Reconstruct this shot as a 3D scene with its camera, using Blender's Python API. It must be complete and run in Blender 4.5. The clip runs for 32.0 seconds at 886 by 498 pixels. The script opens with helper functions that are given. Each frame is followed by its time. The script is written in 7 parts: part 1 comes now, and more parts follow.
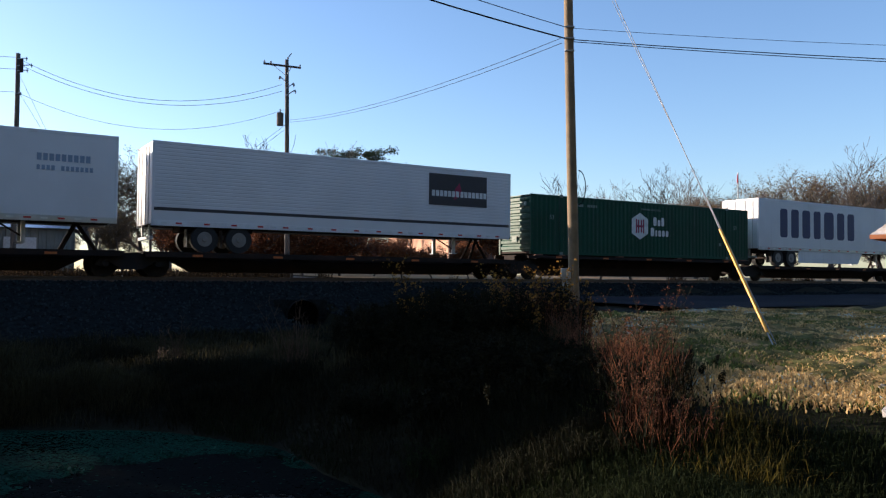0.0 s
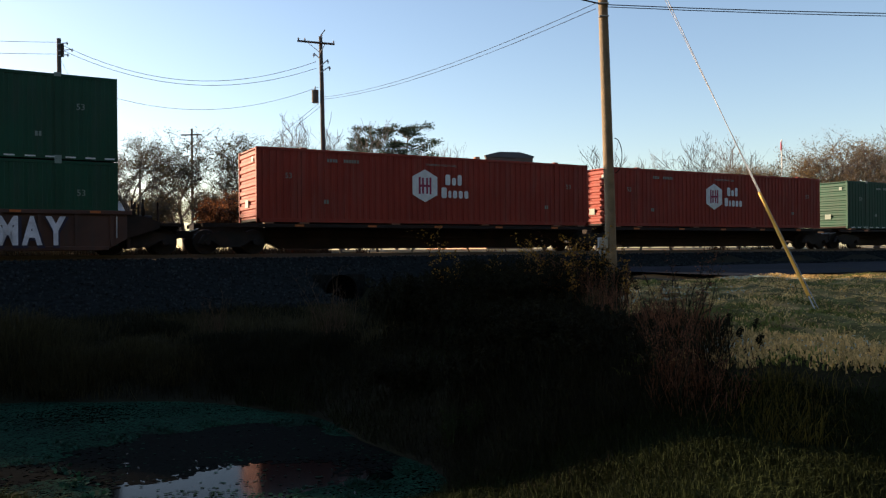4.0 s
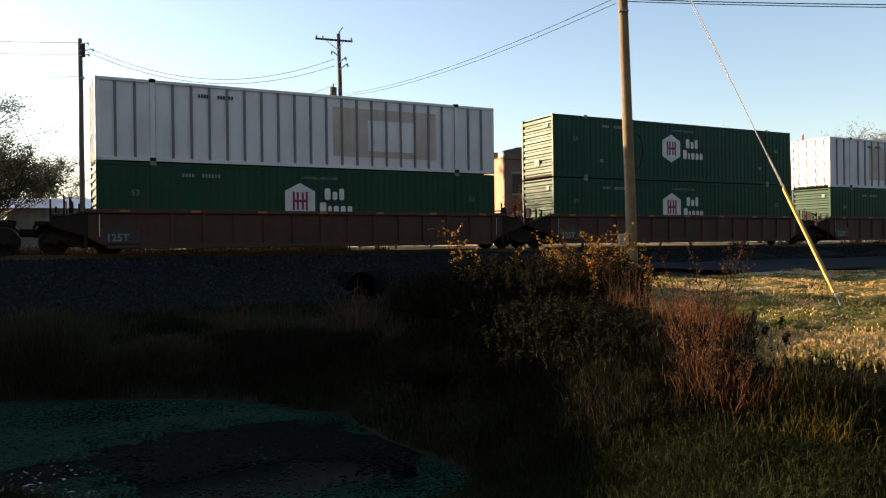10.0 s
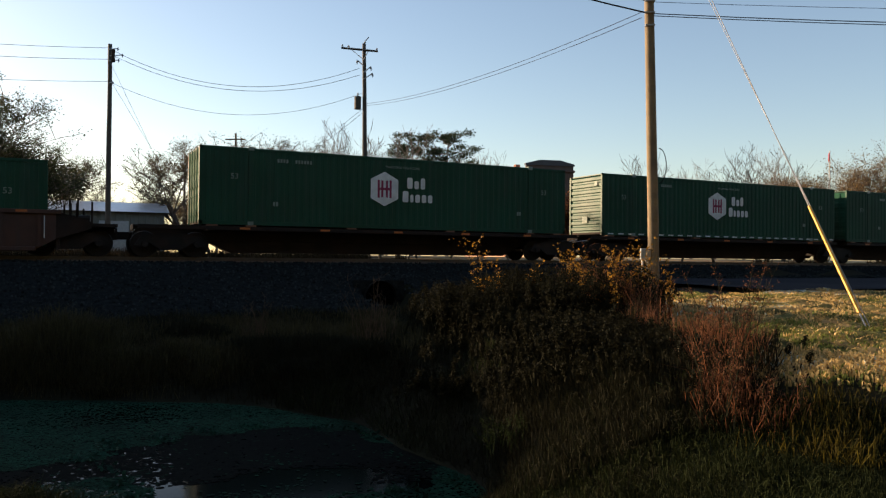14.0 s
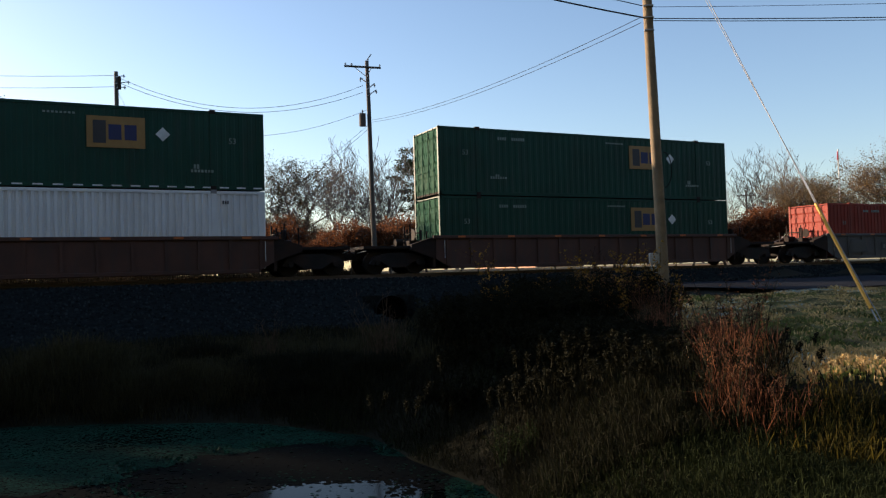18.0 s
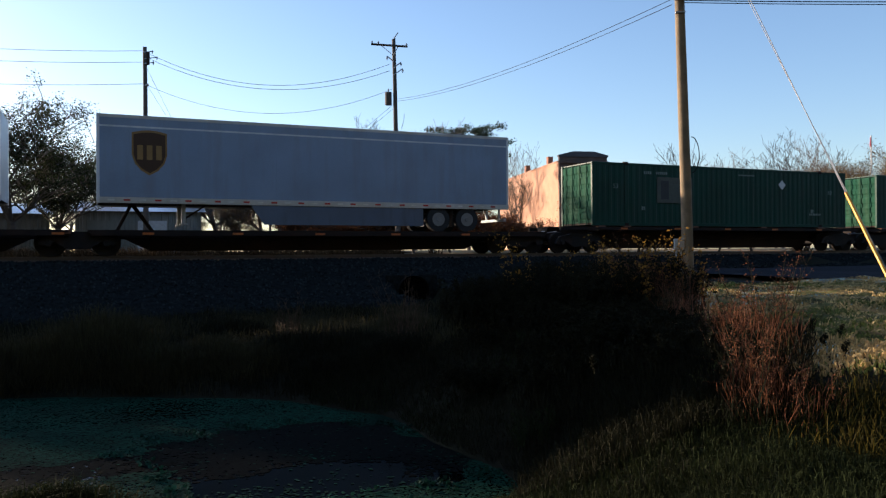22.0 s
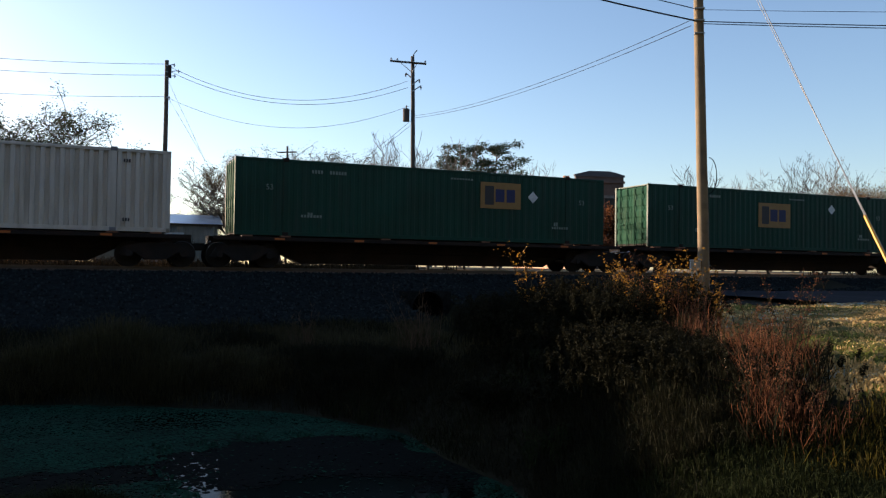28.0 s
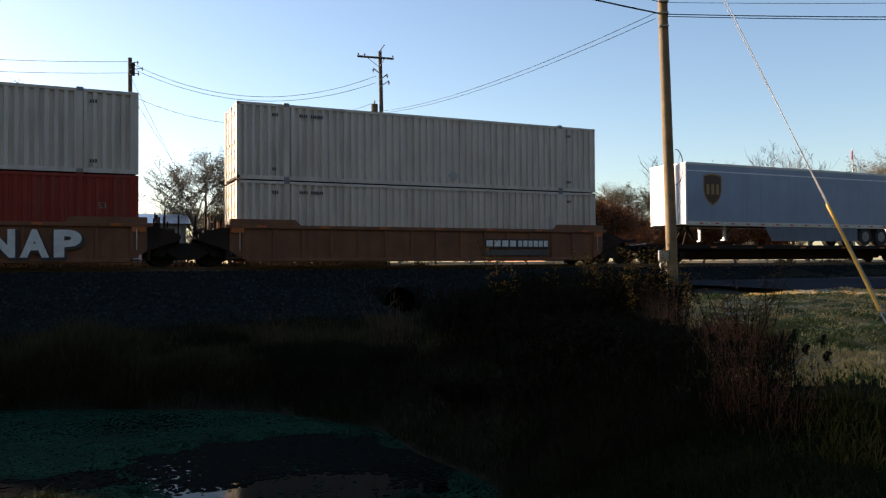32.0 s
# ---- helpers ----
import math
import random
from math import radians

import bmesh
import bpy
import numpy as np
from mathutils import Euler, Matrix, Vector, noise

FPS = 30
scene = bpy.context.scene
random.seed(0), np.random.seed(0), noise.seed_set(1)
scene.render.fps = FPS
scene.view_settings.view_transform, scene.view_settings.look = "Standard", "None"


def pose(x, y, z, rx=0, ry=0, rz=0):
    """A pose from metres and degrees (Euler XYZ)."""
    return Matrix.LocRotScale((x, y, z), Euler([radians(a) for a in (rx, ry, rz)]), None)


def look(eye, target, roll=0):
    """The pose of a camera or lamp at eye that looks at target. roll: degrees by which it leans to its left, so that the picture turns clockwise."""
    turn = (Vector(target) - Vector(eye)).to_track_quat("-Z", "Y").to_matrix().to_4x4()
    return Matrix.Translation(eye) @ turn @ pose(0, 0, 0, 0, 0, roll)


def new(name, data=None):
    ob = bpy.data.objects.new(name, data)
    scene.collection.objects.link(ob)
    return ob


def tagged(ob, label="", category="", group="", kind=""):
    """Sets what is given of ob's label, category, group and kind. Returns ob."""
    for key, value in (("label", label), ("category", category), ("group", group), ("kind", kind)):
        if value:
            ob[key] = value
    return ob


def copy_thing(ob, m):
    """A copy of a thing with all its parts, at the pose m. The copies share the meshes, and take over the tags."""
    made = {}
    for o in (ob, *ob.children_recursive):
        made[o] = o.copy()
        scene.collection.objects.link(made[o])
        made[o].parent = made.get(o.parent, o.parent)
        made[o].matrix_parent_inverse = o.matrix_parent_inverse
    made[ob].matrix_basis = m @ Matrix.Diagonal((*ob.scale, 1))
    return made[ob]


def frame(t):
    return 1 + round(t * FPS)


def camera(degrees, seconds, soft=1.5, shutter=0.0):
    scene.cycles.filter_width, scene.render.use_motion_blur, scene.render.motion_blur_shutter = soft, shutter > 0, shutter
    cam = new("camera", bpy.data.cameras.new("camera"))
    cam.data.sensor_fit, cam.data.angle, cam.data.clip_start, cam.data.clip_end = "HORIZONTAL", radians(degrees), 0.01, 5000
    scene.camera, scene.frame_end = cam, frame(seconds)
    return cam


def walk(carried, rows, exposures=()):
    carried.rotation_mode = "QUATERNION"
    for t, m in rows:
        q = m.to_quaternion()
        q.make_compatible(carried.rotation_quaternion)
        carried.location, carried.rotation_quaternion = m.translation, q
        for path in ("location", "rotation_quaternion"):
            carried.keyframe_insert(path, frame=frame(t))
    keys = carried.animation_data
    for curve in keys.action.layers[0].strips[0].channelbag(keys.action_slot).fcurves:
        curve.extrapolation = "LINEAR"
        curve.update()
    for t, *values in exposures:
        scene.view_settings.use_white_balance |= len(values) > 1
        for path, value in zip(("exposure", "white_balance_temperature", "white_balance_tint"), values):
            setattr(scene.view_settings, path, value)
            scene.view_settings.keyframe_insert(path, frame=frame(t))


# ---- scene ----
cam = camera(58.9, 32.0, soft=1.25)

# ---- the plan in numbers ----
EYE = 1.6                 # eye height over the ground at the camera
PHI = 57.7                # heading of the track, degrees clockwise from +y
U = Vector((math.sin(radians(PHI)), math.cos(radians(PHI)), 0))      # along the track, the way the train runs
N = Vector((-math.cos(radians(PHI)), math.sin(radians(PHI)), 0))     # across the track, away from the camera
FACE = 29.58              # distance from the camera to the near faces of the loads
MID = FACE + 1.3          # distance to the middle of the track
RAIL = 1.55               # top of rail
SPEED, SLOW = 23.263, -0.00052
TURN = 90 - PHI           # turn of things that lie along the track

PATH = [
    (0.0, 0.28, 1.93, -0.54, -0.07, 0.10), (0.5, 0.69, 1.45, 0.42, -0.07, 0.10), (1.0, 1.00, 1.64, 0.76, -0.07, 0.10),
    (1.5, 1.53, 1.81, 0.55, -0.07, 0.10), (2.0, 2.89, 1.65, 0.68, -0.07, 0.10), (2.5, 2.67, 1.43, -0.41, -0.06, 0.10),
    (4.5, 3.04, -0.01, 0.80, 0.04, -0.07), (5.0, 0.80, 0.03, -0.80, 0.07, -0.11), (5.5, -0.34, 1.09, -0.59, 0.08, -0.11),
    (6.0, -0.70, 0.07, 1.04, 0.08, -0.12), (6.5, -1.48, -0.33, 1.09, 0.09, -0.12), (7.0, -0.38, 0.66, -0.23, 0.10, -0.12),
    (7.5, 0.28, 0.87, -0.09, 0.10, -0.12), (8.0, 1.47, 0.94, -0.27, 0.07, -0.09), (8.5, 2.68, 0.58, -0.81, 0.04, -0.06),
    (9.0, 3.17, -0.40, 0.28, 0.01, -0.03), (9.5, 4.71, -0.86, -0.04, -0.02, -0.00), (10.0, 4.41, -0.13, 0.76, -0.05, 0.03),
    (10.5, 4.87, -0.15, 2.63, -0.06, 0.03), (11.0, 4.44, -0.67, 2.30, -0.06, 0.03), (11.5, 3.98, -0.40, 1.28, -0.06, 0.02),
    (12.0, 2.78, 0.71, 0.53, -0.07, 0.02), (12.5, 3.96, 0.74, 0.41, -0.07, 0.02), (13.0, 4.17, 0.48, 0.14, -0.07, 0.02),
    (13.5, 5.60, 0.13, -0.41, -0.07, 0.02), (14.0, 5.87, 0.65, -0.58, -0.06, 0.02), (14.5, 5.81, 1.31, 0.29, -0.06, 0.02),
    (16.5, 5.91, 1.34, 2.06, 0.01, -0.04), (17.0, 6.62, 1.31, 1.45, 0.03, -0.06), (17.5, 6.86, 1.60, 1.48, 0.02, -0.04),
    (18.0, 6.71, 1.68, 1.55, 0.02, -0.03), (18.5, 6.82, 1.81, 0.89, 0.02, -0.02), (19.0, 7.02, 1.91, 0.92, 0.01, -0.01),
    (19.5, 7.44, 2.21, 0.54, 0.01, 0.00), (20.0, 6.53, 2.79, -0.43, 0.01, 0.01), (20.5, 6.60, 2.80, 0.49, 0.01, 0.02),
    (21.0, 4.50, 2.64, 1.50, 0.02, 0.02), (21.5, 5.70, 1.96, 0.23, 0.02, 0.02), (22.0, 8.40, 0.22, 0.40, 0.03, 0.02),
    (22.5, 7.56, 1.09, 1.26, 0.03, 0.02), (23.0, 8.64, 0.27, 1.79, 0.04, 0.02), (23.5, 9.96, -0.84, 1.26, 0.04, 0.01),
    (24.0, 9.12, -0.32, 1.03, 0.04, 0.01), (24.5, 8.38, 0.19, 1.54, 0.04, 0.00), (25.0, 7.38, 0.66, 1.41, 0.04, -0.00),
    (25.5, 7.95, 1.36, 0.86, 0.04, -0.01), (26.0, 8.75, 1.48, 0.80, 0.04, -0.01), (26.5, 9.25, 1.45, 0.51, 0.03, -0.01),
    (28.5, 9.08, 1.45, -1.22, 0.03, -0.01), (29.0, 7.73, 0.99, -0.52, 0.03, -0.01), (29.5, 8.15, 0.24, -0.56, 0.03, -0.01),
    (30.0, 8.27, -0.05, -0.38, 0.04, -0.00), (30.5, 8.52, 0.03, 0.01, 0.04, -0.00), (31.0, 7.96, 0.81, 0.06, 0.04, 0.00),
    (31.5, 6.71, 0.30, -0.16, 0.05, 0.00), (32.0, 7.40, 1.09, 0.37, 0.05, 0.00),
]
# seconds, yaw, pitch, roll of the hand-held camera, and how far it sways
walk(cam, [(t, pose(dx, 0, EYE + dz, 90 + p, r, y)) for t, y, p, r, dx, dz in PATH], exposures=[
    (0.0, 1.05, 5600, 17), (0.5, 1.05, 6200, 17), (1.0, 1.05, 6750, 17), (1.5, 1.05, 6450, 17), (2.0, 1.05, 6150, 17), (2.5, 1.10, 6050, 17), (4.5, 1.20, 7000, 17), (6.0, 1.22, 7100, 17), (7.0, 1.28, 6850, 17), (8.0, 1.20, 7100, 17), (9.0, 1.3, 7300, 17), (10.0, 1.42, 7400, 17), (11.5, 1.2, 7300, 17), (13.0, 1.08, 7200, 17), (14.0, 1.05, 7300, 17), (14.5, 1.05, 7000, 17), (16.5, 1.05, 6500, 17), (17.0, 1.05, 6700, 17), (18.0, 1.05, 6400, 17), (19.0, 1.05, 6900, 17), (20.0, 1.05, 6350, 17), (21.0, 1.05, 5550, 17), (22.0, 1.05, 5900, 17), (23.0, 1.05, 6450, 17), (24.0, 1.05, 6900, 17), (25.0, 1.05, 6900, 17), (26.0, 1.05, 5700, 17), (26.5, 1.05, 5600, 17), (28.5, 1.05, 6700, 17), (29.0, 1.05, 7000, 17), (31.0, 1.05, 7100, 17), (31.5, 1.2, 7000, 17), (31.7, 1.25, 6900, 17), (32.0, 1.12, 6600, 17)])


def on_track(s, q=0.0, z=0.0):
    """World pose of a point s metres along and q metres across the track, z over the rail."""
    p = U * s + N * (MID + q)
    return pose(p.x, p.y, RAIL + z, 0, 0, TURN)


def az(a, d, z=0.0):
    """The point at d metres from the camera, a degrees to the left of +y, at height z."""
    return Vector((-math.sin(radians(a)) * d, math.cos(radians(a)) * d, z))


# ---- light ----
SUN_AZ, SUN_EL = 69.0, 11.9
world = bpy.data.worlds.new("world")
scene.world = world
world.use_nodes = True
wn, wl = world.node_tree.nodes, world.node_tree.links
sky = wn.new("ShaderNodeTexSky")
sky.sky_type = "NISHITA"
sky.sun_disc = False
sky.sun_elevation = radians(SUN_EL)
sky.sun_rotation = radians(-SUN_AZ)
sky.air_density, sky.dust_density, sky.ozone_density = 1.0, 0.65, 1.95
wl.new(sky.outputs[0], wn["Background"].inputs[0])
wn["Background"].inputs[1].default_value = 0.113
sun = new("sun", bpy.data.lights.new("sun", "SUN"))
sun.data.energy, sun.data.angle, sun.data.color = 5.0, radians(0.53), (1.0, 0.78, 0.52)
sun.matrix_world = look(az(SUN_AZ, 100, 100 * math.tan(radians(SUN_EL))), (0, 0, 0))


# ---- materials ----
def mat(name, color, rough=0.6, metal=0.0, var=0.25, scale=3.0, fine=40.0, bump=0.1, dirt=None, dirt_amount=0.3, streak=False,
        rand=0.0, glow=0.0, spec=0.5, coord="Object"):
    """Surface with two scales of variation, stains and fine relief."""
    m = bpy.data.materials.new(name)
    m.use_nodes = True
    nt = m.node_tree
    nd, lk = nt.nodes, nt.links
    b = nd["Principled BSDF"]
    b.inputs["Roughness"].default_value, b.inputs["Metallic"].default_value = rough, metal
    b.inputs["Specular IOR Level"].default_value = spec
    tc = nd.new("ShaderNodeTexCoord")
    src = tc.outputs[coord]
    mp = nd.new("ShaderNodeMapping")
    lk.new(src, mp.inputs[0])
    oi = nd.new("ShaderNodeObjectInfo")
    lk.new(oi.outputs["Random"], mp.inputs["Location"])
    big, small = nd.new("ShaderNodeTexNoise"), nd.new("ShaderNodeTexNoise")
    big.inputs["Scale"].default_value, small.inputs["Scale"].default_value = scale, fine
    big.inputs["Detail"].default_value = 6
    lk.new(mp.outputs[0], big.inputs[0]), lk.new(mp.outputs[0], small.inputs[0])
    ramp = nd.new("ShaderNodeMapRange")
    lk.new(big.outputs["Fac"], ramp.inputs[0])
    ramp.inputs[1].default_value, ramp.inputs[2].default_value = 0.3, 0.7
    ramp.inputs[3].default_value, ramp.inputs[4].default_value = 1 - var, 1 + var
    r2 = nd.new("ShaderNodeMapRange")
    lk.new(small.outputs["Fac"], r2.inputs[0])
    r2.inputs[1].default_value, r2.inputs[2].default_value = 0.3, 0.7
    r2.inputs[3].default_value, r2.inputs[4].default_value = 1 - var * 0.5, 1 + var * 0.5
    mul = nd.new("ShaderNodeMath")
    mul.operation = "MULTIPLY"
    lk.new(ramp.outputs[0], mul.inputs[0]), lk.new(r2.outputs[0], mul.inputs[1])
    col = nd.new("ShaderNodeVectorMath")
    col.operation = "SCALE"
    col.inputs[0].default_value = color[:3]
    lk.new(mul.outputs[0], col.inputs["Scale"])
    out = col.outputs[0]
    if dirt:
        sm = nd.new("ShaderNodeMapping")
        lk.new(src, sm.inputs[0])
        sm.inputs["Scale"].default_value = (2.2, 2.2, 0.25) if streak else (1, 1, 1)
        st = nd.new("ShaderNodeTexNoise")
        st.inputs["Scale"].default_value, st.inputs["Detail"].default_value = (1.6 if streak else scale * 0.7), 7
        lk.new(sm.outputs[0], st.inputs[0])
        rr = nd.new("ShaderNodeMapRange")
        lk.new(st.outputs["Fac"], rr.inputs[0])
        rr.inputs[1].default_value, rr.inputs[2].default_value = 0.48, 0.75
        rr.inputs[3].default_value, rr.inputs[4].default_value = 0.0, dirt_amount
        mx = nd.new("ShaderNodeMix")
        mx.data_type = "RGBA"
        lk.new(rr.outputs[0], mx.inputs[0])
        lk.new(out, mx.inputs[6])
        mx.inputs[7].default_value = (*dirt[:3], 1)
        out = mx.outputs[2]
    if rand:
        hv = nd.new("ShaderNodeHueSaturation")
        geo = nd.new("ShaderNodeNewGeometry")
        mr = nd.new("ShaderNodeMapRange")
        lk.new(geo.outputs["Random Per Island"], mr.inputs[0])
        mr.inputs[3].default_value, mr.inputs[4].default_value = 1 - rand, 1 + rand
        lk.new(mr.outputs[0], hv.inputs["Value"])
        lk.new(out, hv.inputs["Color"])
        out = hv.outputs[0]
    lk.new(out, b.inputs["Base Color"])
    if glow:
        # thin leaves let light through
        tr, mixer = nd.new("ShaderNodeBsdfTranslucent"), nd.new("ShaderNodeMixShader")
        lk.new(out, tr.inputs[0])
        mixer.inputs[0].default_value = glow
        lk.new(b.outputs[0], mixer.inputs[1]), lk.new(tr.outputs[0], mixer.inputs[2])
        lk.new(mixer.outputs[0], nd["Material Output"].inputs[0])
    if bump:
        bp = nd.new("ShaderNodeBump")
        bp.inputs["Strength"].default_value, bp.inputs["Distance"].default_value = bump, 0.02
        lk.new(small.outputs["Fac"], bp.inputs["Height"])
        lk.new(bp.outputs[0], b.inputs["Normal"])
    rg = nd.new("ShaderNodeMapRange")
    lk.new(big.outputs["Fac"], rg.inputs[0])
    rg.inputs[3].default_value, rg.inputs[4].default_value = max(0.03, rough - 0.12), min(1, rough + 0.12)
    lk.new(rg.outputs[0], b.inputs["Roughness"])
    return m


RUST = (0.16, 0.07, 0.035)
M_GREEN = mat("green_paint", (0.006, 0.064, 0.036), 0.5, spec=0.25, var=0.18, scale=0.6, bump=0.05, dirt=(0.03, 0.06, 0.045), streak=True, dirt_amount=0.5)
M_GREEN_END = mat("pale_green_paint", (0.20, 0.33, 0.20), 0.5, var=0.15, scale=0.9, bump=0.05, dirt=(0.16, 0.18, 0.10), streak=True, dirt_amount=0.5)
M_CHALK = mat("chalky_green_paint", (0.016, 0.075, 0.045), 0.85, var=0.2, scale=0.8, bump=0.05, dirt=(0.10, 0.14, 0.09), streak=True, dirt_amount=0.4, spec=0.1)
M_DEEP = mat("dark_green_paint", (0.006, 0.054, 0.036), 0.5, spec=0.25, var=0.18, scale=0.6, bump=0.05, dirt=(0.03, 0.05, 0.04), streak=True, dirt_amount=0.5)
M_RED = mat("red_paint", (0.29, 0.042, 0.026), 0.6, spec=0.2, var=0.15, scale=0.7, bump=0.05, dirt=(0.25, 0.09, 0.07), streak=True, dirt_amount=0.5)
M_WHITE = mat("white_paint", (0.80, 0.80, 0.80), 0.45, var=0.08, scale=0.7, bump=0.04, dirt=(0.42, 0.38, 0.33), streak=True, dirt_amount=0.22)
M_TRAILER = mat("smooth_white_panel_paint", (0.80, 0.80, 0.80), 0.4, var=0.05, scale=0.5, bump=0.02, dirt=(0.55, 0.53, 0.50), dirt_amount=0.25)
M_CREAM = mat("weathered_white_paint", (0.66, 0.585, 0.50), 0.5, var=0.08, scale=0.7, bump=0.04, dirt=(0.36, 0.30, 0.23), streak=True, dirt_amount=0.55)
M_ALU = mat("brushed_aluminium", (0.62, 0.64, 0.66), 0.35, metal=0.6, var=0.1, scale=1.0, bump=0.04, dirt=(0.35, 0.34, 0.32), streak=True, dirt_amount=0.3)
M_GREY = mat("grey_trailer_paint", (0.28, 0.36, 0.47), 0.4, var=0.1, scale=0.6, bump=0.03, dirt=(0.25, 0.25, 0.27), streak=True, dirt_amount=0.4)
# trailer grey darkened, so the skirt's shadow is in its paint
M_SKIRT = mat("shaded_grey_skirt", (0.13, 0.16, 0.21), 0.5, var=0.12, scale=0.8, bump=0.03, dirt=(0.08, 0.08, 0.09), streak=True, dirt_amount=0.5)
M_WELL = mat("brown_car_paint", (0.080, 0.033, 0.021), 0.7, var=0.3, scale=1.0, bump=0.15, dirt=(0.05, 0.035, 0.03), streak=True, dirt_amount=0.6)
M_WELL2 = mat("orange_brown_car_paint", (0.20, 0.080, 0.036), 0.65, var=0.25, scale=1.0, bump=0.15, dirt=(0.10, 0.05, 0.03), streak=True, dirt_amount=0.6)
M_GREYWELL = mat("grey_car_paint", (0.095, 0.085, 0.075), 0.7, var=0.25, scale=1.0, bump=0.15, dirt=(0.10, 0.08, 0.07), streak=True, dirt_amount=0.6)
M_SPINE = mat("dark_steel", (0.024, 0.017, 0.014), 0.8, var=0.3, scale=1.5, bump=0.2, dirt=(0.07, 0.032, 0.018), dirt_amount=0.4, spec=0.2)
M_STEEL = mat("oily_steel", (0.020, 0.017, 0.015), 0.75, var=0.3, scale=2, bump=0.15, dirt=(0.07, 0.032, 0.018), dirt_amount=0.4, spec=0.2)
M_RAIL = mat("worn_rail_steel", (0.12, 0.095, 0.075), 0.5, metal=0.5, var=0.2, scale=2, bump=0.05, dirt=RUST, dirt_amount=0.5)
M_RUBBER = mat("tyre_rubber", (0.02, 0.02, 0.02), 0.8, var=0.2, scale=4, bump=0.2)
# rim grey lowered for the shadow under the trailers
M_RIM = mat("shadow_grey_rim", (0.24, 0.23, 0.22), 0.5, metal=0.3, var=0.1, scale=4)
M_POST = mat("dull_side_post", (0.20, 0.20, 0.22), 0.5, metal=0.2, var=0.15, scale=2)
M_INK_WHITE = mat("white_marking", (0.75, 0.76, 0.74), 0.5, var=0.1, scale=4, dirt=(0.35, 0.40, 0.36), dirt_amount=0.35)
M_MARK = mat("faded_marking", (0.20, 0.26, 0.22), 0.6, var=0.2, scale=4)
M_INK_DARK = mat("dark_marking", (0.04, 0.04, 0.045), 0.5, var=0.1, scale=4)
M_CRIMSON = mat("crimson_marking", (0.30, 0.02, 0.07), 0.5, var=0.1, scale=4)
M_FADED = mat("faded_plate", (0.09, 0.10, 0.075), 0.6, var=0.2, scale=4)
M_PURPLE = mat("purple_marking", (0.045, 0.025, 0.14), 0.5, var=0.05, scale=4)
M_LIME = mat("bright_green_marking", (0.06, 0.36, 0.05), 0.5, var=0.05, scale=4)
M_NAVY = mat("navy_marking", (0.02, 0.03, 0.11), 0.5, var=0.05, scale=4)
M_GOLD = mat("ochre_plate", (0.34, 0.19, 0.06), 0.5, var=0.1, scale=4)
M_BROWN = mat("brown_plate", (0.07, 0.032, 0.015), 0.5, var=0.1, scale=4)
M_ORANGE = mat("orange_reflector", (0.50, 0.13, 0.03), 0.4, var=0.1, scale=6)
M_REFLRED = mat("red_reflector", (0.5, 0.03, 0.03), 0.4, var=0.1, scale=6)
M_SPRAY_W = mat("white_spray_paint", (0.66, 0.66, 0.72), 0.6, var=0.2, scale=3)
M_SPRAY_P = mat("blackish_violet_spray_paint", (0.022, 0.018, 0.045), 0.6, var=0.2, scale=3)
M_SPRAY_DARK = mat("dark_green_spray_paint", (0.03, 0.08, 0.04), 0.6, var=0.2, scale=3)
M_SPRAY_G = mat("green_spray_paint", (0.16, 0.42, 0.14), 0.6, var=0.2, scale=3)
M_POLE = mat("weathered_pole_wood", (0.23, 0.165, 0.095), 0.85, var=0.25, scale=3, bump=0.4, dirt=(0.13, 0.10, 0.07), streak=True, dirt_amount=0.6)
M_POLE_DARK = mat("creosoted_pole_wood", (0.075, 0.058, 0.045), 0.85, var=0.25, scale=3, bump=0.4)
M_WIRE = mat("cable_black", (0.015, 0.015, 0.015), 0.9, var=0.1, spec=0.1)
M_WIRE_LIGHT = mat("bare_aluminium_wire", (0.34, 0.35, 0.37), 0.6, metal=0.3, var=0.1)
M_GUY_YELLOW = mat("yellow_guard_plastic", (0.80, 0.38, 0.02), 0.4, var=0.08, scale=5)
M_GUY = mat("weathered_steel_strand", (0.34, 0.35, 0.37), 0.85, var=0.1, bump=0, spec=0.1)
M_GALV = mat("galvanised_steel", (0.42, 0.43, 0.44), 0.45, metal=0.6, var=0.15, scale=6)
M_PORCELAIN = mat("insulator_porcelain", (0.32, 0.30, 0.28), 0.25, var=0.1)
M_TIE = mat("tie_timber", (0.06, 0.045, 0.035), 0.9, var=0.35, scale=4, bump=0.4)
M_BARK = mat("bark", (0.13, 0.105, 0.085), 0.9, var=0.3, scale=3, bump=0.5)
M_TWIG = mat("twig_bark", (0.10, 0.08, 0.064), 0.9, var=0.3, scale=3, bump=0.2)
M_PINE = mat("pine_needles", (0.030, 0.046, 0.020), 0.7, var=0.3, scale=1.0, bump=0, rand=0.4, glow=0.25, spec=0.2)
M_LEAF_DEEP = mat("deep_green_leaves", (0.040, 0.048, 0.024), 0.9, var=0.3, scale=0.6, bump=0, rand=0.4, glow=0.4, spec=0.05)
M_LEAF_GREEN = mat("dull_olive_leaves", (0.055, 0.050, 0.024), 0.9, var=0.3, scale=1.0, bump=0, rand=0.4, glow=0.5, spec=0.2)
M_LEAF_TAN = mat("tan_autumn_leaves", (0.17, 0.115, 0.055), 0.7, var=0.3, scale=1.0, bump=0, rand=0.4, glow=0.5, spec=0.2)
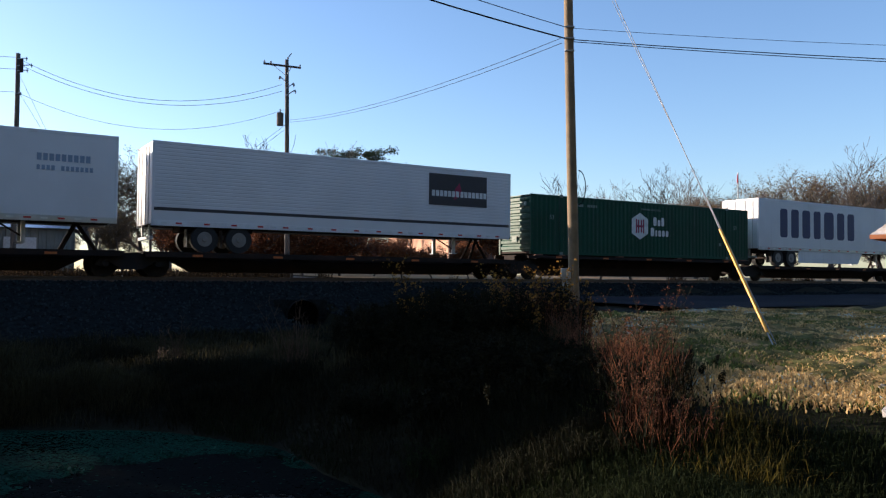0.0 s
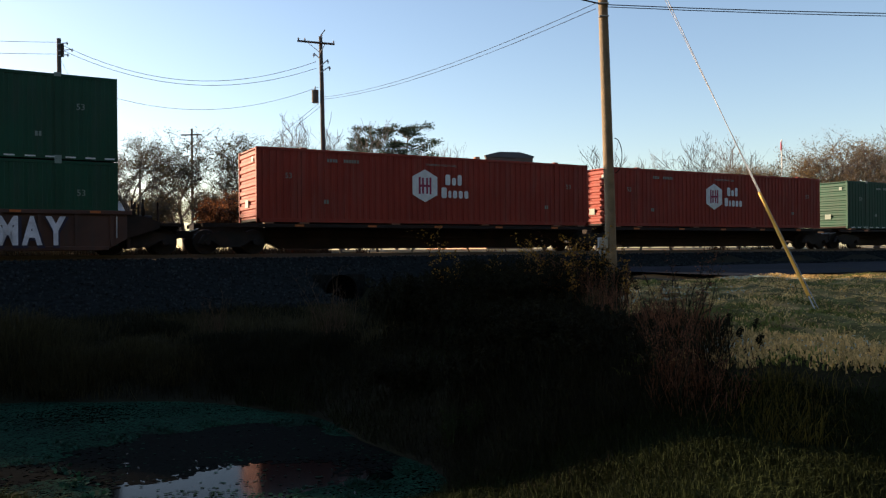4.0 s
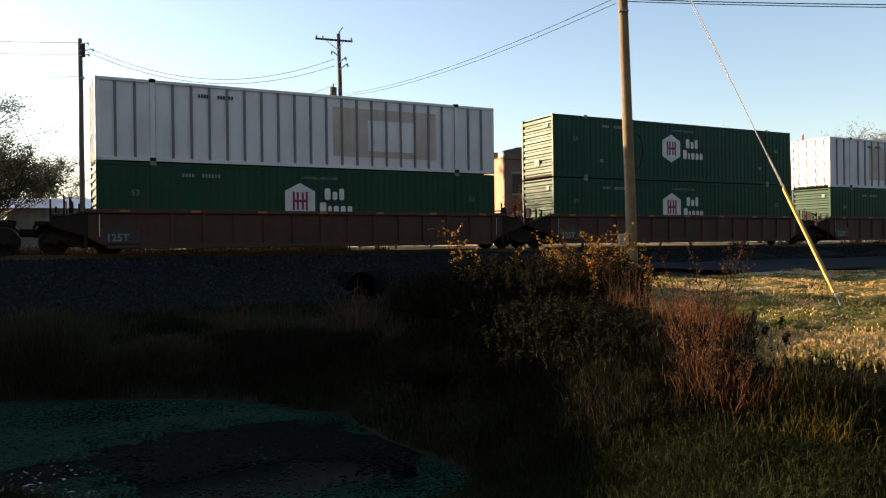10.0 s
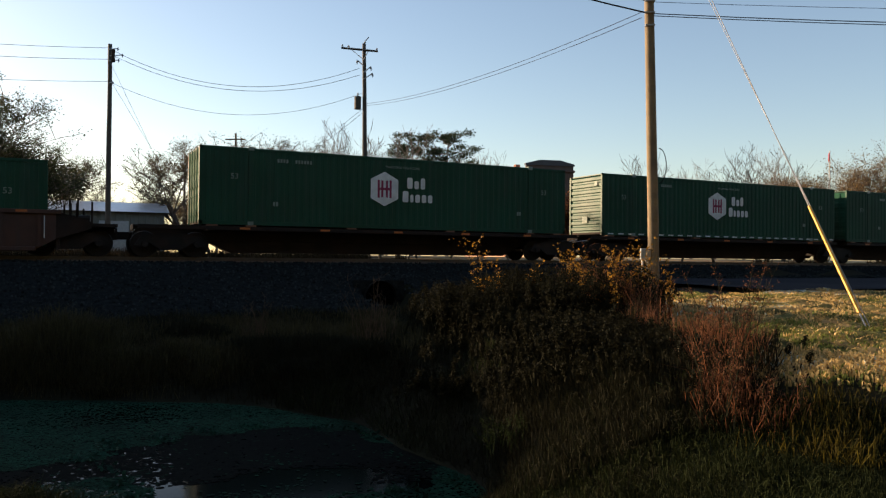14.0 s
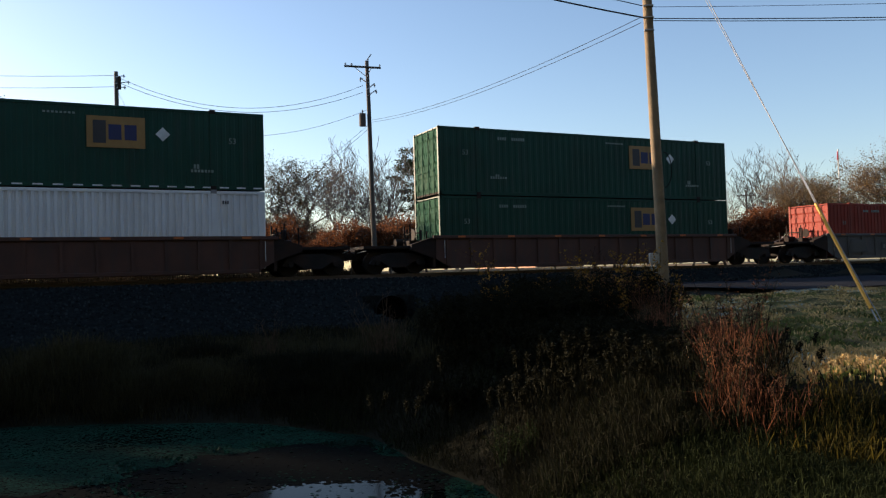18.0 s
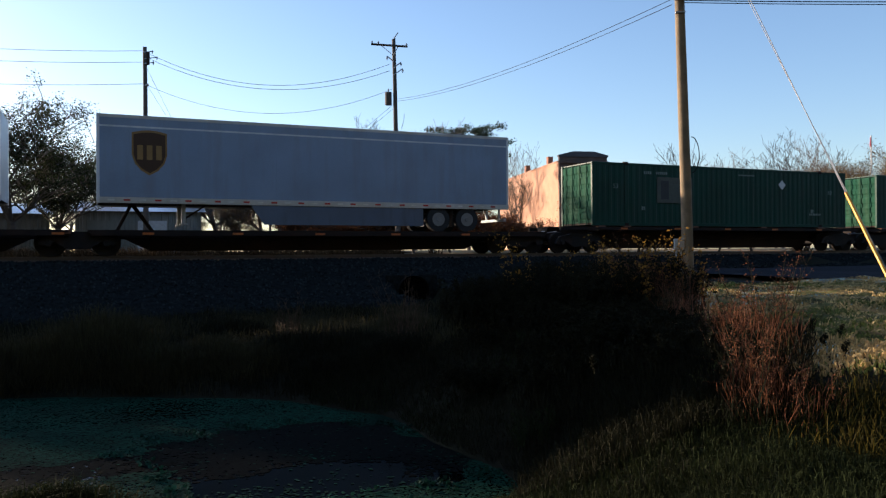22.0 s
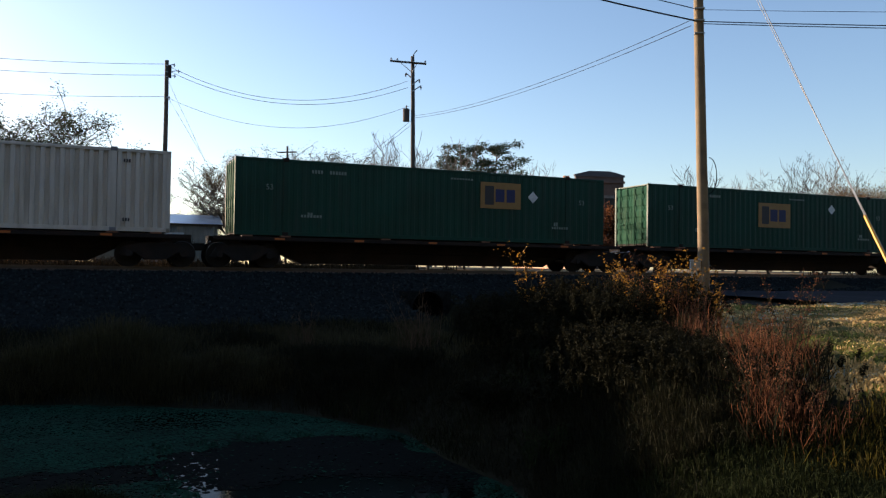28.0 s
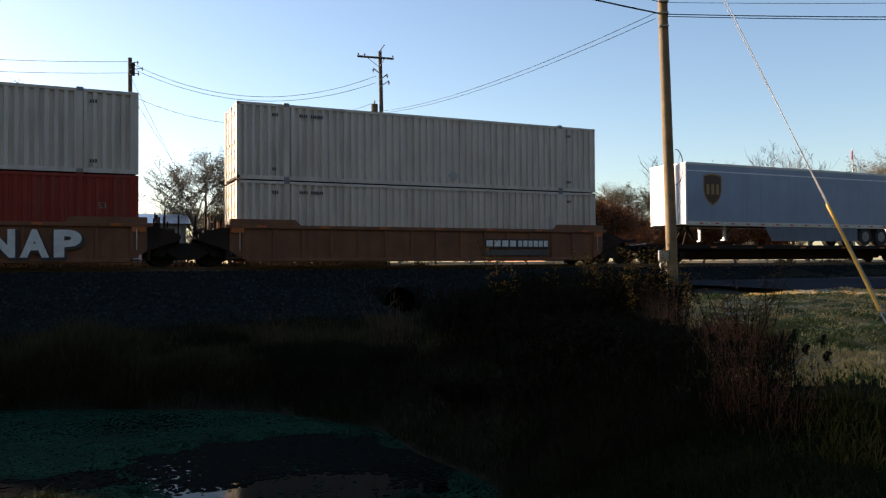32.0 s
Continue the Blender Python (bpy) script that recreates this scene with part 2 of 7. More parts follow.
M_LEAF_RUST = mat("rust_autumn_leaves", (0.17, 0.065, 0.026), 0.7, var=0.3, scale=1.0, bump=0, rand=0.4, glow=0.5, spec=0.2)
M_LEAF_YEL = mat("yellow_leaves", (0.30, 0.155, 0.025), 0.6, var=0.3, scale=3.0, bump=0, rand=0.4, glow=0.5, spec=0.2)
M_WEED_RED = mat("russet_dry_weeds", (0.19, 0.080, 0.042), 0.8, var=0.3, scale=3.0, bump=0, rand=0.4, glow=0.5, spec=0.2)
# weed brown kept near black to carry the thicket's shade
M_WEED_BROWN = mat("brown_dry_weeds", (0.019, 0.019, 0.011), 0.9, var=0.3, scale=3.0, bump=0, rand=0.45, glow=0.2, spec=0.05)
M_WEED_TAN = mat("straw_dry_weeds", (0.052, 0.045, 0.020), 0.8, var=0.3, scale=3.0, bump=0, rand=0.4, glow=0.5, spec=0.2)
M_STALK = mat("bare_stalk_bark", (0.085, 0.052, 0.030), 0.85, var=0.3, scale=3.0, bump=0, rand=0.3, spec=0.1)
M_GRASS = mat("lawn_grass", (0.135, 0.155, 0.042), 0.7, var=0.3, scale=1.0, bump=0, rand=0.45, glow=0.5, spec=0.2)
M_GRASS_DRY = mat("dry_lawn_grass", (0.66, 0.46, 0.20), 0.75, var=0.3, scale=1.0, bump=0, rand=0.4, glow=0.5, spec=0.2)
M_GRASS_TALL = mat("tall_bank_grass", (0.100, 0.080, 0.014), 0.7, var=0.3, scale=1.0, bump=0, rand=0.45, glow=0.5, spec=0.2)
# green taken down so the near bank's shade sits in the colour
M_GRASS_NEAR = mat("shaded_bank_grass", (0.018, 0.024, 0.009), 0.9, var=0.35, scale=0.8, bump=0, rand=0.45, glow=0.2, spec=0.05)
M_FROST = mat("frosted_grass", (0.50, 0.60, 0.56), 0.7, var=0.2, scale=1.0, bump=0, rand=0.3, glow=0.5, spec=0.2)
M_DUCK = mat("duckweed", (0.005, 0.035, 0.021), 0.95, var=0.4, scale=1.0, bump=0, rand=0.45, spec=0.05)
M_PONDWEED = mat("leafy_pond_weed", (0.012, 0.050, 0.034), 0.8, var=0.4, scale=1.0, bump=0, rand=0.5, glow=0.3, spec=0.1)
# near black for the flakes that take reflections off the pond
M_POOL_DARK = mat("reflection_dark", (0.003, 0.004, 0.0035), 0.9, var=0.4, scale=1.0, bump=0, rand=0.5, spec=0.03)
M_BLEACHED = mat("bleached_dead_wood", (0.34, 0.28, 0.20), 0.8, var=0.2, scale=4.0, bump=0.2)
M_STONE = mat("ballast_stone", (0.021, 0.025, 0.025), 1.0, var=0.3, scale=3, bump=0.2, rand=0.6, spec=0.0)
M_RIPRAP = mat("pale_broken_concrete", (0.30, 0.28, 0.26), 0.85, var=0.2, scale=3, bump=0.4)
M_BRICK = mat("brick_red", (0.36, 0.15, 0.085), 0.85, var=0.2, scale=1.5, bump=0.2, dirt=(0.20, 0.10, 0.07), dirt_amount=0.4)
# brick made paler, with the low sun on the side wall put in
M_BRICK_LIT = mat("sunlit_brick_tone", (0.50, 0.27, 0.17), 0.85, var=0.15, scale=1.0, bump=0.15, dirt=(0.32, 0.18, 0.12), dirt_amount=0.4)
M_ROOF_DARK = mat("bitumen_roof", (0.06, 0.06, 0.065), 0.8, var=0.2, scale=1.0)
M_SHED = mat("pale_sheet_metal", (0.15, 0.15, 0.125), 0.5, var=0.12, scale=1.0, dirt=(0.26, 0.23, 0.19), streak=True, dirt_amount=0.4)
M_GLASS_DARK = mat("dark_window_glass", (0.02, 0.025, 0.03), 0.08, var=0.1)
M_CEDAR = mat("red_cedar_post", (0.42, 0.15, 0.055), 0.65, var=0.2, scale=4, bump=0.3)
M_SHINGLE = mat("pale_shingles", (0.62, 0.56, 0.50), 0.85, var=0.2, scale=6, bump=0.3)
M_PANEL = mat("white_notice_panel", (0.80, 0.77, 0.70), 0.5, var=0.05, scale=3)
M_PIPE = mat("corrugated_culvert_steel", (0.010, 0.009, 0.008), 0.9, metal=0.0, var=0.3, scale=3, dirt=(0.02, 0.012, 0.008), dirt_amount=0.5, spec=0.1)
M_CONCRETE = mat("mossy_concrete", (0.16, 0.15, 0.13), 0.9, var=0.3, scale=2, bump=0.3, dirt=(0.05, 0.06, 0.03), dirt_amount=0.5)


# ---- small mesh helpers ----
def part(name, bm, material, parent=None, label=""):
    me = bpy.data.meshes.new(name)
    bm.to_mesh(me)
    bm.free()
    me.materials.append(material)
    ob = new(name, me)
    if parent:
        ob.parent = parent
    if label:
        ob["label"] = label
    return ob


def from_lists(name, verts, faces, material, parent=None, label=""):
    me = bpy.data.meshes.new(name)
    me.from_pydata(verts, [], faces)
    me.update()
    me.materials.append(material)
    ob = new(name, me)
    if parent:
        ob.parent = parent
    if label:
        ob["label"] = label
    return ob


def box(x0, x1, y0, y1, z0, z1, bevel=0.0, bm=None):
    b = bmesh.new()
    bmesh.ops.create_cube(b, size=1, matrix=Matrix.Translation(((x0 + x1) / 2, (y0 + y1) / 2, (z0 + z1) / 2)) @ Matrix.Diagonal((x1 - x0, y1 - y0, z1 - z0, 1)))
    if bevel:
        bmesh.ops.bevel(b, geom=b.edges[:], offset=bevel, segments=1, affect="EDGES")
    if bm is None:
        return b
    join_into(bm, b)
    return bm


def join_into(bm, b, m=None):
    if m is not None:
        bmesh.ops.transform(b, matrix=m, verts=b.verts[:])
    me = bpy.data.meshes.new("tmp")
    b.to_mesh(me)
    b.free()
    bm.from_mesh(me)
    bpy.data.meshes.remove(me)
    return bm


def tube(a, b, r0, r1=None, seg=8, bm=None):
    """A tapered round bar from a to b."""
    a, b = Vector(a), Vector(b)
    r1 = r0 if r1 is None else r1
    q = bmesh.new() if bm is None else bm
    d = b - a
    m = Matrix.Translation((a + b) / 2) @ d.to_track_quat("Z", "Y").to_matrix().to_4x4()
    bmesh.ops.create_cone(q, cap_ends=True, segments=seg, radius1=r0, radius2=r1, depth=d.length, matrix=m)
    return q


def prism(poly, y0, y1):
    """A slab with the outline poly in x and z, from y0 to y1."""
    b = bmesh.new()
    f = [b.verts.new((x, y0, z)) for x, z in poly]
    g = [b.verts.new((x, y1, z)) for x, z in poly]
    n = len(poly)
    b.faces.new(f), b.faces.new(g[::-1])
    for i in range(n):
        b.faces.new((f[i], g[i], g[(i + 1) % n], f[(i + 1) % n]))
    bmesh.ops.recalc_face_normals(b, faces=b.faces[:])
    return b


def lettering(text, size, name, material, parent, x, y, z, stretch=1.0, weight=0.0, width=0.0):
    """Raised letters that face -y, with the lower left corner at x, y, z."""
    cu = bpy.data.curves.new("letters", "FONT")
    cu.body, cu.size, cu.extrude, cu.offset, cu.resolution_u = text, size, 0.004, weight, 3
    o = bpy.data.objects.new("letters", cu)
    scene.collection.objects.link(o)
    me = bpy.data.meshes.new_from_object(o.evaluated_get(bpy.context.evaluated_depsgraph_get()))
    bpy.data.objects.remove(o)
    bpy.data.curves.remove(cu)
    if width:
        xs = [v.co.x for v in me.vertices]
        me.transform(Matrix.Diagonal((width / (max(xs) - min(xs)), 1, 1, 1)) @ Matrix.Translation((-min(xs), 0, 0)))
    me.name = name
    me.transform(Matrix.Translation((x, y, z)) @ pose(0, 0, 0, 90, 0, 0) @ Matrix.Diagonal((stretch, 1, 1, 1)))
    me.materials.clear()
    me.materials.append(material)
    ob = new(name, me)
    ob.parent = parent
    return ob


def sprayed(text, size, e, x, y, z, width, front, back):
    """Graffiti, each letter a part with a dark outline behind it."""
    share = [0.35 if c == ":" else 1.0 for c in text]
    unit = width / sum(share)
    for c, k in zip(text, share):
        w = unit * k * (0.86 if k == 1.0 else 0.5)
        lettering(c, size, "graffiti_outline", back, e, x - 0.06, y - 0.008, z - 0.06, 1.0, 0.10, w + 0.16)["label"] = "dark sprayed outline"
        lettering(c, size, "graffiti_letter", front, e, x, y - 0.016, z, 1.0, 0.06, w)["label"] = "sprayed graffiti letter"
        x += unit * k


def bars(widths, height, gap, name, material, parent, x, y, z):
    """A row of plain upright blocks that stands for a word."""
    bm = bmesh.new()
    for w in widths:
        box(x, x + w, y - 0.006, y + 0.002, z, z + height, bm=bm)
        x += w + gap
    return tagged(part(name, bm, material, parent), kind="stuff")


def thing(name, label, category, group="", kind=""):
    e = new(name)
    tagged(e, label, category, group, kind)
    return e

# ---- the train: loads ----
LEN, HALF, HIGH = 16.15, 1.3, 2.9


def corrugated(x0, x1, y, z0, z1, pitch, depth, out=-1):
    """An upright corrugated sheet between x0 and x1 whose ribs stand out from y."""
    n = max(1, round((x1 - x0) / pitch))
    p = (x1 - x0) / n
    xs, ys = [], []
    for i in range(n):
        a = x0 + i * p
        xs += [a, a + p * 0.40, a + p * 0.50, a + p * 0.90]
        ys += [0, 0, 1, 1]
    xs.append(x1), ys.append(0)
    b = bmesh.new()
    row = [[b.verts.new((x, y + out * depth * (k - 1), z)) for x, k in zip(xs, ys)] for z in (z0, z1)]
    for i in range(len(xs) - 1):
        q = (row[0][i], row[0][i + 1], row[1][i + 1], row[1][i])
        b.faces.new(q if out < 0 else q[::-1])
    return b


def ribbed_end(x, y0, y1, z0, z1, ribs, depth, out=-1):
    """An end wall with level ribs."""
    b = bmesh.new()
    n = ribs
    h = (z1 - z0) / n
    zs, xs = [], []
    for i in range(n):
        a = z0 + i * h
        zs += [a, a + h * 0.25, a + h * 0.4, a + h * 0.85]
        xs += [0, 0, 1, 1]
    zs.append(z1), xs.append(0)
    c = [[b.verts.new((x + out * depth * (k - 1), y, z)) for z, k in zip(zs, xs)] for y in (y0, y1)]
    for i in range(len(zs) - 1):
        q = (c[0][i], c[1][i], c[1][i + 1], c[0][i + 1])
        b.faces.new(q[::-1] if out < 0 else q)
    return b


def logo_hex(e, x, z, s=1.0, cut=False):
    """White six-sided plate with a crimson open H, and two rows of plain white blocks."""
    y = -HALF - 0.008
    w, h = 0.60 * s, 0.70 * s
    poly = [(x - w, z - h * 0.55), (x, z - h), (x + w, z - h * 0.55), (x + w, z + h * 0.55), (x, z + h), (x - w, z + h * 0.55)]
    plate = part("logo_plate", prism(poly, y - 0.004, y + 0.004), M_INK_WHITE, e, "white six-sided logo plate")
    for dx in (-0.26, -0.10, 0.10, 0.26):
        hh = 0.36 if abs(dx) > 0.2 else 0.34
        part("logo_bar", box(x + (dx - 0.045) * s, x + (dx + 0.045) * s, y - 0.009, y - 0.003, z - hh * s, z + hh * s), M_CRIMSON, plate, "crimson logo bar")
    part("logo_bar", box(x - 0.28 * s, x + 0.28 * s, y - 0.0075, y - 0.003, z - 0.05 * s, z + 0.05 * s), M_CRIMSON, plate, "crimson logo bar")
    word(e, M_INK_WHITE, x + 1.00 * s, y, z + 0.06 * s, ((0.24, 0.46), (0.20, 0.33), (0.20, 0.46)), 0.085, s)
    word(e, M_INK_WHITE, x + 0.80 * s, y, z - 0.50 * s, ((0.26, 0.46), (0.14, 0.33), (0.21, 0.33), (0.20, 0.33), (0.20, 0.33)), 0.085, s)


def word(e, material, x, y, z, sizes, gap, s=1.0):
    """Plain blocks of uneven height in a row that stand for a word; all in one mesh."""
    bm = bmesh.new()
    for w, h in sizes:
        w, h, c = w * s, h * s, 0.05 * s
        join_into(bm, prism([(x + c, z), (x + w - c, z), (x + w, z + c), (x + w, z + h - c), (x + w - c, z + h), (x + c, z + h), (x, z + h - c), (x, z + c)], y - 0.006, y + 0.002))
        x += w + gap * s
    return tagged(part("name_block", bm, material, e), kind="stuff")


def logo_ochre(e, x, z, s=1.0, faded=False):
    y = -HALF - 0.008
    plate = part("logo_plate", box(x - 0.95 * s, x + 0.95 * s, y - 0.004, y + 0.004, z - 0.55 * s, z + 0.55 * s), M_FADED if faded else M_GOLD, e, "faded grey-green logo plate" if faded else "ochre logo plate")
    for bx, bw, bh, m in ((-0.75, 0.42, 0.40, M_INK_DARK), (-0.25, 0.42, 0.27, M_NAVY), (0.27, 0.40, 0.27, M_NAVY)):
        if faded and bx > -0.5:
            m = M_FADED
        part("logo_bar", box(x + bx * s, x + (bx + bw) * s, y - 0.009, y - 0.003, z - bh * s, z + bh * s), m, plate)


def blocks(e, material, x, z, sizes, gap):
    """Large plain name blocks with cut corners, each a part."""
    y = -HALF - 0.006
    for w, h in sizes:
        c = 0.16 * w
        poly = [(x + c, z), (x + w - c, z), (x + w, z + c), (x + w, z + h - c), (x + w - c, z + h), (x + c, z + h), (x, z + h - c), (x, z + c)]
        part("name_block", prism(poly, y - 0.004, y + 0.004), material, e)
        x += w + gap


def markings(e, material, cube=False):
    """53 at both ends, small plain bars for the unit marks, and the height warning."""
    y = -HALF - 0.006
    lettering("53", 0.30, "size_marking", material, e, -6.95, y, 1.72)
    lettering("53", 0.30, "size_marking", material, e, 6.75, y, 1.72)
    bars((0.075,) * 4, 0.13, 0.04, "unit_mark", material, e, -5.2, y, 2.42)
    bars((0.075,) * 6, 0.13, 0.04, "unit_mark", material, e, -4.5, y, 2.42)
    if cube:
        lettering("WARNING HIGH CUBE", 0.14, "warning_marking", material, e, -0.75, y, 2.48, 1.0, 0.0, 1.5)
    else:
        bars((0.08,) * 8, 0.07, 0.05, "unit_mark", material, e, 0.6, y, 2.52)
    bars((0.08, 0.08), 0.16, 0.03, "unit_mark", material, e, -5.35, y, 0.75)
    bars((0.08, 0.08), 0.16, 0.03, "unit_mark", material, e, 5.5, y, 0.75)


def container(name, label, paint, group, pitch=0.28, depth=0.036, doors=False, logo=None, dashes=False, posts=False, ink=None, at_left=False, casting=None):
    """A 53 foot box with its foot at z = 0; its doors or its ribbed nose face -x."""
    e = thing(name, label, "shipping container", group)
    L = LEN / 2
    if posts:
        part("side_panel", box(-L + 0.1, L - 0.1, -HALF + 0.05, -HALF + 0.08, 0.12, HIGH - 0.1), paint, e)
        n = 25
        for i in range(1, n):
            x = -L + LEN * i / n
            part("side_post", box(x - 0.045, x + 0.045, -HALF, -HALF + 0.05, 0.12, HIGH - 0.1), M_POST, e, "grey side post")
    else:
        part("side_panel", corrugated(-L + 0.12, L - 0.12, -HALF + 0.01, 0.14, HIGH - 0.1, pitch, depth), paint, e)
    part("side_panel", corrugated(-L + 0.12, L - 0.12, HALF - 0.01, 0.14, HIGH - 0.1, pitch, depth, 1), paint, e)
    part("roof", box(-L + 0.05, L - 0.05, -HALF + 0.03, HALF - 0.03, HIGH - 0.06, HIGH - 0.01), paint, e)
    part("floor", box(-L + 0.05, L - 0.05, -HALF + 0.05, HALF - 0.05, 0.05, 0.14), M_SPINE, e)
    for sy in (-1, 1):
        part("bottom_rail", box(-L, L, min(sy * HALF, sy * (HALF - 0.07)), max(sy * HALF, sy * (HALF - 0.07)), 0.0, 0.15, 0.008), paint, e)
        part("top_rail", box(-L, L, min(sy * HALF, sy * (HALF - 0.06)), max(sy * HALF, sy * (HALF - 0.06)), HIGH - 0.11, HIGH, 0.008), paint, e)
        for sx in (-1, 1):
            x0, x1 = sorted((sx * L, sx * (L - 0.14)))
            part("corner_post", box(x0, x1, *sorted((sy * HALF, sy * (HALF - 0.13))), 0.0, HIGH, 0.01), paint, e)
            xa, xb = sorted((sx * 6.10, sx * 6.28))
            part("stacking_post", box(xa, xb, *sorted((sy * (HALF + 0.004), sy * (HALF - 0.05))), 0.0, HIGH, 0.006), paint, e)
            part("corner_casting", box(xa - 0.02, xb + 0.02, *sorted((sy * (HALF + 0.008), sy * (HALF - 0.16))), HIGH - 0.10, HIGH + 0.05, 0.01), casting or M_SPINE, e, "lifting casting")
            part("corner_casting", box(xa - 0.02, xb + 0.02, *sorted((sy * (HALF + 0.008), sy * (HALF - 0.16))), 0.0, 0.14, 0.01), casting or M_SPINE, e, "lifting casting")
    # end that faces the rear of the train
    rear_paint = M_CHALK if doors and paint in (M_GREEN, M_DEEP) else paint
    if doors:
        for k in (-1, 1):
            y0, y1 = sorted((0.01 * k, (HALF - 0.13) * k))
            d = part("door", ribbed_end(-L + 0.02, y0, y1, 0.13, HIGH - 0.1, 5, 0.03), rear_paint, e, "ribbed steel door")
            for ry in (0.30, 0.85):
                part("lock_rod", tube((-L - 0.012, ry * k, 0.06), (-L - 0.012, ry * k, HIGH - 0.05), 0.02, seg=6), rear_paint, d, "painted lock rod")
                part("lock_handle", box(-L - 0.035, -L - 0.010, *sorted((ry * k, (ry - 0.28) * k)), 1.05, 1.10), rear_paint, d)
                for z in (0.35, 1.4, 2.5):
                    part("rod_bracket", box(-L - 0.02, -L + 0.01, ry * k - 0.05, ry * k + 0.05, z, z + 0.06), rear_paint, d)
    else:
        w = part("end_wall", ribbed_end(-L + 0.02, -HALF + 0.13, HALF - 0.13, 0.13, HIGH - 0.1, 9, 0.045), paint, e, "end wall with level ribs")
        part("notice_plate", box(-L - 0.028, -L - 0.020, -0.2, 0.2, 0.6, 0.9), M_MARK, w, "white notice plate")
        part("notice_plate", box(-L - 0.028, -L - 0.020, -0.95, -0.75, 2.35, 2.55), M_MARK, w, "small round-looking badge plate")
    part("end_wall", ribbed_end(L - 0.02, -HALF + 0.13, HALF - 0.13, 0.13, HIGH - 0.1, 9, 0.045, 1), paint, e)
    if dashes:
        for i in range(26):
            x = -L + 0.35 + i * 0.615
            part("reflective_dash", box(x, x + 0.32, -HALF - 0.006, -HALF + 0.001, 0.05, 0.10), M_INK_WHITE, e, "white reflective dash")
    ink = ink or M_MARK
    if logo == "green":
        logo_hex(e, -0.8, 1.62)
        markings(e, ink, True)
    elif logo == "ochre":
        logo_ochre(e, 2.9, 1.95)
        markings(e, ink)
        diamond = [(4.2, 1.95), (4.45, 1.70), (4.7, 1.95), (4.45, 2.20)]
        part("warning_diamond", prism(diamond, -HALF - 0.012, -HALF - 0.004), M_INK_WHITE, e, "white warning diamond")
        bars((0.08,) * 7, 0.10, 0.04, "unit_mark", ink, e, 5.4, -HALF - 0.006, 0.62)
        bars((0.08,) * 7, 0.10, 0.04, "unit_mark", ink, e, -5.6, -HALF - 0.006, 0.72)
    elif logo == "ochre_mid":
        logo_ochre(e, -3.4 if at_left else -0.4, 1.70, 1.1, at_left)
        markings(e, ink)
        diamond = [(3.25, 2.15), (3.5, 1.90), (3.75, 2.15), (3.5, 2.40)]
        part("warning_diamond", prism(diamond, -HALF - 0.012, -HALF - 0.004), M_INK_WHITE, e, "white warning diamond")
        bars((0.08,) * 7, 0.10, 0.04, "unit_mark", ink, e, 5.4, -HALF - 0.006, 0.62)
    elif logo == "plain":
        for bx, bz, n in ((-5.7, 2.44, 4), (-5.25, 2.44, 6), (-6.75, 0.35, 2), (-6.75, 2.42, 3), (6.5, 0.35, 3), (6.5, 2.42, 3)):
            bars((0.055,) * n, 0.12, 0.03, "unit_mark", M_INK_DARK, e, bx, -HALF - 0.006, bz)
        diamond = [(0.6, 0.45), (0.85, 0.2), (1.1, 0.45), (0.85, 0.7)]
        part("warning_diamond", prism(diamond, -HALF - 0.012, -HALF - 0.004), M_GALV, e, "faded grey warning diamond")
    elif logo == "ghost":
        sh = -5.0 if at_left else 0.0
        part("faded_patch", box(0.6 + sh, 5.2 + sh, -HALF + 0.035, -HALF + 0.049, 0.5, 2.45), M_PATCH, e, "rust-tinted patch where a logo was removed")
        part("faded_patch", box(2.1 + sh, 4.2 + sh, -HALF + 0.030, -HALF + 0.034, 0.75, 2.0), M_WHITE, e, "pale repainted patch")
        bars((0.07,) * 4, 0.13, 0.03, "unit_mark", M_INK_DARK, e, -4.6, -HALF + 0.03, 2.4)
        bars((0.07,) * 6, 0.13, 0.03, "unit_mark", M_INK_DARK, e, -3.9, -HALF + 0.03, 2.4)
    elif logo == "torn":
        plate = part("logo_plate", box(-4.05, -2.45, -HALF + 0.035, -HALF + 0.049, 1.75, 2.70), M_GOLD, e, "torn ochre logo plate")
        part("logo_bar", box(-3.98, -3.80, -HALF + 0.026, -HALF + 0.034, 1.85, 2.58), M_INK_DARK, plate)
        for z in (1.85, 2.15, 2.45):
            part("logo_bar", box(-3.79, -3.45, -HALF + 0.026, -HALF + 0.034, z, z + 0.14), M_INK_DARK, plate)
        part("logo_bar", box(-2.75, -2.45, -HALF + 0.026, -HALF + 0.034, 2.0, 2.35), M_INK_DARK, plate)
        bars((0.07,) * 4, 0.13, 0.03, "unit_mark", M_INK_DARK, e, 4.6, -HALF + 0.03, 2.4)
        bars((0.07,) * 6, 0.13, 0.03, "unit_mark", M_INK_DARK, e, 5.2, -HALF + 0.03, 2.4)
    return e


M_SPRAY_GREY = mat("dull_grey_spray_paint", (0.22, 0.21, 0.20), 0.7, var=0.3, scale=3)
M_PATCH = mat("rust_tinted_patch", (0.60, 0.50, 0.42), 0.6, var=0.2, scale=0.8, dirt=(0.45, 0.30, 0.20), streak=True, dirt_amount=0.5)


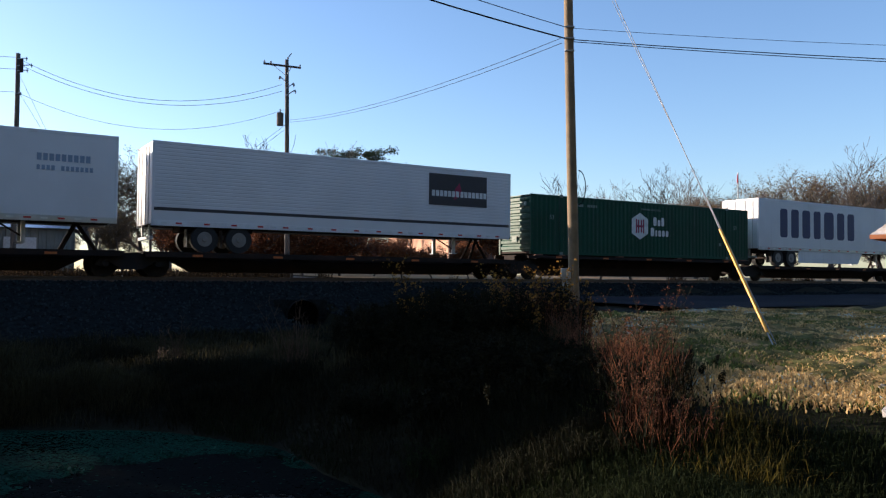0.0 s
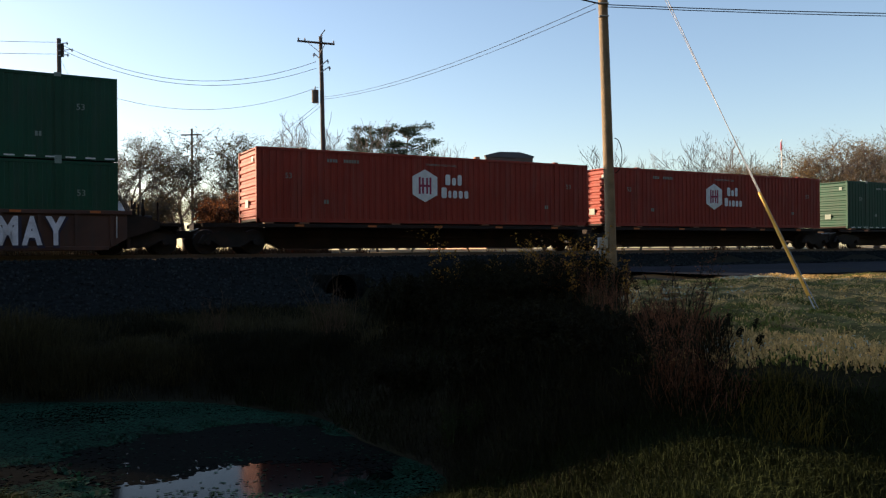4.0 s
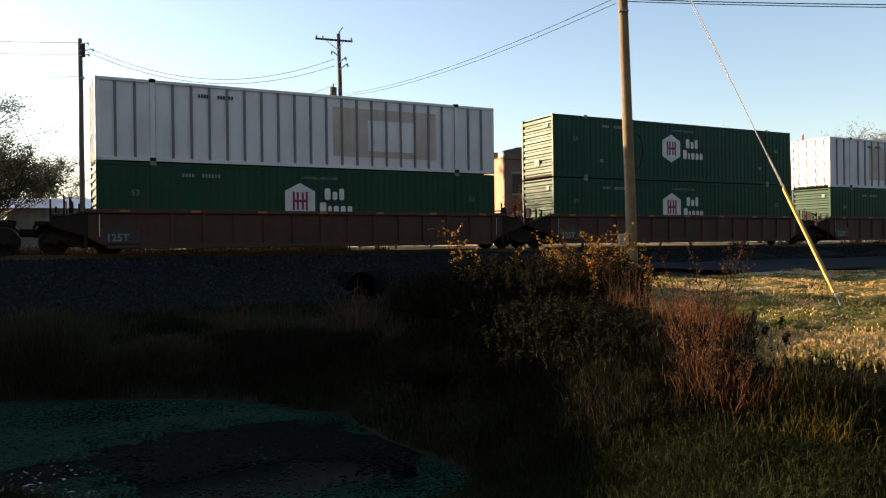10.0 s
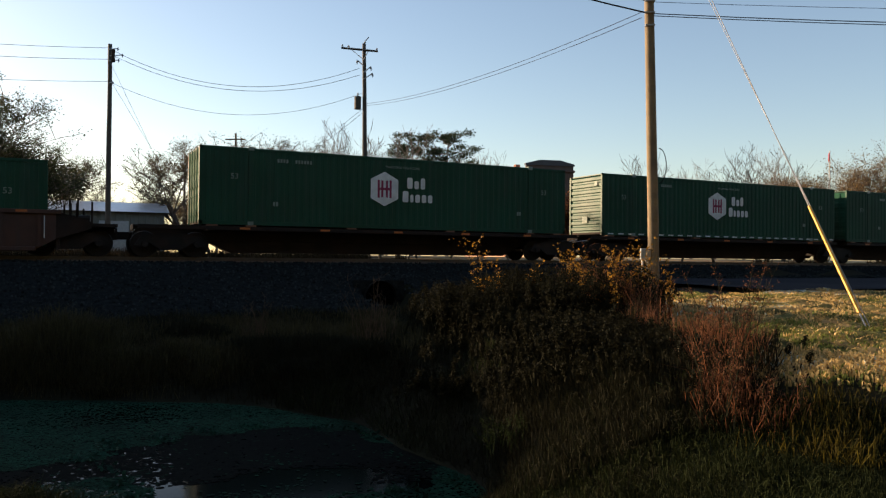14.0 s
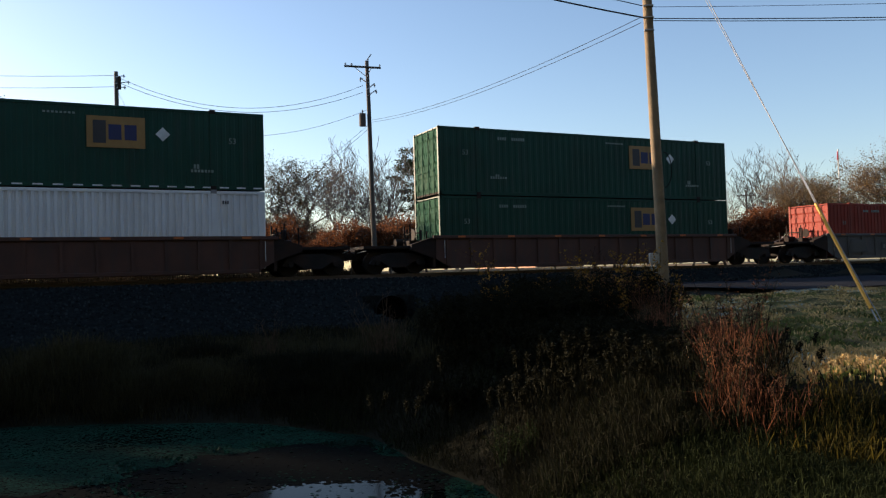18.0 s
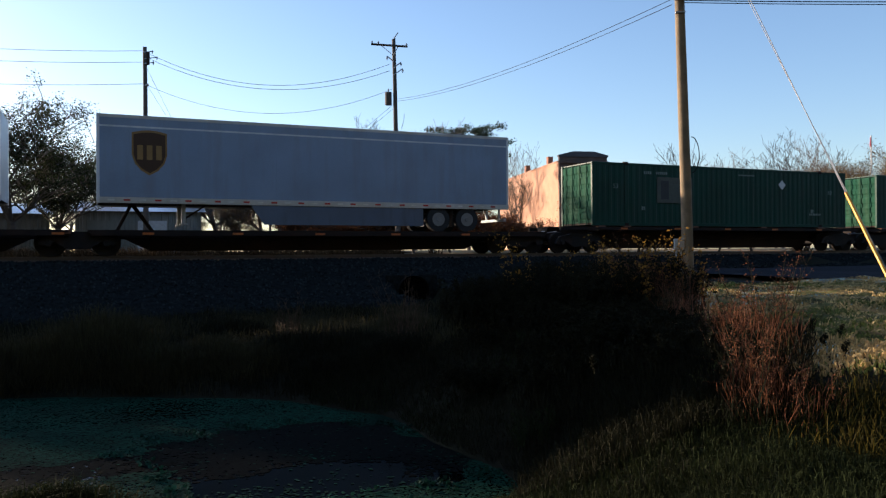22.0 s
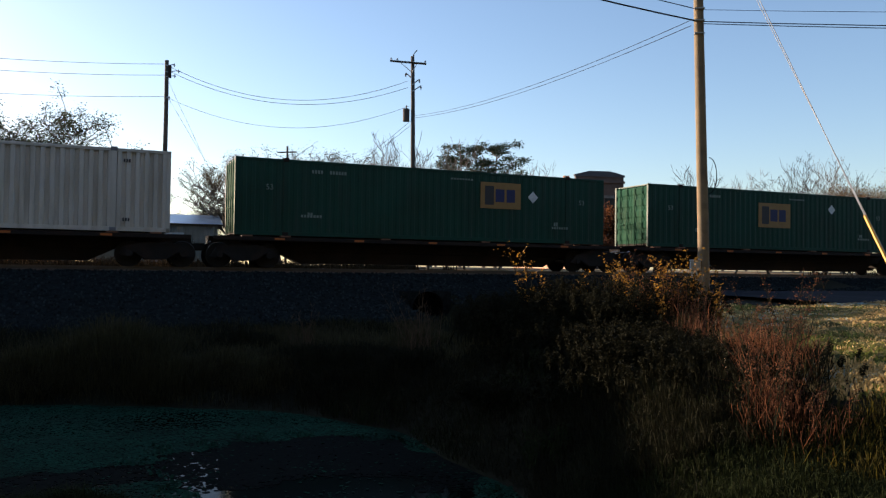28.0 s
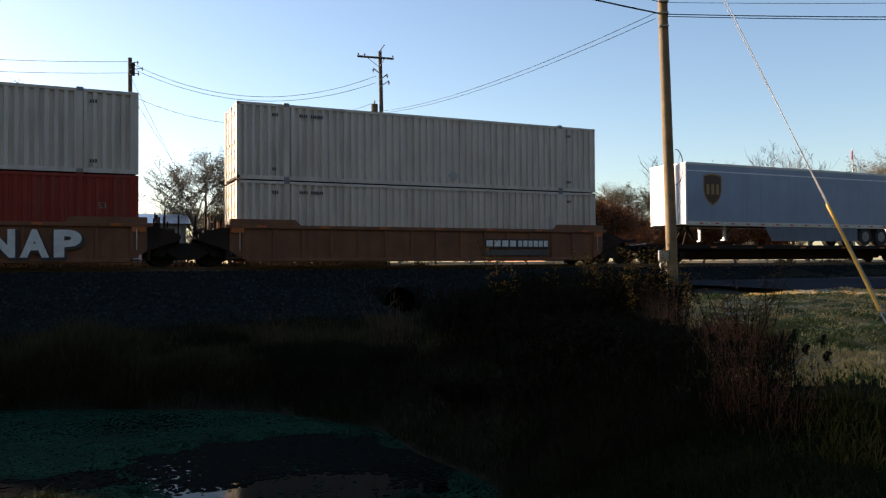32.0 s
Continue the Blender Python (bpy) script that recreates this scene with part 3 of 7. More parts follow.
def wheel(parent, x, y, z, r=0.5, w=0.28):
    t = part("tyre", tube((x, y - w / 2, z), (x, y + w / 2, z), r, seg=20), M_RUBBER, parent)
    part("rim", tube((x, y - w / 2 - 0.01, z), (x, y - w / 2 + 0.05, z), r * 0.56, r * 0.5, seg=16), M_RIM, t, "polished wheel rim")
    part("hub_cap", tube((x, y - w / 2 - 0.05, z), (x, y - w / 2, z), r * 0.17, r * 0.22, seg=10), M_RIM, t)
    return t


def trailer(name, label, paint, length=16.15, tail=-1, style="", skirt=None):
    """A road trailer with its wheels at z = 0. tail: the end (sign of x) that has the doors and the wheels."""
    e = thing(name, label, "trailer", "road trailers on the train")
    L, z0, z1 = length / 2, 1.0, 4.02
    if style == "ribbed":
        b = ribbed_sheet(-L + 0.08, L - 0.08, -HALF, z0 + 0.62, z1 - 0.08, 17)
        part("side_panel", b, paint, e, "white side with level ribs")
        part("lower_panel", box(-L + 0.08, L - 0.08, -HALF, -HALF + 0.03, z0 + 0.15, z0 + 0.50), paint, e)
        part("stripe", box(-L + 0.08, L - 0.08, -HALF - 0.004, -HALF + 0.03, z0 + 0.50, z0 + 0.62), M_INK_DARK, e, "dark side stripe")
    else:
        part("side_panel", box(-L + 0.08, L - 0.08, -HALF, -HALF + 0.03, z0 + 0.15, z1 - 0.08), paint, e)
        for i in range(1, 13):
            x = -L + length * i / 13
            part("seam", box(x - 0.012, x + 0.012, -HALF - 0.004, -HALF, z0 + 0.16, z1 - 0.1), paint, e)
    part("side_panel", box(-L + 0.08, L - 0.08, HALF - 0.03, HALF, z0 + 0.15, z1 - 0.08), paint, e)
    part("roof", box(-L + 0.04, L - 0.04, -HALF + 0.02, HALF - 0.02, z1 - 0.04, z1), M_ALU, e)
    part("floor", box(-L + 0.04, L - 0.04, -HALF + 0.03, HALF - 0.03, z0, z0 + 0.14), M_SPINE, e)
    for sy in (-1, 1):
        y = sorted((sy * (HALF + 0.006), sy * (HALF - 0.05)))
        part("bottom_rail", box(-L, L, *y, z0 - 0.06, z0 + 0.15, 0.01), M_ALU if style != "ribbed" else M_WHITE, e)
        part("top_rail", box(-L, L, *y, z1 - 0.10, z1 + 0.02, 0.01), M_ALU if style in ("shield",) else M_WHITE, e)
        for sx in (-1, 1):
            part("corner_post", box(*sorted((sx * L, sx * (L - 0.1))), *y, z0 - 0.06, z1, 0.01), M_WHITE, e)
    n = 30 if length > 10 else 15
    for i in range(n):
        x = -L + 0.35 + i * (length - 0.7) / n
        part("reflector", box(x, x + 0.22, -HALF - 0.012, -HALF - 0.005, z0 + 0.02, z0 + 0.08), M_REFLRED if i % 2 else M_INK_WHITE, e, "red and white reflector strip")
    # nose and doors
    part("nose_wall", box(*sorted((-tail * (L - 0.05), -tail * (L - 0.02))), -HALF + 0.05, HALF - 0.05, z0, z1 - 0.05), paint, e)
    for k in (-1, 1):
        y0, y1 = sorted((0.012 * k, (HALF - 0.08) * k))
        d = part("door", box(*sorted((tail * (L - 0.05), tail * (L - 0.01))), y0, y1, z0 + 0.02, z1 - 0.08, 0.006), M_WHITE, e, "white rear door")
        for ry in (0.35, 0.9):
            part("lock_rod", tube((tail * (L + 0.02), ry * k, z0), (tail * (L + 0.02), ry * k, z1 - 0.1), 0.018, seg=6), M_GALV, d)
    part("bumper", box(*sorted((tail * (L - 0.02), tail * (L - 0.12))), -1.1, 1.1, 0.45, 0.57, 0.01), M_GALV, e)
    for y in (-0.6, 0.6):
        part("bumper_leg", box(*sorted((tail * (L - 0.06), tail * (L - 0.12))), y - 0.05, y + 0.05, 0.5, z0), M_GALV, e)
    # bogie
    cx = tail * (L - (2.6 if length > 10 else 1.4))
    axles = (-0.65, 0.65) if length > 10 else (0.0,)
    part("slider_rail", box(cx - 1.4, cx + 1.4, -0.55, 0.55, z0 - 0.22, z0), M_SPINE, e)
    for a in axles:
        part("axle", tube((cx + a, -1.0, 0.5), (cx + a, 1.0, 0.5), 0.07), M_SPINE, e)
        wheel(e, cx + a, -1.10, 0.5)
        wheel(e, cx + a, 1.10, 0.5)
        part("mudflap", box(cx + a - 0.66, cx + a - 0.64, -1.25, -0.85, 0.2, 0.85), M_RUBBER, e)
    # landing legs near the nose
    lx = -tail * (L - 2.9) if length > 10 else -tail * (L - 1.6)
    for y in (-0.85, 0.85):
        leg = part("landing_leg", box(lx - 0.07, lx + 0.07, y - 0.07, y + 0.07, 0.25, z0), M_GALV, e)
        part("foot", box(lx - 0.13, lx + 0.13, y - 0.13, y + 0.13, 0.22, 0.26), M_GALV, leg)
    part("leg_brace", tube((lx, -0.85, 0.4), (lx + 0.9 * tail, -0.5, z0), 0.03, seg=6), M_SPINE, e)
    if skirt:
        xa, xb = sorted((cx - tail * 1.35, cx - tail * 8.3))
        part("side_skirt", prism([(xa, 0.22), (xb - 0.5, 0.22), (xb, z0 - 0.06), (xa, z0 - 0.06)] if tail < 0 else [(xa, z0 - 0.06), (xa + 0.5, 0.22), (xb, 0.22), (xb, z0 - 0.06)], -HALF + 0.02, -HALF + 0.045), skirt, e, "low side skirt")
    return e


def ribbed_sheet(x0, x1, y, z0, z1, n):
    b = bmesh.new()
    h = (z1 - z0) / n
    zs, ys = [], []
    for i in range(n):
        a = z0 + i * h
        zs += [a, a + h * 0.75, a + h * 0.82, a + h * 0.93]
        ys += [0, 0, 1, 1]
    zs.append(z1), ys.append(0)
    c = [[b.verts.new((x, y + 0.014 * k, z)) for z, k in zip(zs, ys)] for x in (x0, x1)]
    for i in range(len(zs) - 1):
        b.faces.new((c[0][i], c[1][i], c[1][i + 1], c[0][i + 1]))
    return b


def shield(e, x, z, s=1.0):
    y = -HALF - 0.008
    def poly(k):
        pts = [(-0.62, 0.72), (-0.3, 0.80), (0, 0.82), (0.3, 0.80), (0.62, 0.72), (0.62, -0.1), (0.52, -0.42), (0.3, -0.68), (0, -0.86), (-0.3, -0.68), (-0.52, -0.42), (-0.62, -0.1)]
        return [(x + a * s * k, z + c * s * k) for a, c in pts]
    p = part("shield_logo", prism(poly(1.0), y - 0.004, y + 0.004), M_GOLD, e, "brown shield logo with a gold rim")
    part("shield_field", prism(poly(0.9), y - 0.009, y - 0.003), M_BROWN, p)
    for dx in (-0.33, 0.0, 0.33):
        part("logo_bar", box(x + (dx - 0.10) * s, x + (dx + 0.10) * s, y - 0.013, y - 0.008, z - 0.28 * s, z + 0.26 * s), M_GOLD, p)


# ---- the train: cars ----
def truck(e, x):
    """Two axles in cast side frames."""
    t = part("truck_bolster", box(x - 0.22, x + 0.22, -1.1, 1.1, 0.45, 0.78, 0.03), M_STEEL, e)
    for sy in (-1, 1):
        fr = [(-1.25, 0.42), (-1.05, 0.72), (-0.45, 0.86), (0.45, 0.86), (1.05, 0.72), (1.25, 0.42), (1.02, 0.36), (0.75, 0.52), (0.35, 0.26), (-0.35, 0.26), (-0.75, 0.52), (-1.02, 0.36)]
        part("side_frame", prism([(x + a, c) for a, c in fr], *sorted((sy * 1.02, sy * 1.16))), M_STEEL, t)
        for ax in (-0.9, 0.9):
            w = part("wheel", tube((x + ax, sy * 0.70, 0.46), (x + ax, sy * 0.84, 0.46), 0.49, 0.46, seg=20), M_STEEL, t)
            part("bearing_cap", tube((x + ax, sy * 1.0, 0.46), (x + ax, sy * 1.22, 0.46), 0.13, 0.11, seg=10), M_STEEL, w)
        for k in (-0.14, 0.0, 0.14):
            part("spring", tube((x + k, sy * 1.09, 0.28), (x + k, sy * 1.09, 0.62), 0.055, seg=6), M_STEEL, t)
    for ax in (-0.9, 0.9):
        part("axle", tube((x + ax, -0.8, 0.46), (x + ax, 0.8, 0.46), 0.08), M_STEEL, t)
    return t


def coupler(e, x, sx):
    part("coupler", box(*sorted((x, x + sx * 0.9)), -0.13, 0.13, 0.62, 0.90, 0.02), M_STEEL, e)
    part("uncoupling_lever", tube((x + sx * 0.2, -1.2, 0.95), (x + sx * 0.3, 0.2, 0.85), 0.018, seg=5), M_GALV, e)


def well_car(rear, front, paint, joint_rear, joint_front, graffiti=None, number_plate=None):
    """A well unit that holds a box 53 feet long; rear and front: distance from its middle to the joints.
    joint: True where the next unit shares the truck, which then hangs on the unit ahead of it."""
    label = {M_WELL.name: "rust-brown steel container well car", M_WELL2.name: "orange-brown steel container well car", M_GREYWELL.name: "grimy grey steel container well car"}[paint.name]
    if graffiti:
        label += " with painted graffiti"
    e = thing("well_car", label, "rail car", "cars of the train")
    W, zb, zt, L = 1.48, 0.22, 1.50, 8.35
    for sy in (-1, 1):
        y = lambda a, c: sorted((sy * a, sy * c))
        slope = [(-L, zt), (L, zt), (L, zb + 0.35), (L - 0.6, zb), (-L + 0.6, zb), (-L, zb + 0.35)]
        part("side_wall", prism(slope, *y(W - 0.07, W - 0.045)), paint, e)
        part("top_chord", box(-L - 0.15, L + 0.15, *y(W - 0.12, W + 0.03), zt - 0.09, zt + 0.05, 0.015), paint, e)
        part("bottom_chord", box(-L + 0.6, L - 0.6, *y(W - 0.2, W + 0.0), zb - 0.05, zb + 0.09, 0.015), paint, e)
        for i in range(15):
            x = -L + 0.5 + i * (2 * L - 1.0) / 14
            part("rib", box(x - 0.05, x + 0.05, *y(W - 0.045, W + 0.012), zb + 0.09, zt - 0.09), paint, e)
        for i in range(7):
            x = -L + 1.0 + i * (2 * L - 2.2) / 6
            part("reflector", box(x, x + 0.34, *y(W + 0.031, W + 0.036), zt - 0.05, zt + 0.03), M_ORANGE, e, "orange reflector")
        for sx in (-1, 1):
            if paint is M_WELL2:
                part("end_riser", prism([(sx * L, zt + 0.05), (sx * 5.7, zt + 0.05), (sx * 5.9, zt + 0.26), (sx * L, zt + 0.26)][::-sx], *y(W - 0.10, W + 0.02)), paint, e, "raised end of the side wall")
                part("reflector", box(*sorted((sx * (L - 0.5), sx * (L - 0.05))), *y(W + 0.021, W + 0.027), zt - 0.25, zt - 0.05), M_ORANGE, e, "orange reflector")
            part("end_gusset", prism([(sx * L, zt + 0.02), (sx * (L + 1.1), 1.18), (sx * (L + 1.1), 0.95), (sx * L, zb + 0.35)][::sx], *y(W - 0.30, W - 0.06)), M_SPINE, e)
            part("grab_iron", tube((sx * (L - 0.35), sy * (W + 0.06), 0.6), (sx * (L - 0.35), sy * (W + 0.06), 1.35), 0.016, seg=5), M_GALV, e)
    for i in range(6):
        x = -6.5 + i * 2.6
        part("cross_bearer", box(x - 0.15, x + 0.15, -W + 0.1, W - 0.1, zb, zb + 0.10), M_SPINE, e)
    part("well_floor", box(-L + 0.2, L - 0.2, -W + 0.35, W - 0.35, zb + 0.02, zb + 0.06), M_SPINE, e)
    for sx, d in ((-1, rear), (1, front)):
        part("end_deck", box(*sorted((sx * L, sx * (d - 0.25))), -1.2, 1.2, 1.02, 1.14, 0.01), M_SPINE, e)
        part("end_bulkhead", box(*sorted((sx * L, sx * (L + 0.12))), -W + 0.1, W - 0.1, zb, zt - 0.1, 0.01), M_SPINE, e)
        part("draft_sill", box(*sorted((sx * (L + 0.1), sx * (d - 0.2))), -0.3, 0.3, 0.60, 1.02, 0.02), M_SPINE, e)
        for yy in (-0.9, 0.0, 0.85):
            part("brake_stand", tube((sx * (L + 0.45), yy, 1.14), (sx * (L + 0.45), yy, 1.95 + 0.15 * yy), 0.04, seg=6), M_SPINE, e)
        part("brake_rail", tube((sx * (L + 0.45), -0.9, 1.7), (sx * (L + 0.45), 0.85, 1.7), 0.03, seg=6), M_SPINE, e)
        part("brake_wheel", tube((sx * (L + 0.62), -0.55, 1.62), (sx * (L + 0.66), -0.55, 1.62), 0.24, seg=14), M_SPINE, e)
        for k in range(5):
            xx, yy = L + 0.25 + 0.22 * k, (-1.05, 0.5, -0.3, 0.95, -0.75)[k]
            part("hand_rail", tube((sx * xx, yy, 1.14), (sx * xx, yy, 1.75 + 0.16 * (k % 3)), 0.035, seg=5), M_SPINE, e)
        part("brake_cylinder", tube((sx * (L + 0.5), 0.35, 1.32), (sx * (L + 1.1), 0.35, 1.32), 0.16, seg=10), M_SPINE, e)
        part("valve_body", box(*sorted((sx * (L + 0.3), sx * (L + 0.8))), -0.5, 0.1, 1.14, 1.38, 0.03), M_SPINE, e)
    if joint_rear:
        truck(e, -rear)
    else:
        truck(e, -rear + 1.75)
        coupler(e, -rear + 0.55, -1)
    if not joint_front:
        truck(e, front - 1.75)
        coupler(e, front - 0.55, 1)
    y = -W - 0.02
    if graffiti == "words":
        for text, size, x, w, front, back in (("NHD", 1.45, -8.0, 4.3, M_SPRAY_G, M_SPRAY_DARK), ("DOSE:", 1.25, -3.15, 2.95, M_SPRAY_W, M_SPRAY_P), ("GLOK:", 1.25, -0.1, 2.95, M_SPRAY_W, M_SPRAY_P), ("TOMAY", 1.25, 2.95, 3.55, M_SPRAY_W, M_SPRAY_P)):
            sprayed(text, size, e, x, y, zb + 0.19, w, front, back)
    elif graffiti == "letters":
        sprayed("NAP", 1.2, e, 3.4, y, zb + 0.19, 3.0, M_INK_WHITE, M_INK_DARK)
    elif graffiti == "shapes":
        rnd = random.Random(5)
        for i in range(34):
            x, z, t = -7.0 + i * 0.30 + rnd.uniform(-0.2, 0.2), rnd.uniform(0.55, 1.05), rnd.uniform(0, math.pi)
            ln, wd = rnd.uniform(0.3, 0.6), rnd.uniform(0.08, 0.16)
            pts = []
            for k in range(10):
                c = 2 * math.pi * k / 10
                u, v = ln * math.cos(c), wd * math.sin(c) + 0.12 * math.cos(c) ** 2
                pts.append((x + u * math.cos(t) - v * math.sin(t), min(1.38, max(0.34, z + u * math.sin(t) * 0.7 + v * math.cos(t)))))
            part("graffiti_shape", prism(pts, y - 0.005 - 0.0006 * i, y + 0.004), rnd.choice((M_GREYWELL, M_GREYWELL, M_INK_DARK, M_SPRAY_P, M_SPRAY_GREY, M_SPRAY_GREY)), e, "sprayed petal of a graffiti flower")
        bars((0.24, 0.24, 0.24), 0.24, 0.07, "car_mark", M_SPRAY_GREY, e, 3.9, y - 0.008, 0.80)
        bars((0.18,) * 5, 0.24, 0.06, "car_mark", M_SPRAY_GREY, e, 5.0, y - 0.008, 0.80)
    elif graffiti == "blocks":
        part("number_plate_panel", box(-4.0, -1.6, y - 0.006, y + 0.004, 0.62, 1.05), M_INK_DARK, e, "dark panel of the car number")
        bars((0.15, 0.15, 0.15), 0.22, 0.08, "car_mark", M_SPRAY_GREY, e, -3.9, y - 0.008, 0.70)
        bars((0.13,) * 5, 0.22, 0.08, "car_mark", M_SPRAY_GREY, e, -2.95, y - 0.008, 0.70)
        part("graffiti_shape", prism([(-6.8, 0.45), (-5.2, 0.5), (-5.4, 1.2), (-6.6, 1.25)], y - 0.006, y + 0.004), M_INK_DARK, e, "sprayed graffiti shape")
        part("graffiti_shape", prism([(1.1, 0.55), (2.4, 0.5), (2.4, 0.8), (3.1, 1.25), (3.8, 0.8), (4.3, 1.3), (3.4, 1.32), (2.2, 1.0), (1.3, 1.1)], y - 0.006, y + 0.004), M_SPINE, e, "sprayed graffiti shape")
        sprayed("KD", 0.7, e, 4.7, y, 0.55, 1.2, M_SPRAY_GREY, M_SPINE)
        for k in (-0.6, 0.5, 3.0):
            part("graffiti_shape", prism([(k, 0.5), (k + 0.5, 0.45), (k + 0.55, 0.75), (k + 0.1, 0.9)], y - 0.008, y + 0.004), M_NAVY, e, "sprayed graffiti shape")
    elif graffiti == "tag":
        for k, w in ((-6.0, 1.3), (-4.2, 1.0), (-2.6, 2.0), (0.4, 2.6), (3.6, 1.8)):
            part("graffiti_shape", prism([(k, 0.5), (k + w * 0.5, 0.42), (k + w, 0.6), (k + w * 0.9, 1.2), (k + w * 0.4, 1.3), (k + 0.1, 1.1)], y - 0.006, y + 0.004), M_SPRAY_GREY if w > 1.5 else M_INK_DARK, e, "sprayed graffiti shape")
    if number_plate == "plates":
        lettering("125T", 0.36, "load_marking", M_MARK, e, -7.8, y - 0.01, 0.44, 1.0, 0.01)
        part("notice_plate", box(-7.95, -6.7, y - 0.006, y + 0.004, 0.36, 0.86), M_INK_DARK, e, "black marking plate")
    elif number_plate == "bars":
        part("notice_plate", box(2.2, 5.4, y - 0.006, y + 0.004, 0.72, 1.10), M_INK_DARK, e, "black panel of the car number")
        bars((0.3, 0.3, 0.3, 0.3), 0.26, 0.08, "car_mark", M_INK_WHITE, e, 2.3, y - 0.01, 0.78)
        bars((0.2,) * 6, 0.26, 0.06, "car_mark", M_INK_WHITE, e, 3.85, y - 0.01, 0.78)
        part("notice_plate", box(2.2, 5.4, y - 0.006, y + 0.004, 0.40, 0.66), M_GREYWELL, e, "grey primer patch")
    return e


def spine_car(rear, front, joint_rear, joint_front, for_trailer=False, hitch=None):
    """A spine unit: one deep middle sill with arms that carry a box or a trailer."""
    e = thing("spine_car", "dark steel spine car that carries road trailers" if for_trailer else "dark steel spine car that carries one container", "rail car", "cars of the train")
    top = 0.92 if for_trailer else 1.22
    part("centre_sill", box(-rear + 0.3, front - 0.3, -0.42, 0.42, 0.62, top - 0.06, 0.02), M_SPINE, e)
    part("sill_flange", box(-rear + 0.3, front - 0.3, -0.55, 0.55, top - 0.09, top - 0.05), M_SPINE, e)
    ba, bb = (1.5 if joint_rear else 2.9), (1.5 if joint_front else 2.9)
    part("belly", prism([(-rear + ba, 0.64), (-rear + ba + 0.9, 0.18), (front - bb - 0.9, 0.18), (front - bb, 0.64)], -0.38, 0.38), M_SPINE, e, "deepened middle of the sill")
    for x in (-7.6, -6.18, -2.2, 2.2, 6.18, 7.6):
        if -rear + 0.4 < x < front - 0.4:
            part("cross_arm", box(x - 0.16, x + 0.16, -1.28, 1.28, top - 0.24, top - 0.005, 0.015), M_SPINE, e)
            part("arm_pad", box(x - 0.2, x + 0.2, -1.36, -1.12, top - 0.14, top - 0.002, 0.01), M_WELL2, e, "rusty orange arm end")
    if for_trailer:
        part("deck", box(-rear + 0.3, front - 0.3, -1.38, -0.75, top - 0.10, top - 0.003), M_SPINE, e, "runway for the wheels")
        part("deck", box(-rear + 0.3, front - 0.3, 0.75, 1.38, top - 0.10, top - 0.003), M_SPINE, e, "runway for the wheels")
    for sy in (-1, 1):
        part("side_sill", box(-rear + 0.4, front - 0.4, *sorted((sy * 1.40, sy * 1.30)), top - 0.20, top - 0.06), M_SPINE, e)
        for k in range(5):
            x = -6.6 + k * 3.1
            part("reflector", box(x, x + 0.38, *sorted((sy * 1.405, sy * 1.398)), top - 0.17, top - 0.09), M_ORANGE, e, "orange reflector")
    if hitch:
        part("hitch_strut", tube((hitch - 0.5, -0.35, top), (hitch, -0.2, top + 1.0), 0.06, seg=6), M_SPINE, e)
        part("hitch_strut", tube((hitch - 0.5, 0.35, top), (hitch, 0.2, top + 1.0), 0.06, seg=6), M_SPINE, e)
        part("hitch_strut", tube((hitch + 0.7, 0, top), (hitch, 0, top + 1.0), 0.07, seg=6), M_SPINE, e)
        part("hitch_plate", box(hitch - 0.35, hitch + 0.35, -0.45, 0.45, top + 0.96, top + 1.06, 0.02), M_SPINE, e)
    if joint_rear:
        truck(e, -rear)
    else:
        truck(e, -rear + 1.55)
        coupler(e, -rear + 0.5, -1)
    if not joint_front:
        truck(e, front - 1.55)
        coupler(e, front - 0.5, 1)
    return e


# the loads in order from the head: distance of the front end behind the mark, what it is, how it rides
CONSIST = [
    (-56.64, "navy_name", "spine"), (-39.51, "green", "spine"), (-22.12, "reefer", "spine"), (-4.83, "parcel", "spine"),
    (13.49, "green_dash", "spine"), (32.19, "green_dash", "spine"), (50.98, "red_hex", "spine"), (68.49, "red_hex", "spine"),
    (89.55, "green+green_dash", "well"), (113.01, "green+green", "well"), (132.51, "green+green", "well"), (152.07, "green+green", "well"),
    (175.48, "green+ghost_mid", "well"), (195.02, "green+green", "well"), (214.36, "green+ghost", "well"),
    (234.81, "green", "spine"), (252.05, "green_door", "spine"), (269.33, "green_door", "spine"), (286.51, "green_dash", "spine"), (304.75, "green_door", "spine"),
    (325.83, "green_low", "well"), (345.23, "green_low_door", "well"), (364.73, "red_hex_low", "well"),
    (388.30, "ochre+ochre", "well"), (411.76, "ribs+ochre_dash", "well"), (435.23, "ribs+ochre_mid_dash", "well"),
    (456.27, "ochre_mid", "spine"), (474.86, "ochre_left", "spine"), (495.31, "shield", "spine"), (514.35, "shield_short", "spine"),
    (532.92, "plain", "spine"), (553.72, "ochre_mid", "spine"), (572.35, "ochre", "spine"), (590.94, "torn", "spine"),
    (612.10, "ochre_mid", "spine"), (630.68, "ochre", "spine"), (649.07, "plain", "spine"), (666.45, "plain_white", "spine"),
    (683.81, "plain", "spine"), (700.91, "shield", "spine"), (722.38, "plain+plain", "well"), (741.93, "red_hex+plain", "well"),
]
GREEN_G = "green containers of one fleet"
DARK_G = "dark green containers of another fleet"
PROTO = {}


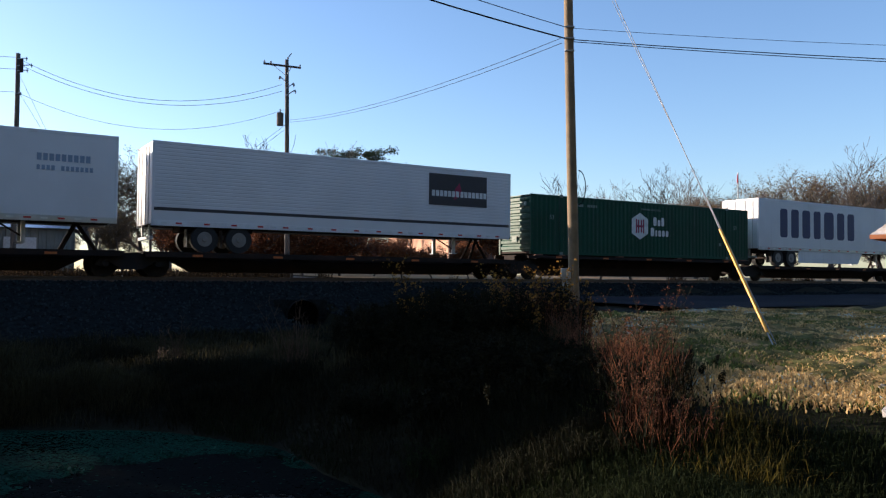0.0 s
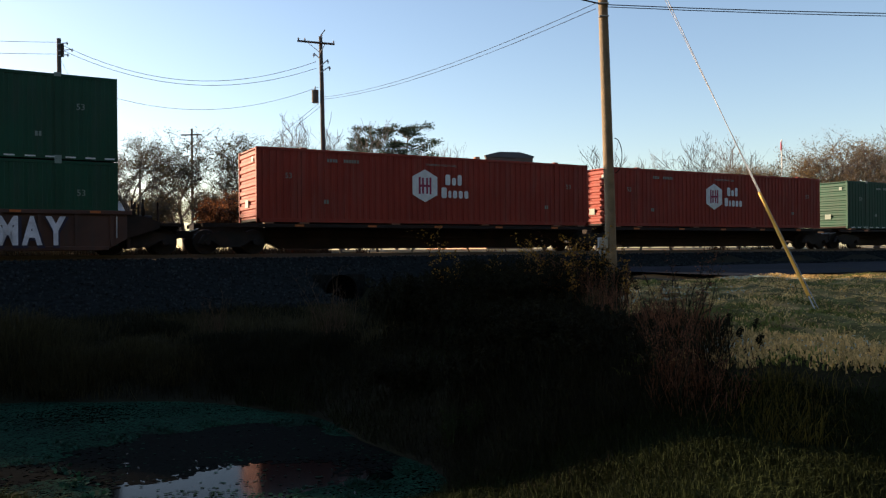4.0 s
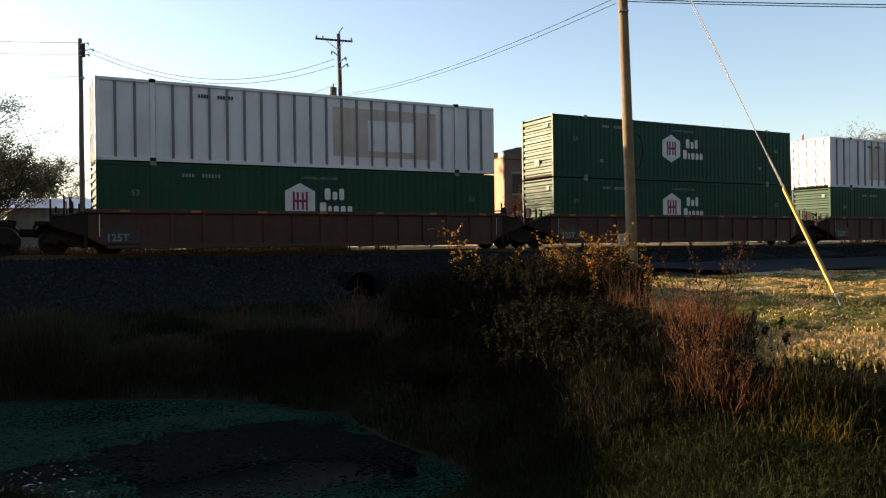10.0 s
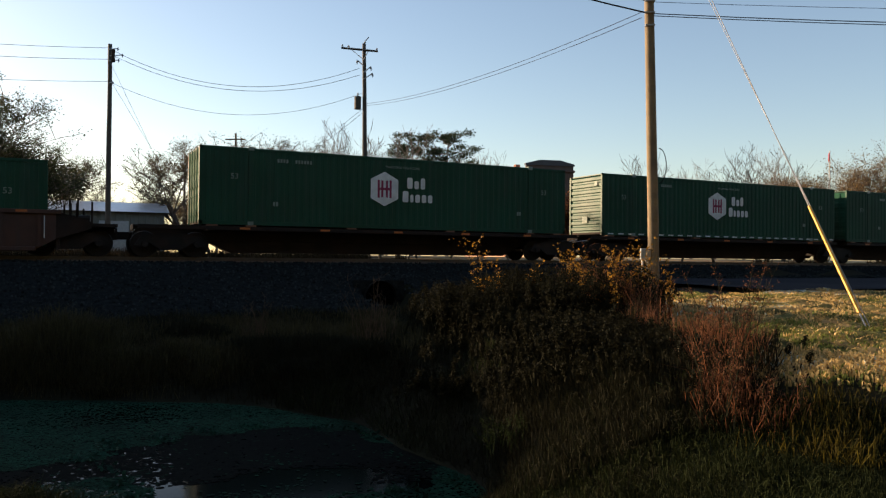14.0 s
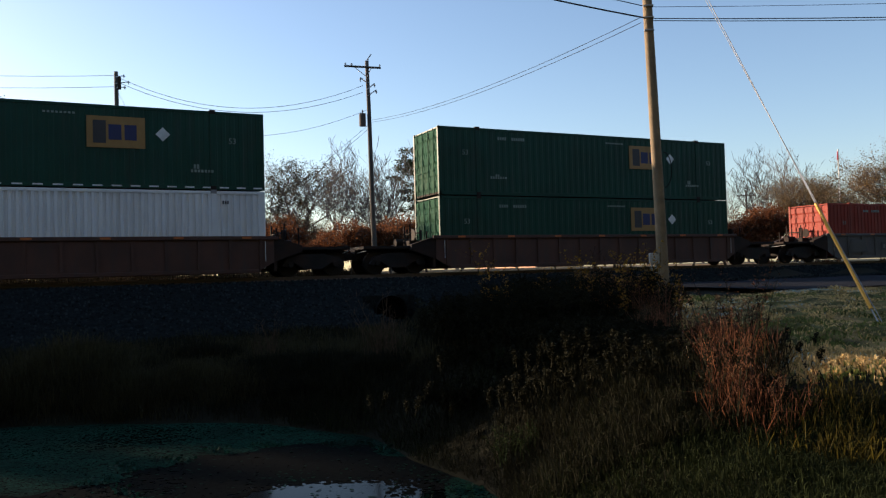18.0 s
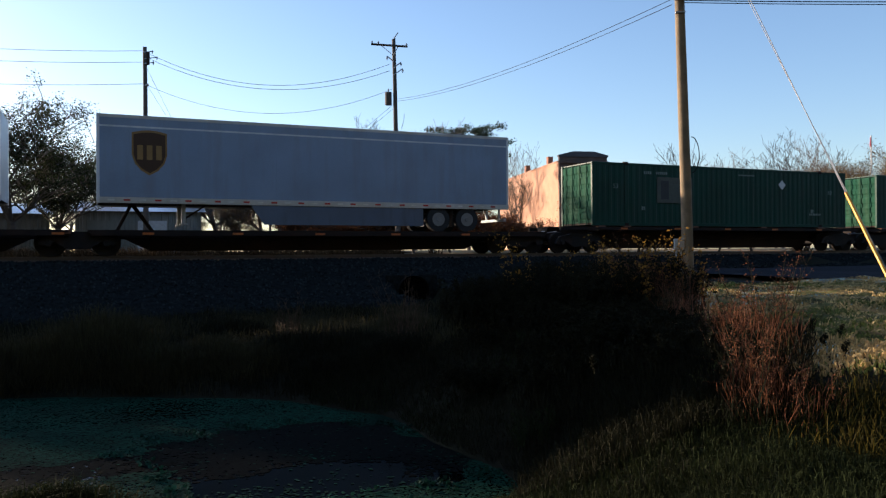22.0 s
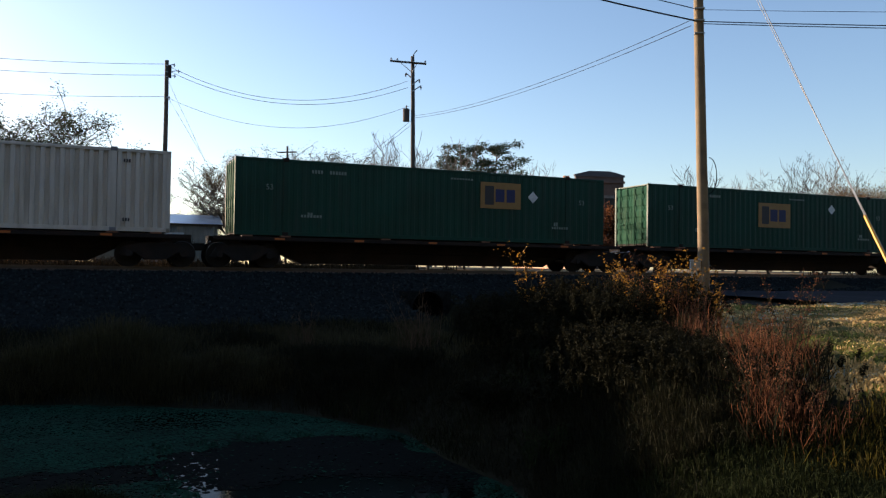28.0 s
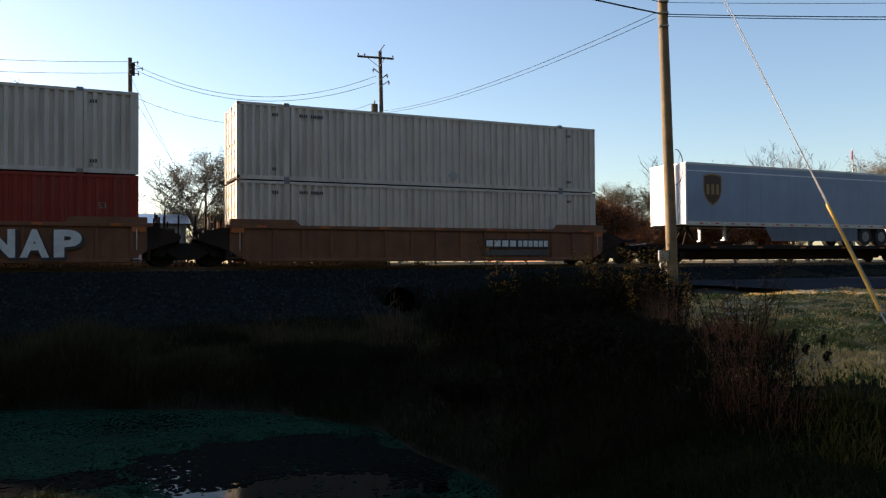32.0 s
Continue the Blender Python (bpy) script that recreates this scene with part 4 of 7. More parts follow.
def load(kind):
    """A load of that kind: built once, then copied."""
    if kind in PROTO:
        return copy_thing(PROTO[kind], Matrix())
    if kind in ("green", "green_dash", "green_door"):
        e = container("shipping_container", "green corrugated steel shipping container with a white six-sided logo", M_GREEN, GREEN_G, depth=0.020, doors=kind == "green_door", logo="green", dashes=kind == "green_dash", casting=M_MARK)
    elif kind in ("green_low", "green_low_door"):
        e = container("shipping_container", "green corrugated container sunk in its well, logo low on the side", M_GREEN, GREEN_G, depth=0.020, doors=kind != "green_low", logo="green", casting=M_MARK)
    elif kind in ("red_hex", "red_hex_low"):
        e = container("shipping_container", "faded red corrugated steel container with white logo", M_RED, "red containers", doors=kind == "red_hex_low", logo="green", casting=M_RED)
    elif kind in ("ochre", "ochre_dash"):
        e = container("shipping_container", "dark green steel container with an ochre logo plate", M_DEEP, DARK_G, doors=True, logo="ochre", dashes=kind == "ochre_dash", pitch=0.32, depth=0.018)
    elif kind in ("ochre_mid", "ochre_mid_dash", "ochre_left"):
        e = container("shipping_container", "dark green steel container with a faded ochre plate", M_DEEP, DARK_G, doors=True, logo="ochre_mid", dashes=kind == "ochre_mid_dash", at_left=kind == "ochre_left", pitch=0.32, depth=0.018)
    elif kind == "ghost_mid":
        e = container("shipping_container", "white container with upright posts and a faint patch in the middle", M_WHITE, "white post-sided containers", posts=True, logo="ghost", doors=True, at_left=True)
    elif kind == "ghost":
        e = container("shipping_container", "white container with upright posts and a faded logo patch", M_WHITE, "white post-sided containers", posts=True, logo="ghost", doors=True)
    elif kind == "torn":
        e = container("shipping_container", "white post-sided container with a torn ochre logo", M_WHITE, "white post-sided containers", posts=True, logo="torn", doors=True)
    elif kind == "ribs":
        e = container("shipping_container", "white closely ribbed steel container", M_WHITE, "white ribbed containers", pitch=0.23, depth=0.06, doors=True, logo="plain", casting=M_POST)
    elif kind == "plain":
        e = container("shipping_container", "weathered cream corrugated steel container", M_CREAM, "white ribbed containers", pitch=0.30, depth=0.075, doors=True, logo="plain", casting=M_POST)
    elif kind == "plain_white":
        e = container("shipping_container", "clean white corrugated steel container", M_WHITE, "white ribbed containers", pitch=0.30, depth=0.075, doors=True, logo="plain", casting=M_POST)
    elif kind == "navy_name":
        e = trailer("road_trailer", "white road trailer with a large dark blue name", M_TRAILER, skirt=M_WHITE)
        blocks(e, M_NAVY, -6.0, 1.75, ((0.72, 1.75), (0.76, 1.75), (0.8, 1.75), (0.72, 1.75), (1.05, 1.75), (0.8, 1.75), (0.76, 1.75)), 0.38)
    elif kind == "reefer":
        e = trailer("road_trailer", "white ribbed refrigerated trailer with a dark name board", M_TRAILER, style="ribbed")
        board = part("name_board", box(3.6, 6.7, -HALF - 0.012, -HALF + 0.002, 2.35, 3.75), M_INK_DARK, e, "black name board")
        bars((0.16,) * 7, 0.26, 0.05, "name_block", M_INK_WHITE, board, 3.75, -HALF - 0.014, 2.75)
        bars((0.16,) * 7, 0.26, 0.05, "name_block", M_INK_WHITE, board, 5.25, -HALF - 0.014, 2.75)
        part("red_mark", prism([(4.9, 2.6), (5.35, 2.9), (5.2, 3.4), (4.95, 3.1)], -HALF - 0.018, -HALF - 0.010), M_CRIMSON, board)
    elif kind == "parcel":
        e = trailer("road_trailer", "white parcel trailer with purple and green name blocks", M_TRAILER, skirt=M_WHITE)
        y = -HALF - 0.006
        blocks(e, M_PURPLE, -7.55, 1.95, ((0.60, 1.6), (0.58, 1.15), (0.60, 1.6)), 0.25)
        blocks(e, M_LIME, -5.02, 1.95, ((0.78, 1.6), (0.85, 1.15)), 0.25)
        bars((0.2,) * 6, 0.26, 0.06, "name_block", M_PURPLE, e, -4.9, y, 1.52)
        bars((0.14,) * 9, 0.24, 0.05, "name_block", M_GREY, e, 5.5, y, 3.0)
        bars((0.10,) * 4, 0.16, 0.05, "name_block", M_GREY, e, 5.5, y, 2.68)
        bars((0.10,) * 7, 0.16, 0.05, "name_block", M_GREY, e, 6.25, y, 2.68)
    elif kind == "shield":
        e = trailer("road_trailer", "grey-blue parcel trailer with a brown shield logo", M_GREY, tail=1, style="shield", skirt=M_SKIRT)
        shield(e, -6.35, 2.75, 0.95)
        part("stripe", box(-8.0, 8.0, -HALF - 0.005, -HALF, 3.60, 3.66), M_INK_WHITE, e, "pale stripe under the roof")
    elif kind == "shield_short":
        e = trailer("road_trailer", "short grey-blue parcel trailer with a brown shield logo", M_GREY, length=8.6, tail=-1, style="shield")
        shield(e, 3.0, 2.9, 0.85)
        part("stripe", box(-4.2, 4.2, -HALF - 0.005, -HALF, 3.60, 3.66), M_INK_WHITE, e, "pale stripe under the roof")
    PROTO[kind] = e
    return e


TRAIN = []      # (thing, distance of its middle behind the mark, height over the rail)
TRAILERS = ("navy_name", "reefer", "parcel", "shield", "shield_short")


def build_train():
    n = len(CONSIST)
    mids = [c + (8.6 if k == "shield_short" else LEN) / 2 for c, k, _ in CONSIST]
    gaps = [mids[i + 1] - mids[i] for i in range(n - 1)]
    style = {8: ("words", None), 20: ("shapes", None), 21: ("tag", None), 22: ("blocks", None), 40: (None, "bars"), 41: ("letters", None)}
    for i, (c, kind, ride) in enumerate(CONSIST):
        joined = lambda a, b: 0 <= a and b < n and CONSIST[a][2] == CONSIST[b][2] and gaps[a] < (20.0 if CONSIST[a][2] == "well" else 17.9)
        jf, jr = joined(i - 1, i), joined(i, i + 1)
        front = gaps[i - 1] / 2 if i else 9.2
        rear = gaps[i] / 2 if i < n - 1 else 9.8
        if ride == "well":
            front, rear = min(front, 11.7), min(rear, 11.7)
            paint = M_WELL2 if i in (40, 41) else M_GREYWELL if i == 22 else M_WELL
            g, p = style.get(i, (None, "plates" if 9 <= i <= 14 else None))
            car = well_car(rear, front, paint, jr, jf, g, p)
            z = 0.33
        else:
            tr = kind in TRAILERS
            if kind == "shield_short":
                front, rear = 6.6, 13.6
            if i and CONSIST[i - 1][1] == "shield_short":
                front = 8.6
            if i + 1 < n and CONSIST[i + 1][1] == "shield_short":
                rear = gaps[i] - 6.6
            hitch = None
            if kind in ("navy_name", "reefer", "parcel"):
                hitch = 6.9
            elif kind == "shield":
                hitch = -6.9
            car = spine_car(rear, front, jr, jf, tr, hitch)
            z = 0.92 if tr else 1.22
        TRAIN.append((car, mids[i], 0.0))
        for k in kind.split("+"):
            TRAIN.append((load(k), mids[i], z))
            z += HIGH + 0.05


build_train()



# ---- the ground ----
WATER = -1.2
CULVERT = 10.6            # place of the culvert along the track
ux, uy, nx, ny = U.x, U.y, N.x, N.y


def height(x, y):
    """Height of the bare ground, for numbers or arrays."""
    x, y = np.asarray(x, float), np.asarray(y, float)
    r, a = np.hypot(x, y), np.degrees(np.arctan2(-x, y))
    q, s = x * nx + y * ny - MID, x * ux + y * uy
    lawn = np.interp(r, [0, 4, 6.9, 7.9, 9.2, 13, 18, 30], [0.0, -0.15, -0.35, -0.25, 0.36, 0.55, 0.72, 0.85])
    # the pond's far shore swings away to the left
    rp = r - 0.14 * np.clip(a - 15, 0, 22) * np.clip((r - 10) / 4, 0, 1)
    ditch = np.interp(rp, [0, 3, 5.5, 7.2, 8.8, 9.6, 13.5, 14.3, 15.6, 18, 22, 25, 30], [0.0, -0.15, -0.5, -0.95, -1.3, -1.6, -1.6, -1.25, -0.85, -0.55, -0.35, -0.1, 0.5])
    ditch = ditch + 0.42 * np.clip((a - 28) / 5, 0, 1) * np.exp(-((r - 8.9) / 0.8) ** 2)
    left = np.interp(r, [7, 9.4, 11.3, 14.1, 18, 24], [-18, -12, -6, -1, -4, -13])
    w = np.clip((a - left) / np.interp(r, [14, 24], [20, 17]), 0, 1)
    w = np.where(np.abs(a) > 100, 0.0, w * w * (3 - 2 * w))
    base = lawn * (1 - w) + ditch * w
    bumps = 0.05 * np.sin(x * 1.7 + y * 0.6) * np.sin(y * 1.3 - x * 0.4) + 0.03 * np.sin(x * 4.1) * np.sin(y * 3.7)
    base = base + bumps * np.clip((r - 2) / 4, 0, 1) * (q < -4)
    bank = RAIL - 0.215 - (np.abs(q) - 2.0) / 2.6
    far = 1.20 + 0.55 * np.clip((q - 3) / 30, 0, 1) + 0.5 * np.clip((q - 60) / 300, 0, 1)
    z = np.where(q < 0, np.maximum(base, bank), np.maximum(np.minimum(bank, RAIL - 0.215), far))
    z = np.where((np.abs(s - CULVERT) < 0.85) & (q > -9) & (q < -3.9), np.minimum(z, -0.45), z)
    return np.where(np.abs(q) < 2.0, RAIL - 0.215, z)


def ground_at(a, d, dz=0.0):
    p = az(a, d)
    return Vector((p.x, p.y, float(height(p.x, p.y)) + dz))


def build_ground():
    rs = [0.0] + list(np.arange(0.8, 40, 0.4)) + list(np.geomspace(40, 3000, 46))
    na = 300
    V, F = [(0, 0, float(height(0, 0)))], []
    for r in rs[1:]:
        t = np.linspace(0, 2 * math.pi, na, endpoint=False)
        x, y = r * np.cos(t), r * np.sin(t)
        V += list(zip(x.tolist(), y.tolist(), height(x, y).tolist()))
    for j in range(na):
        F.append((0, 1 + j, 1 + (j + 1) % na))
    for i in range(len(rs) - 2):
        a, b = 1 + i * na, 1 + (i + 1) * na
        for j in range(na):
            k = (j + 1) % na
            F.append((a + j, b + j, b + k, a + k))
    g = from_lists("ground", V, F, M_GROUND)
    for p in g.data.polygons:
        p.use_smooth = True
    tagged(g, "uneven earth with dead grass and leaf litter", "ground", kind="structure")


def strip(name, q0, q1, s0, s1, dz, material, label, category, step=2.0, cols=8, level=False):
    V, F = [], []
    ss = np.arange(s0, s1 + step, step)
    for s in ss:
        for k in range(cols + 1):
            q = q0 + (q1 - q0) * k / cols
            p = U * float(s) + N * (MID + q)
            V.append((p.x, p.y, dz + (0.05 * math.sin(math.pi * k / cols) if level else float(height(p.x, p.y)))))
    for i in range(len(ss) - 1):
        for k in range(cols):
            a = i * (cols + 1) + k
            F.append((a, a + cols + 1, a + cols + 2, a + 1))
    o = from_lists(name, V, F, material)
    tagged(o, label, category, kind="structure")
    return o


M_GROUND = mat("earth_and_dead_grass", (0.018, 0.017, 0.011), 0.95, spec=0.05, var=0.35, scale=0.5, fine=9, bump=0.5, dirt=(0.018, 0.019, 0.008), dirt_amount=0.7)
M_FIELD = mat("dry_field_grass", (0.23, 0.125, 0.035), 0.9, var=0.3, scale=0.12, fine=3, bump=0.3, dirt=(0.16, 0.16, 0.06), dirt_amount=0.6)
M_ASPHALT = mat("worn_asphalt", (0.020, 0.022, 0.027), 0.95, var=0.25, scale=0.6, fine=30, bump=0.3, dirt=(0.034, 0.035, 0.04), dirt_amount=0.6, spec=0.02)
M_LOT = mat("grey_concrete_lot", (0.10, 0.095, 0.09), 0.85, var=0.2, scale=0.3, fine=10, bump=0.2)
M_BALLAST = mat("ballast_bed", (0.016, 0.019, 0.019), 1.0, spec=0.0, var=0.4, scale=6, fine=24, bump=0.9, dirt=(0.018, 0.016, 0.014), dirt_amount=0.5)
build_ground()
strip("road", -16.4, -4.6, 17, 240, 0.87, M_ASPHALT, "worn grey asphalt road beside the track", "road", level=True)
strip("gravel_bank", -7.5, 4.6, -60, 240, 0.035, M_BALLAST, "dark gravel bed under the track", "track bed", cols=20, step=0.6)
strip("pavement", 9.0, 22.0, -120, 20, 0.03, M_LOT, "grey concrete yard beyond the track", "pavement", cols=4)
strip("field", 5.6, 60.0, 22, 400, 0.03, M_FIELD, "dry sunlit grass beyond the track", "field", cols=8, step=6)


def build_water():
    m = bpy.data.materials.new("still_dark_water")
    m.use_nodes = True
    b = m.node_tree.nodes["Principled BSDF"]
    b.inputs["Base Color"].default_value = (0.002, 0.003, 0.003, 1)
    b.inputs["Roughness"].default_value = 0.10
    b.inputs["IOR"].default_value = 1.33
    b.inputs["Specular IOR Level"].default_value = 0.065
    n = m.node_tree.nodes.new("ShaderNodeTexNoise")
    n.inputs["Scale"].default_value = 6.0
    bp = m.node_tree.nodes.new("ShaderNodeBump")
    bp.inputs["Strength"].default_value, bp.inputs["Distance"].default_value = 0.45, 0.02
    m.node_tree.links.new(n.outputs["Fac"], bp.inputs["Height"])
    m.node_tree.links.new(bp.outputs[0], b.inputs["Normal"])
    V, F = [], []
    for a in range(-8, 101, 4):
        for r in (6.0, 10.5, 15.0, 20.5):
            p = az(a, r)
            V.append((p.x, p.y, WATER))
    for i in range(27):
        for k in range(3):
            j = i * 4 + k
            F.append((j, j + 4, j + 5, j + 1))
    tagged(from_lists("water", V, F, m), "still dark pond water in a ditch", "water", kind="structure")


build_water()


def build_track():
    prof = [(-0.07, 0), (0.07, 0), (0.07, 0.02), (0.012, 0.04), (0.012, 0.12), (0.036, 0.13), (0.036, 0.17), (-0.036, 0.17), (-0.036, 0.13), (-0.012, 0.12), (-0.012, 0.04), (-0.07, 0.02)]
    e = thing("railway_track", "steel rails on dark timber ties", "railway track", kind="structure")
    e.matrix_basis = on_track(0)
    for q in (-0.76, 0.76):
        b = bmesh.new()
        ends = [[b.verts.new((x, q + a, c - 0.17)) for a, c in prof] for x in (-90, 330)]
        n = len(prof)
        for i in range(n):
            b.faces.new((ends[0][i], ends[0][(i + 1) % n], ends[1][(i + 1) % n], ends[1][i]))
        bmesh.ops.recalc_face_normals(b, faces=b.faces[:])
        part("rail", b, M_RAIL, e, "worn steel rail")
    tie = box(-0.115, 0.115, -1.3, 1.3, -0.34, -0.172, 0.012)
    me = bpy.data.meshes.new("tie")
    tie.to_mesh(me)
    tie.free()
    me.materials.append(M_TIE)
    plate = bpy.data.meshes.new("tie_plate")
    pb = box(-0.10, 0.10, -0.17, 0.17, -0.174, -0.166)
    pb.to_mesh(plate)
    pb.free()
    plate.materials.append(M_STEEL)
    for i in range(200):
        o = new("tie", me)
        o.parent = e
        o.matrix_basis = pose(-12 + i * 0.53, random.uniform(-0.03, 0.03), 0, 0, 0, random.uniform(-0.6, 0.6))


build_track()


# ---- scattered growth, as stuff ----
def scatter(n, a0, a1, r0, r1, rng, keep=None):
    a = np.radians(rng.uniform(a0, a1, n))
    r = np.sqrt(rng.uniform(r0 * r0, r1 * r1, n))
    x, y = -np.sin(a) * r, np.cos(a) * r
    if keep is not None:
        k = keep(x, y)
        x, y = x[k], y[k]
    return x, y


def patchy(x, y, s, shift=0.0):
    """A soft patch pattern from -1 to 1."""
    return (np.sin(x * s + 1.3 * np.sin(y * s * 0.7 + shift)) + np.sin(y * s * 1.1 + 1.7 * np.sin(x * s * 0.6 + 2 + shift))) / 2


def blades(name, x, y, h0, h1, width, lean, material, label, category, rng, z0=None, bend=True):
    """Blades of grass: a narrow base, a knee and a tip each."""
    n = len(x)
    z = height(x, y) - 0.02 if z0 is None else z0
    h = rng.uniform(h0, h1, n) * rng.uniform(0.7, 1.1, n)
    t = rng.uniform(0, 2 * np.pi, n)
    t2 = rng.uniform(0, 2 * np.pi, n)
    l = rng.uniform(0, lean, n) * h
    w = width * rng.uniform(0.6, 1.3, n)
    dx, dy = np.cos(t) * w / 2, np.sin(t) * w / 2
    lx, ly = np.cos(t2) * l, np.sin(t2) * l
    P = np.empty((n, 5, 3))
    P[:, 0] = np.stack([x - dx, y - dy, z], 1)
    P[:, 1] = np.stack([x + dx, y + dy, z], 1)
    P[:, 2] = np.stack([x + dx * 0.8 + lx * 0.35, y + dy * 0.8 + ly * 0.35, z + h * 0.6], 1)
    P[:, 3] = np.stack([x - dx * 0.8 + lx * 0.35, y - dy * 0.8 + ly * 0.35, z + h * 0.6], 1)
    P[:, 4] = np.stack([x + lx, y + ly, z + h * (1 - 0.25 * lean)], 1)
    me = bpy.data.meshes.new(name)
    i = np.arange(n) * 5
    me.vertices.add(n * 5)
    me.vertices.foreach_set("co", P.ravel())
    loops = np.stack([i, i + 1, i + 2, i + 3, i + 3, i + 2, i + 4], 1).ravel()
    me.loops.add(len(loops))
    me.loops.foreach_set("vertex_index", loops.astype(np.int32))
    me.polygons.add(2 * n)
    st = np.stack([np.arange(n) * 7, np.arange(n) * 7 + 4], 1).ravel()
    me.polygons.foreach_set("loop_start", st.astype(np.int32))
    me.update()
    me.validate()
    me.materials.append(material)
    o = new(name, me)
    tagged(o, label, category, kind="stuff")
    return o


def flakes(name, x, y, z, size, material, label, category, rng, flat=True, parent=None):
    """Small five-sided leaves, flat or turned at random."""
    n = len(x)
    s = size * rng.uniform(0.5, 1.3, n)
    t = rng.uniform(0, 2 * np.pi, n)
    ang = t[:, None] + np.linspace(0, 2 * np.pi, 6)[None, :5]
    loc = np.stack([np.cos(ang) * s[:, None], np.sin(ang) * s[:, None] * 0.8, np.zeros((n, 5))], 2)
    if not flat:
        ax = rng.normal(size=(n, 3))
        ax /= np.linalg.norm(ax, axis=1, keepdims=True)
        th = rng.uniform(0, np.pi, n)[:, None, None]
        axb = ax[:, None, :]
        loc = loc * np.cos(th) + np.cross(axb, loc) * np.sin(th) + axb * (loc * axb).sum(2, keepdims=True) * (1 - np.cos(th))
    P = loc + np.stack([x, y, z], 1)[:, None, :]
    me = bpy.data.meshes.new(name)
    me.vertices.add(n * 5)
    me.vertices.foreach_set("co", P.ravel())
    me.loops.add(n * 5)
    me.loops.foreach_set("vertex_index", np.arange(n * 5, dtype=np.int32))
    me.polygons.add(n)
    me.polygons.foreach_set("loop_start", (np.arange(n) * 5).astype(np.int32))
    me.update()
    me.validate()
    me.materials.append(material)
    o = new(name, me)
    if parent:
        o.parent = parent
        if label:
            o["label"] = label
    else:
        tagged(o, label, category, kind="stuff")
    return o


def lawn_sheet():
    V, F = [], []
    A, R = np.arange(-46, -10.9, 0.35), np.arange(10.3, 26, 0.16)
    rng = np.random.default_rng(31)
    for a in A:
        for r in R:
            x, y = -math.sin(radians(a)) * r, math.cos(radians(a)) * r
            q = x * nx + y * ny - MID
            lump = 0.035 * math.sin(5.1 * x + 2 * math.sin(3.3 * y)) * math.sin(4.3 * y + 1.7 * math.sin(2.9 * x)) + rng.normal(0, 0.012)
            V.append((x, y, float(height(x, y)) + ((0.05 + lump) * min(1, (r - 10.3) / 1.0) - 0.12 * max(0, 1 - (r - 10.3) / 1.0) if q < -17.2 else -0.15)))
    m = len(R)
    for i in range(len(A) - 1):
        for k in range(m - 1):
            j = i * m + k
            F.append((j, j + 1, j + m + 1, j + m))
    o = from_lists("lawn", V, F, M_LAWN)
    for f in o.data.polygons:
        f.use_smooth = True
    tagged(o, "patchy winter lawn, straw and green", "lawn", kind="structure")


M_WEED_FAR = mat("dead_trackside_weeds", (0.045, 0.030, 0.016), 0.9, var=0.4, scale=0.5, bump=0, rand=0.5, glow=0.15, spec=0.05)
# slope green with the cast shadow put in; the tussocks share it
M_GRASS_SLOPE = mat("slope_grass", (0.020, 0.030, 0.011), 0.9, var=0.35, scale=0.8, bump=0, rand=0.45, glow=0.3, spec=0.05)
M_LAWN = mat("patchy_turf", (0.10, 0.094, 0.032), 0.95, var=0.6, scale=2.2, fine=14, bump=1.0, dirt=(0.44, 0.29, 0.13), dirt_amount=0.95, spec=0.05)
lawn_sheet()


def build_stones():
    """Loose ballast stones on the near flank of the track bed, one mesh."""
    rng = np.random.default_rng(21)
    n = 15000
    s, q = rng.uniform(-8, 62, n), rng.uniform(-7.2, -1.5, n)
    x, y = ux * s + nx * (MID + q), uy * s + ny * (MID + q)
    z = height(x, y) + 0.045
    c = np.array([[-1, -1, -1], [1, -1, -1], [1, 1, -1], [-1, 1, -1], [-0.6, -0.6, 1], [0.6, -0.6, 1], [0.6, 0.6, 1], [-0.6, 0.6, 1]]) * 0.5
    P = c[None] * rng.uniform(0.04, 0.10, (n, 1, 3)) * rng.uniform(0.7, 1.3, (n, 8, 3))
    t = rng.uniform(0, 6.28, n)
    ct, st = np.cos(t)[:, None], np.sin(t)[:, None]
    P = np.stack([P[..., 0] * ct - P[..., 1] * st, P[..., 0] * st + P[..., 1] * ct, P[..., 2]], 2) + np.stack([x, y, z], 1)[:, None]
    q4 = np.array([[4, 5, 6, 7], [0, 1, 5, 4], [1, 2, 6, 5], [2, 3, 7, 6], [3, 0, 4, 7]])
    F = (np.arange(n) * 8)[:, None, None] + q4[None]
    me = bpy.data.meshes.new("ballast_stone")
    me.vertices.add(n * 8)
    me.vertices.foreach_set("co", P.ravel())
    me.loops.add(n * 20)
    me.loops.foreach_set("vertex_index", F.ravel().astype(np.int32))
    me.polygons.add(n * 5)
    me.polygons.foreach_set("loop_start", (np.arange(n * 5) * 4).astype(np.int32))
    me.update()
    me.validate()
    me.materials.append(M_STONE)
    tagged(new("ballast_stone", me), "loose dark ballast stones beside the track", "ballast", kind="stuff")


build_stones()


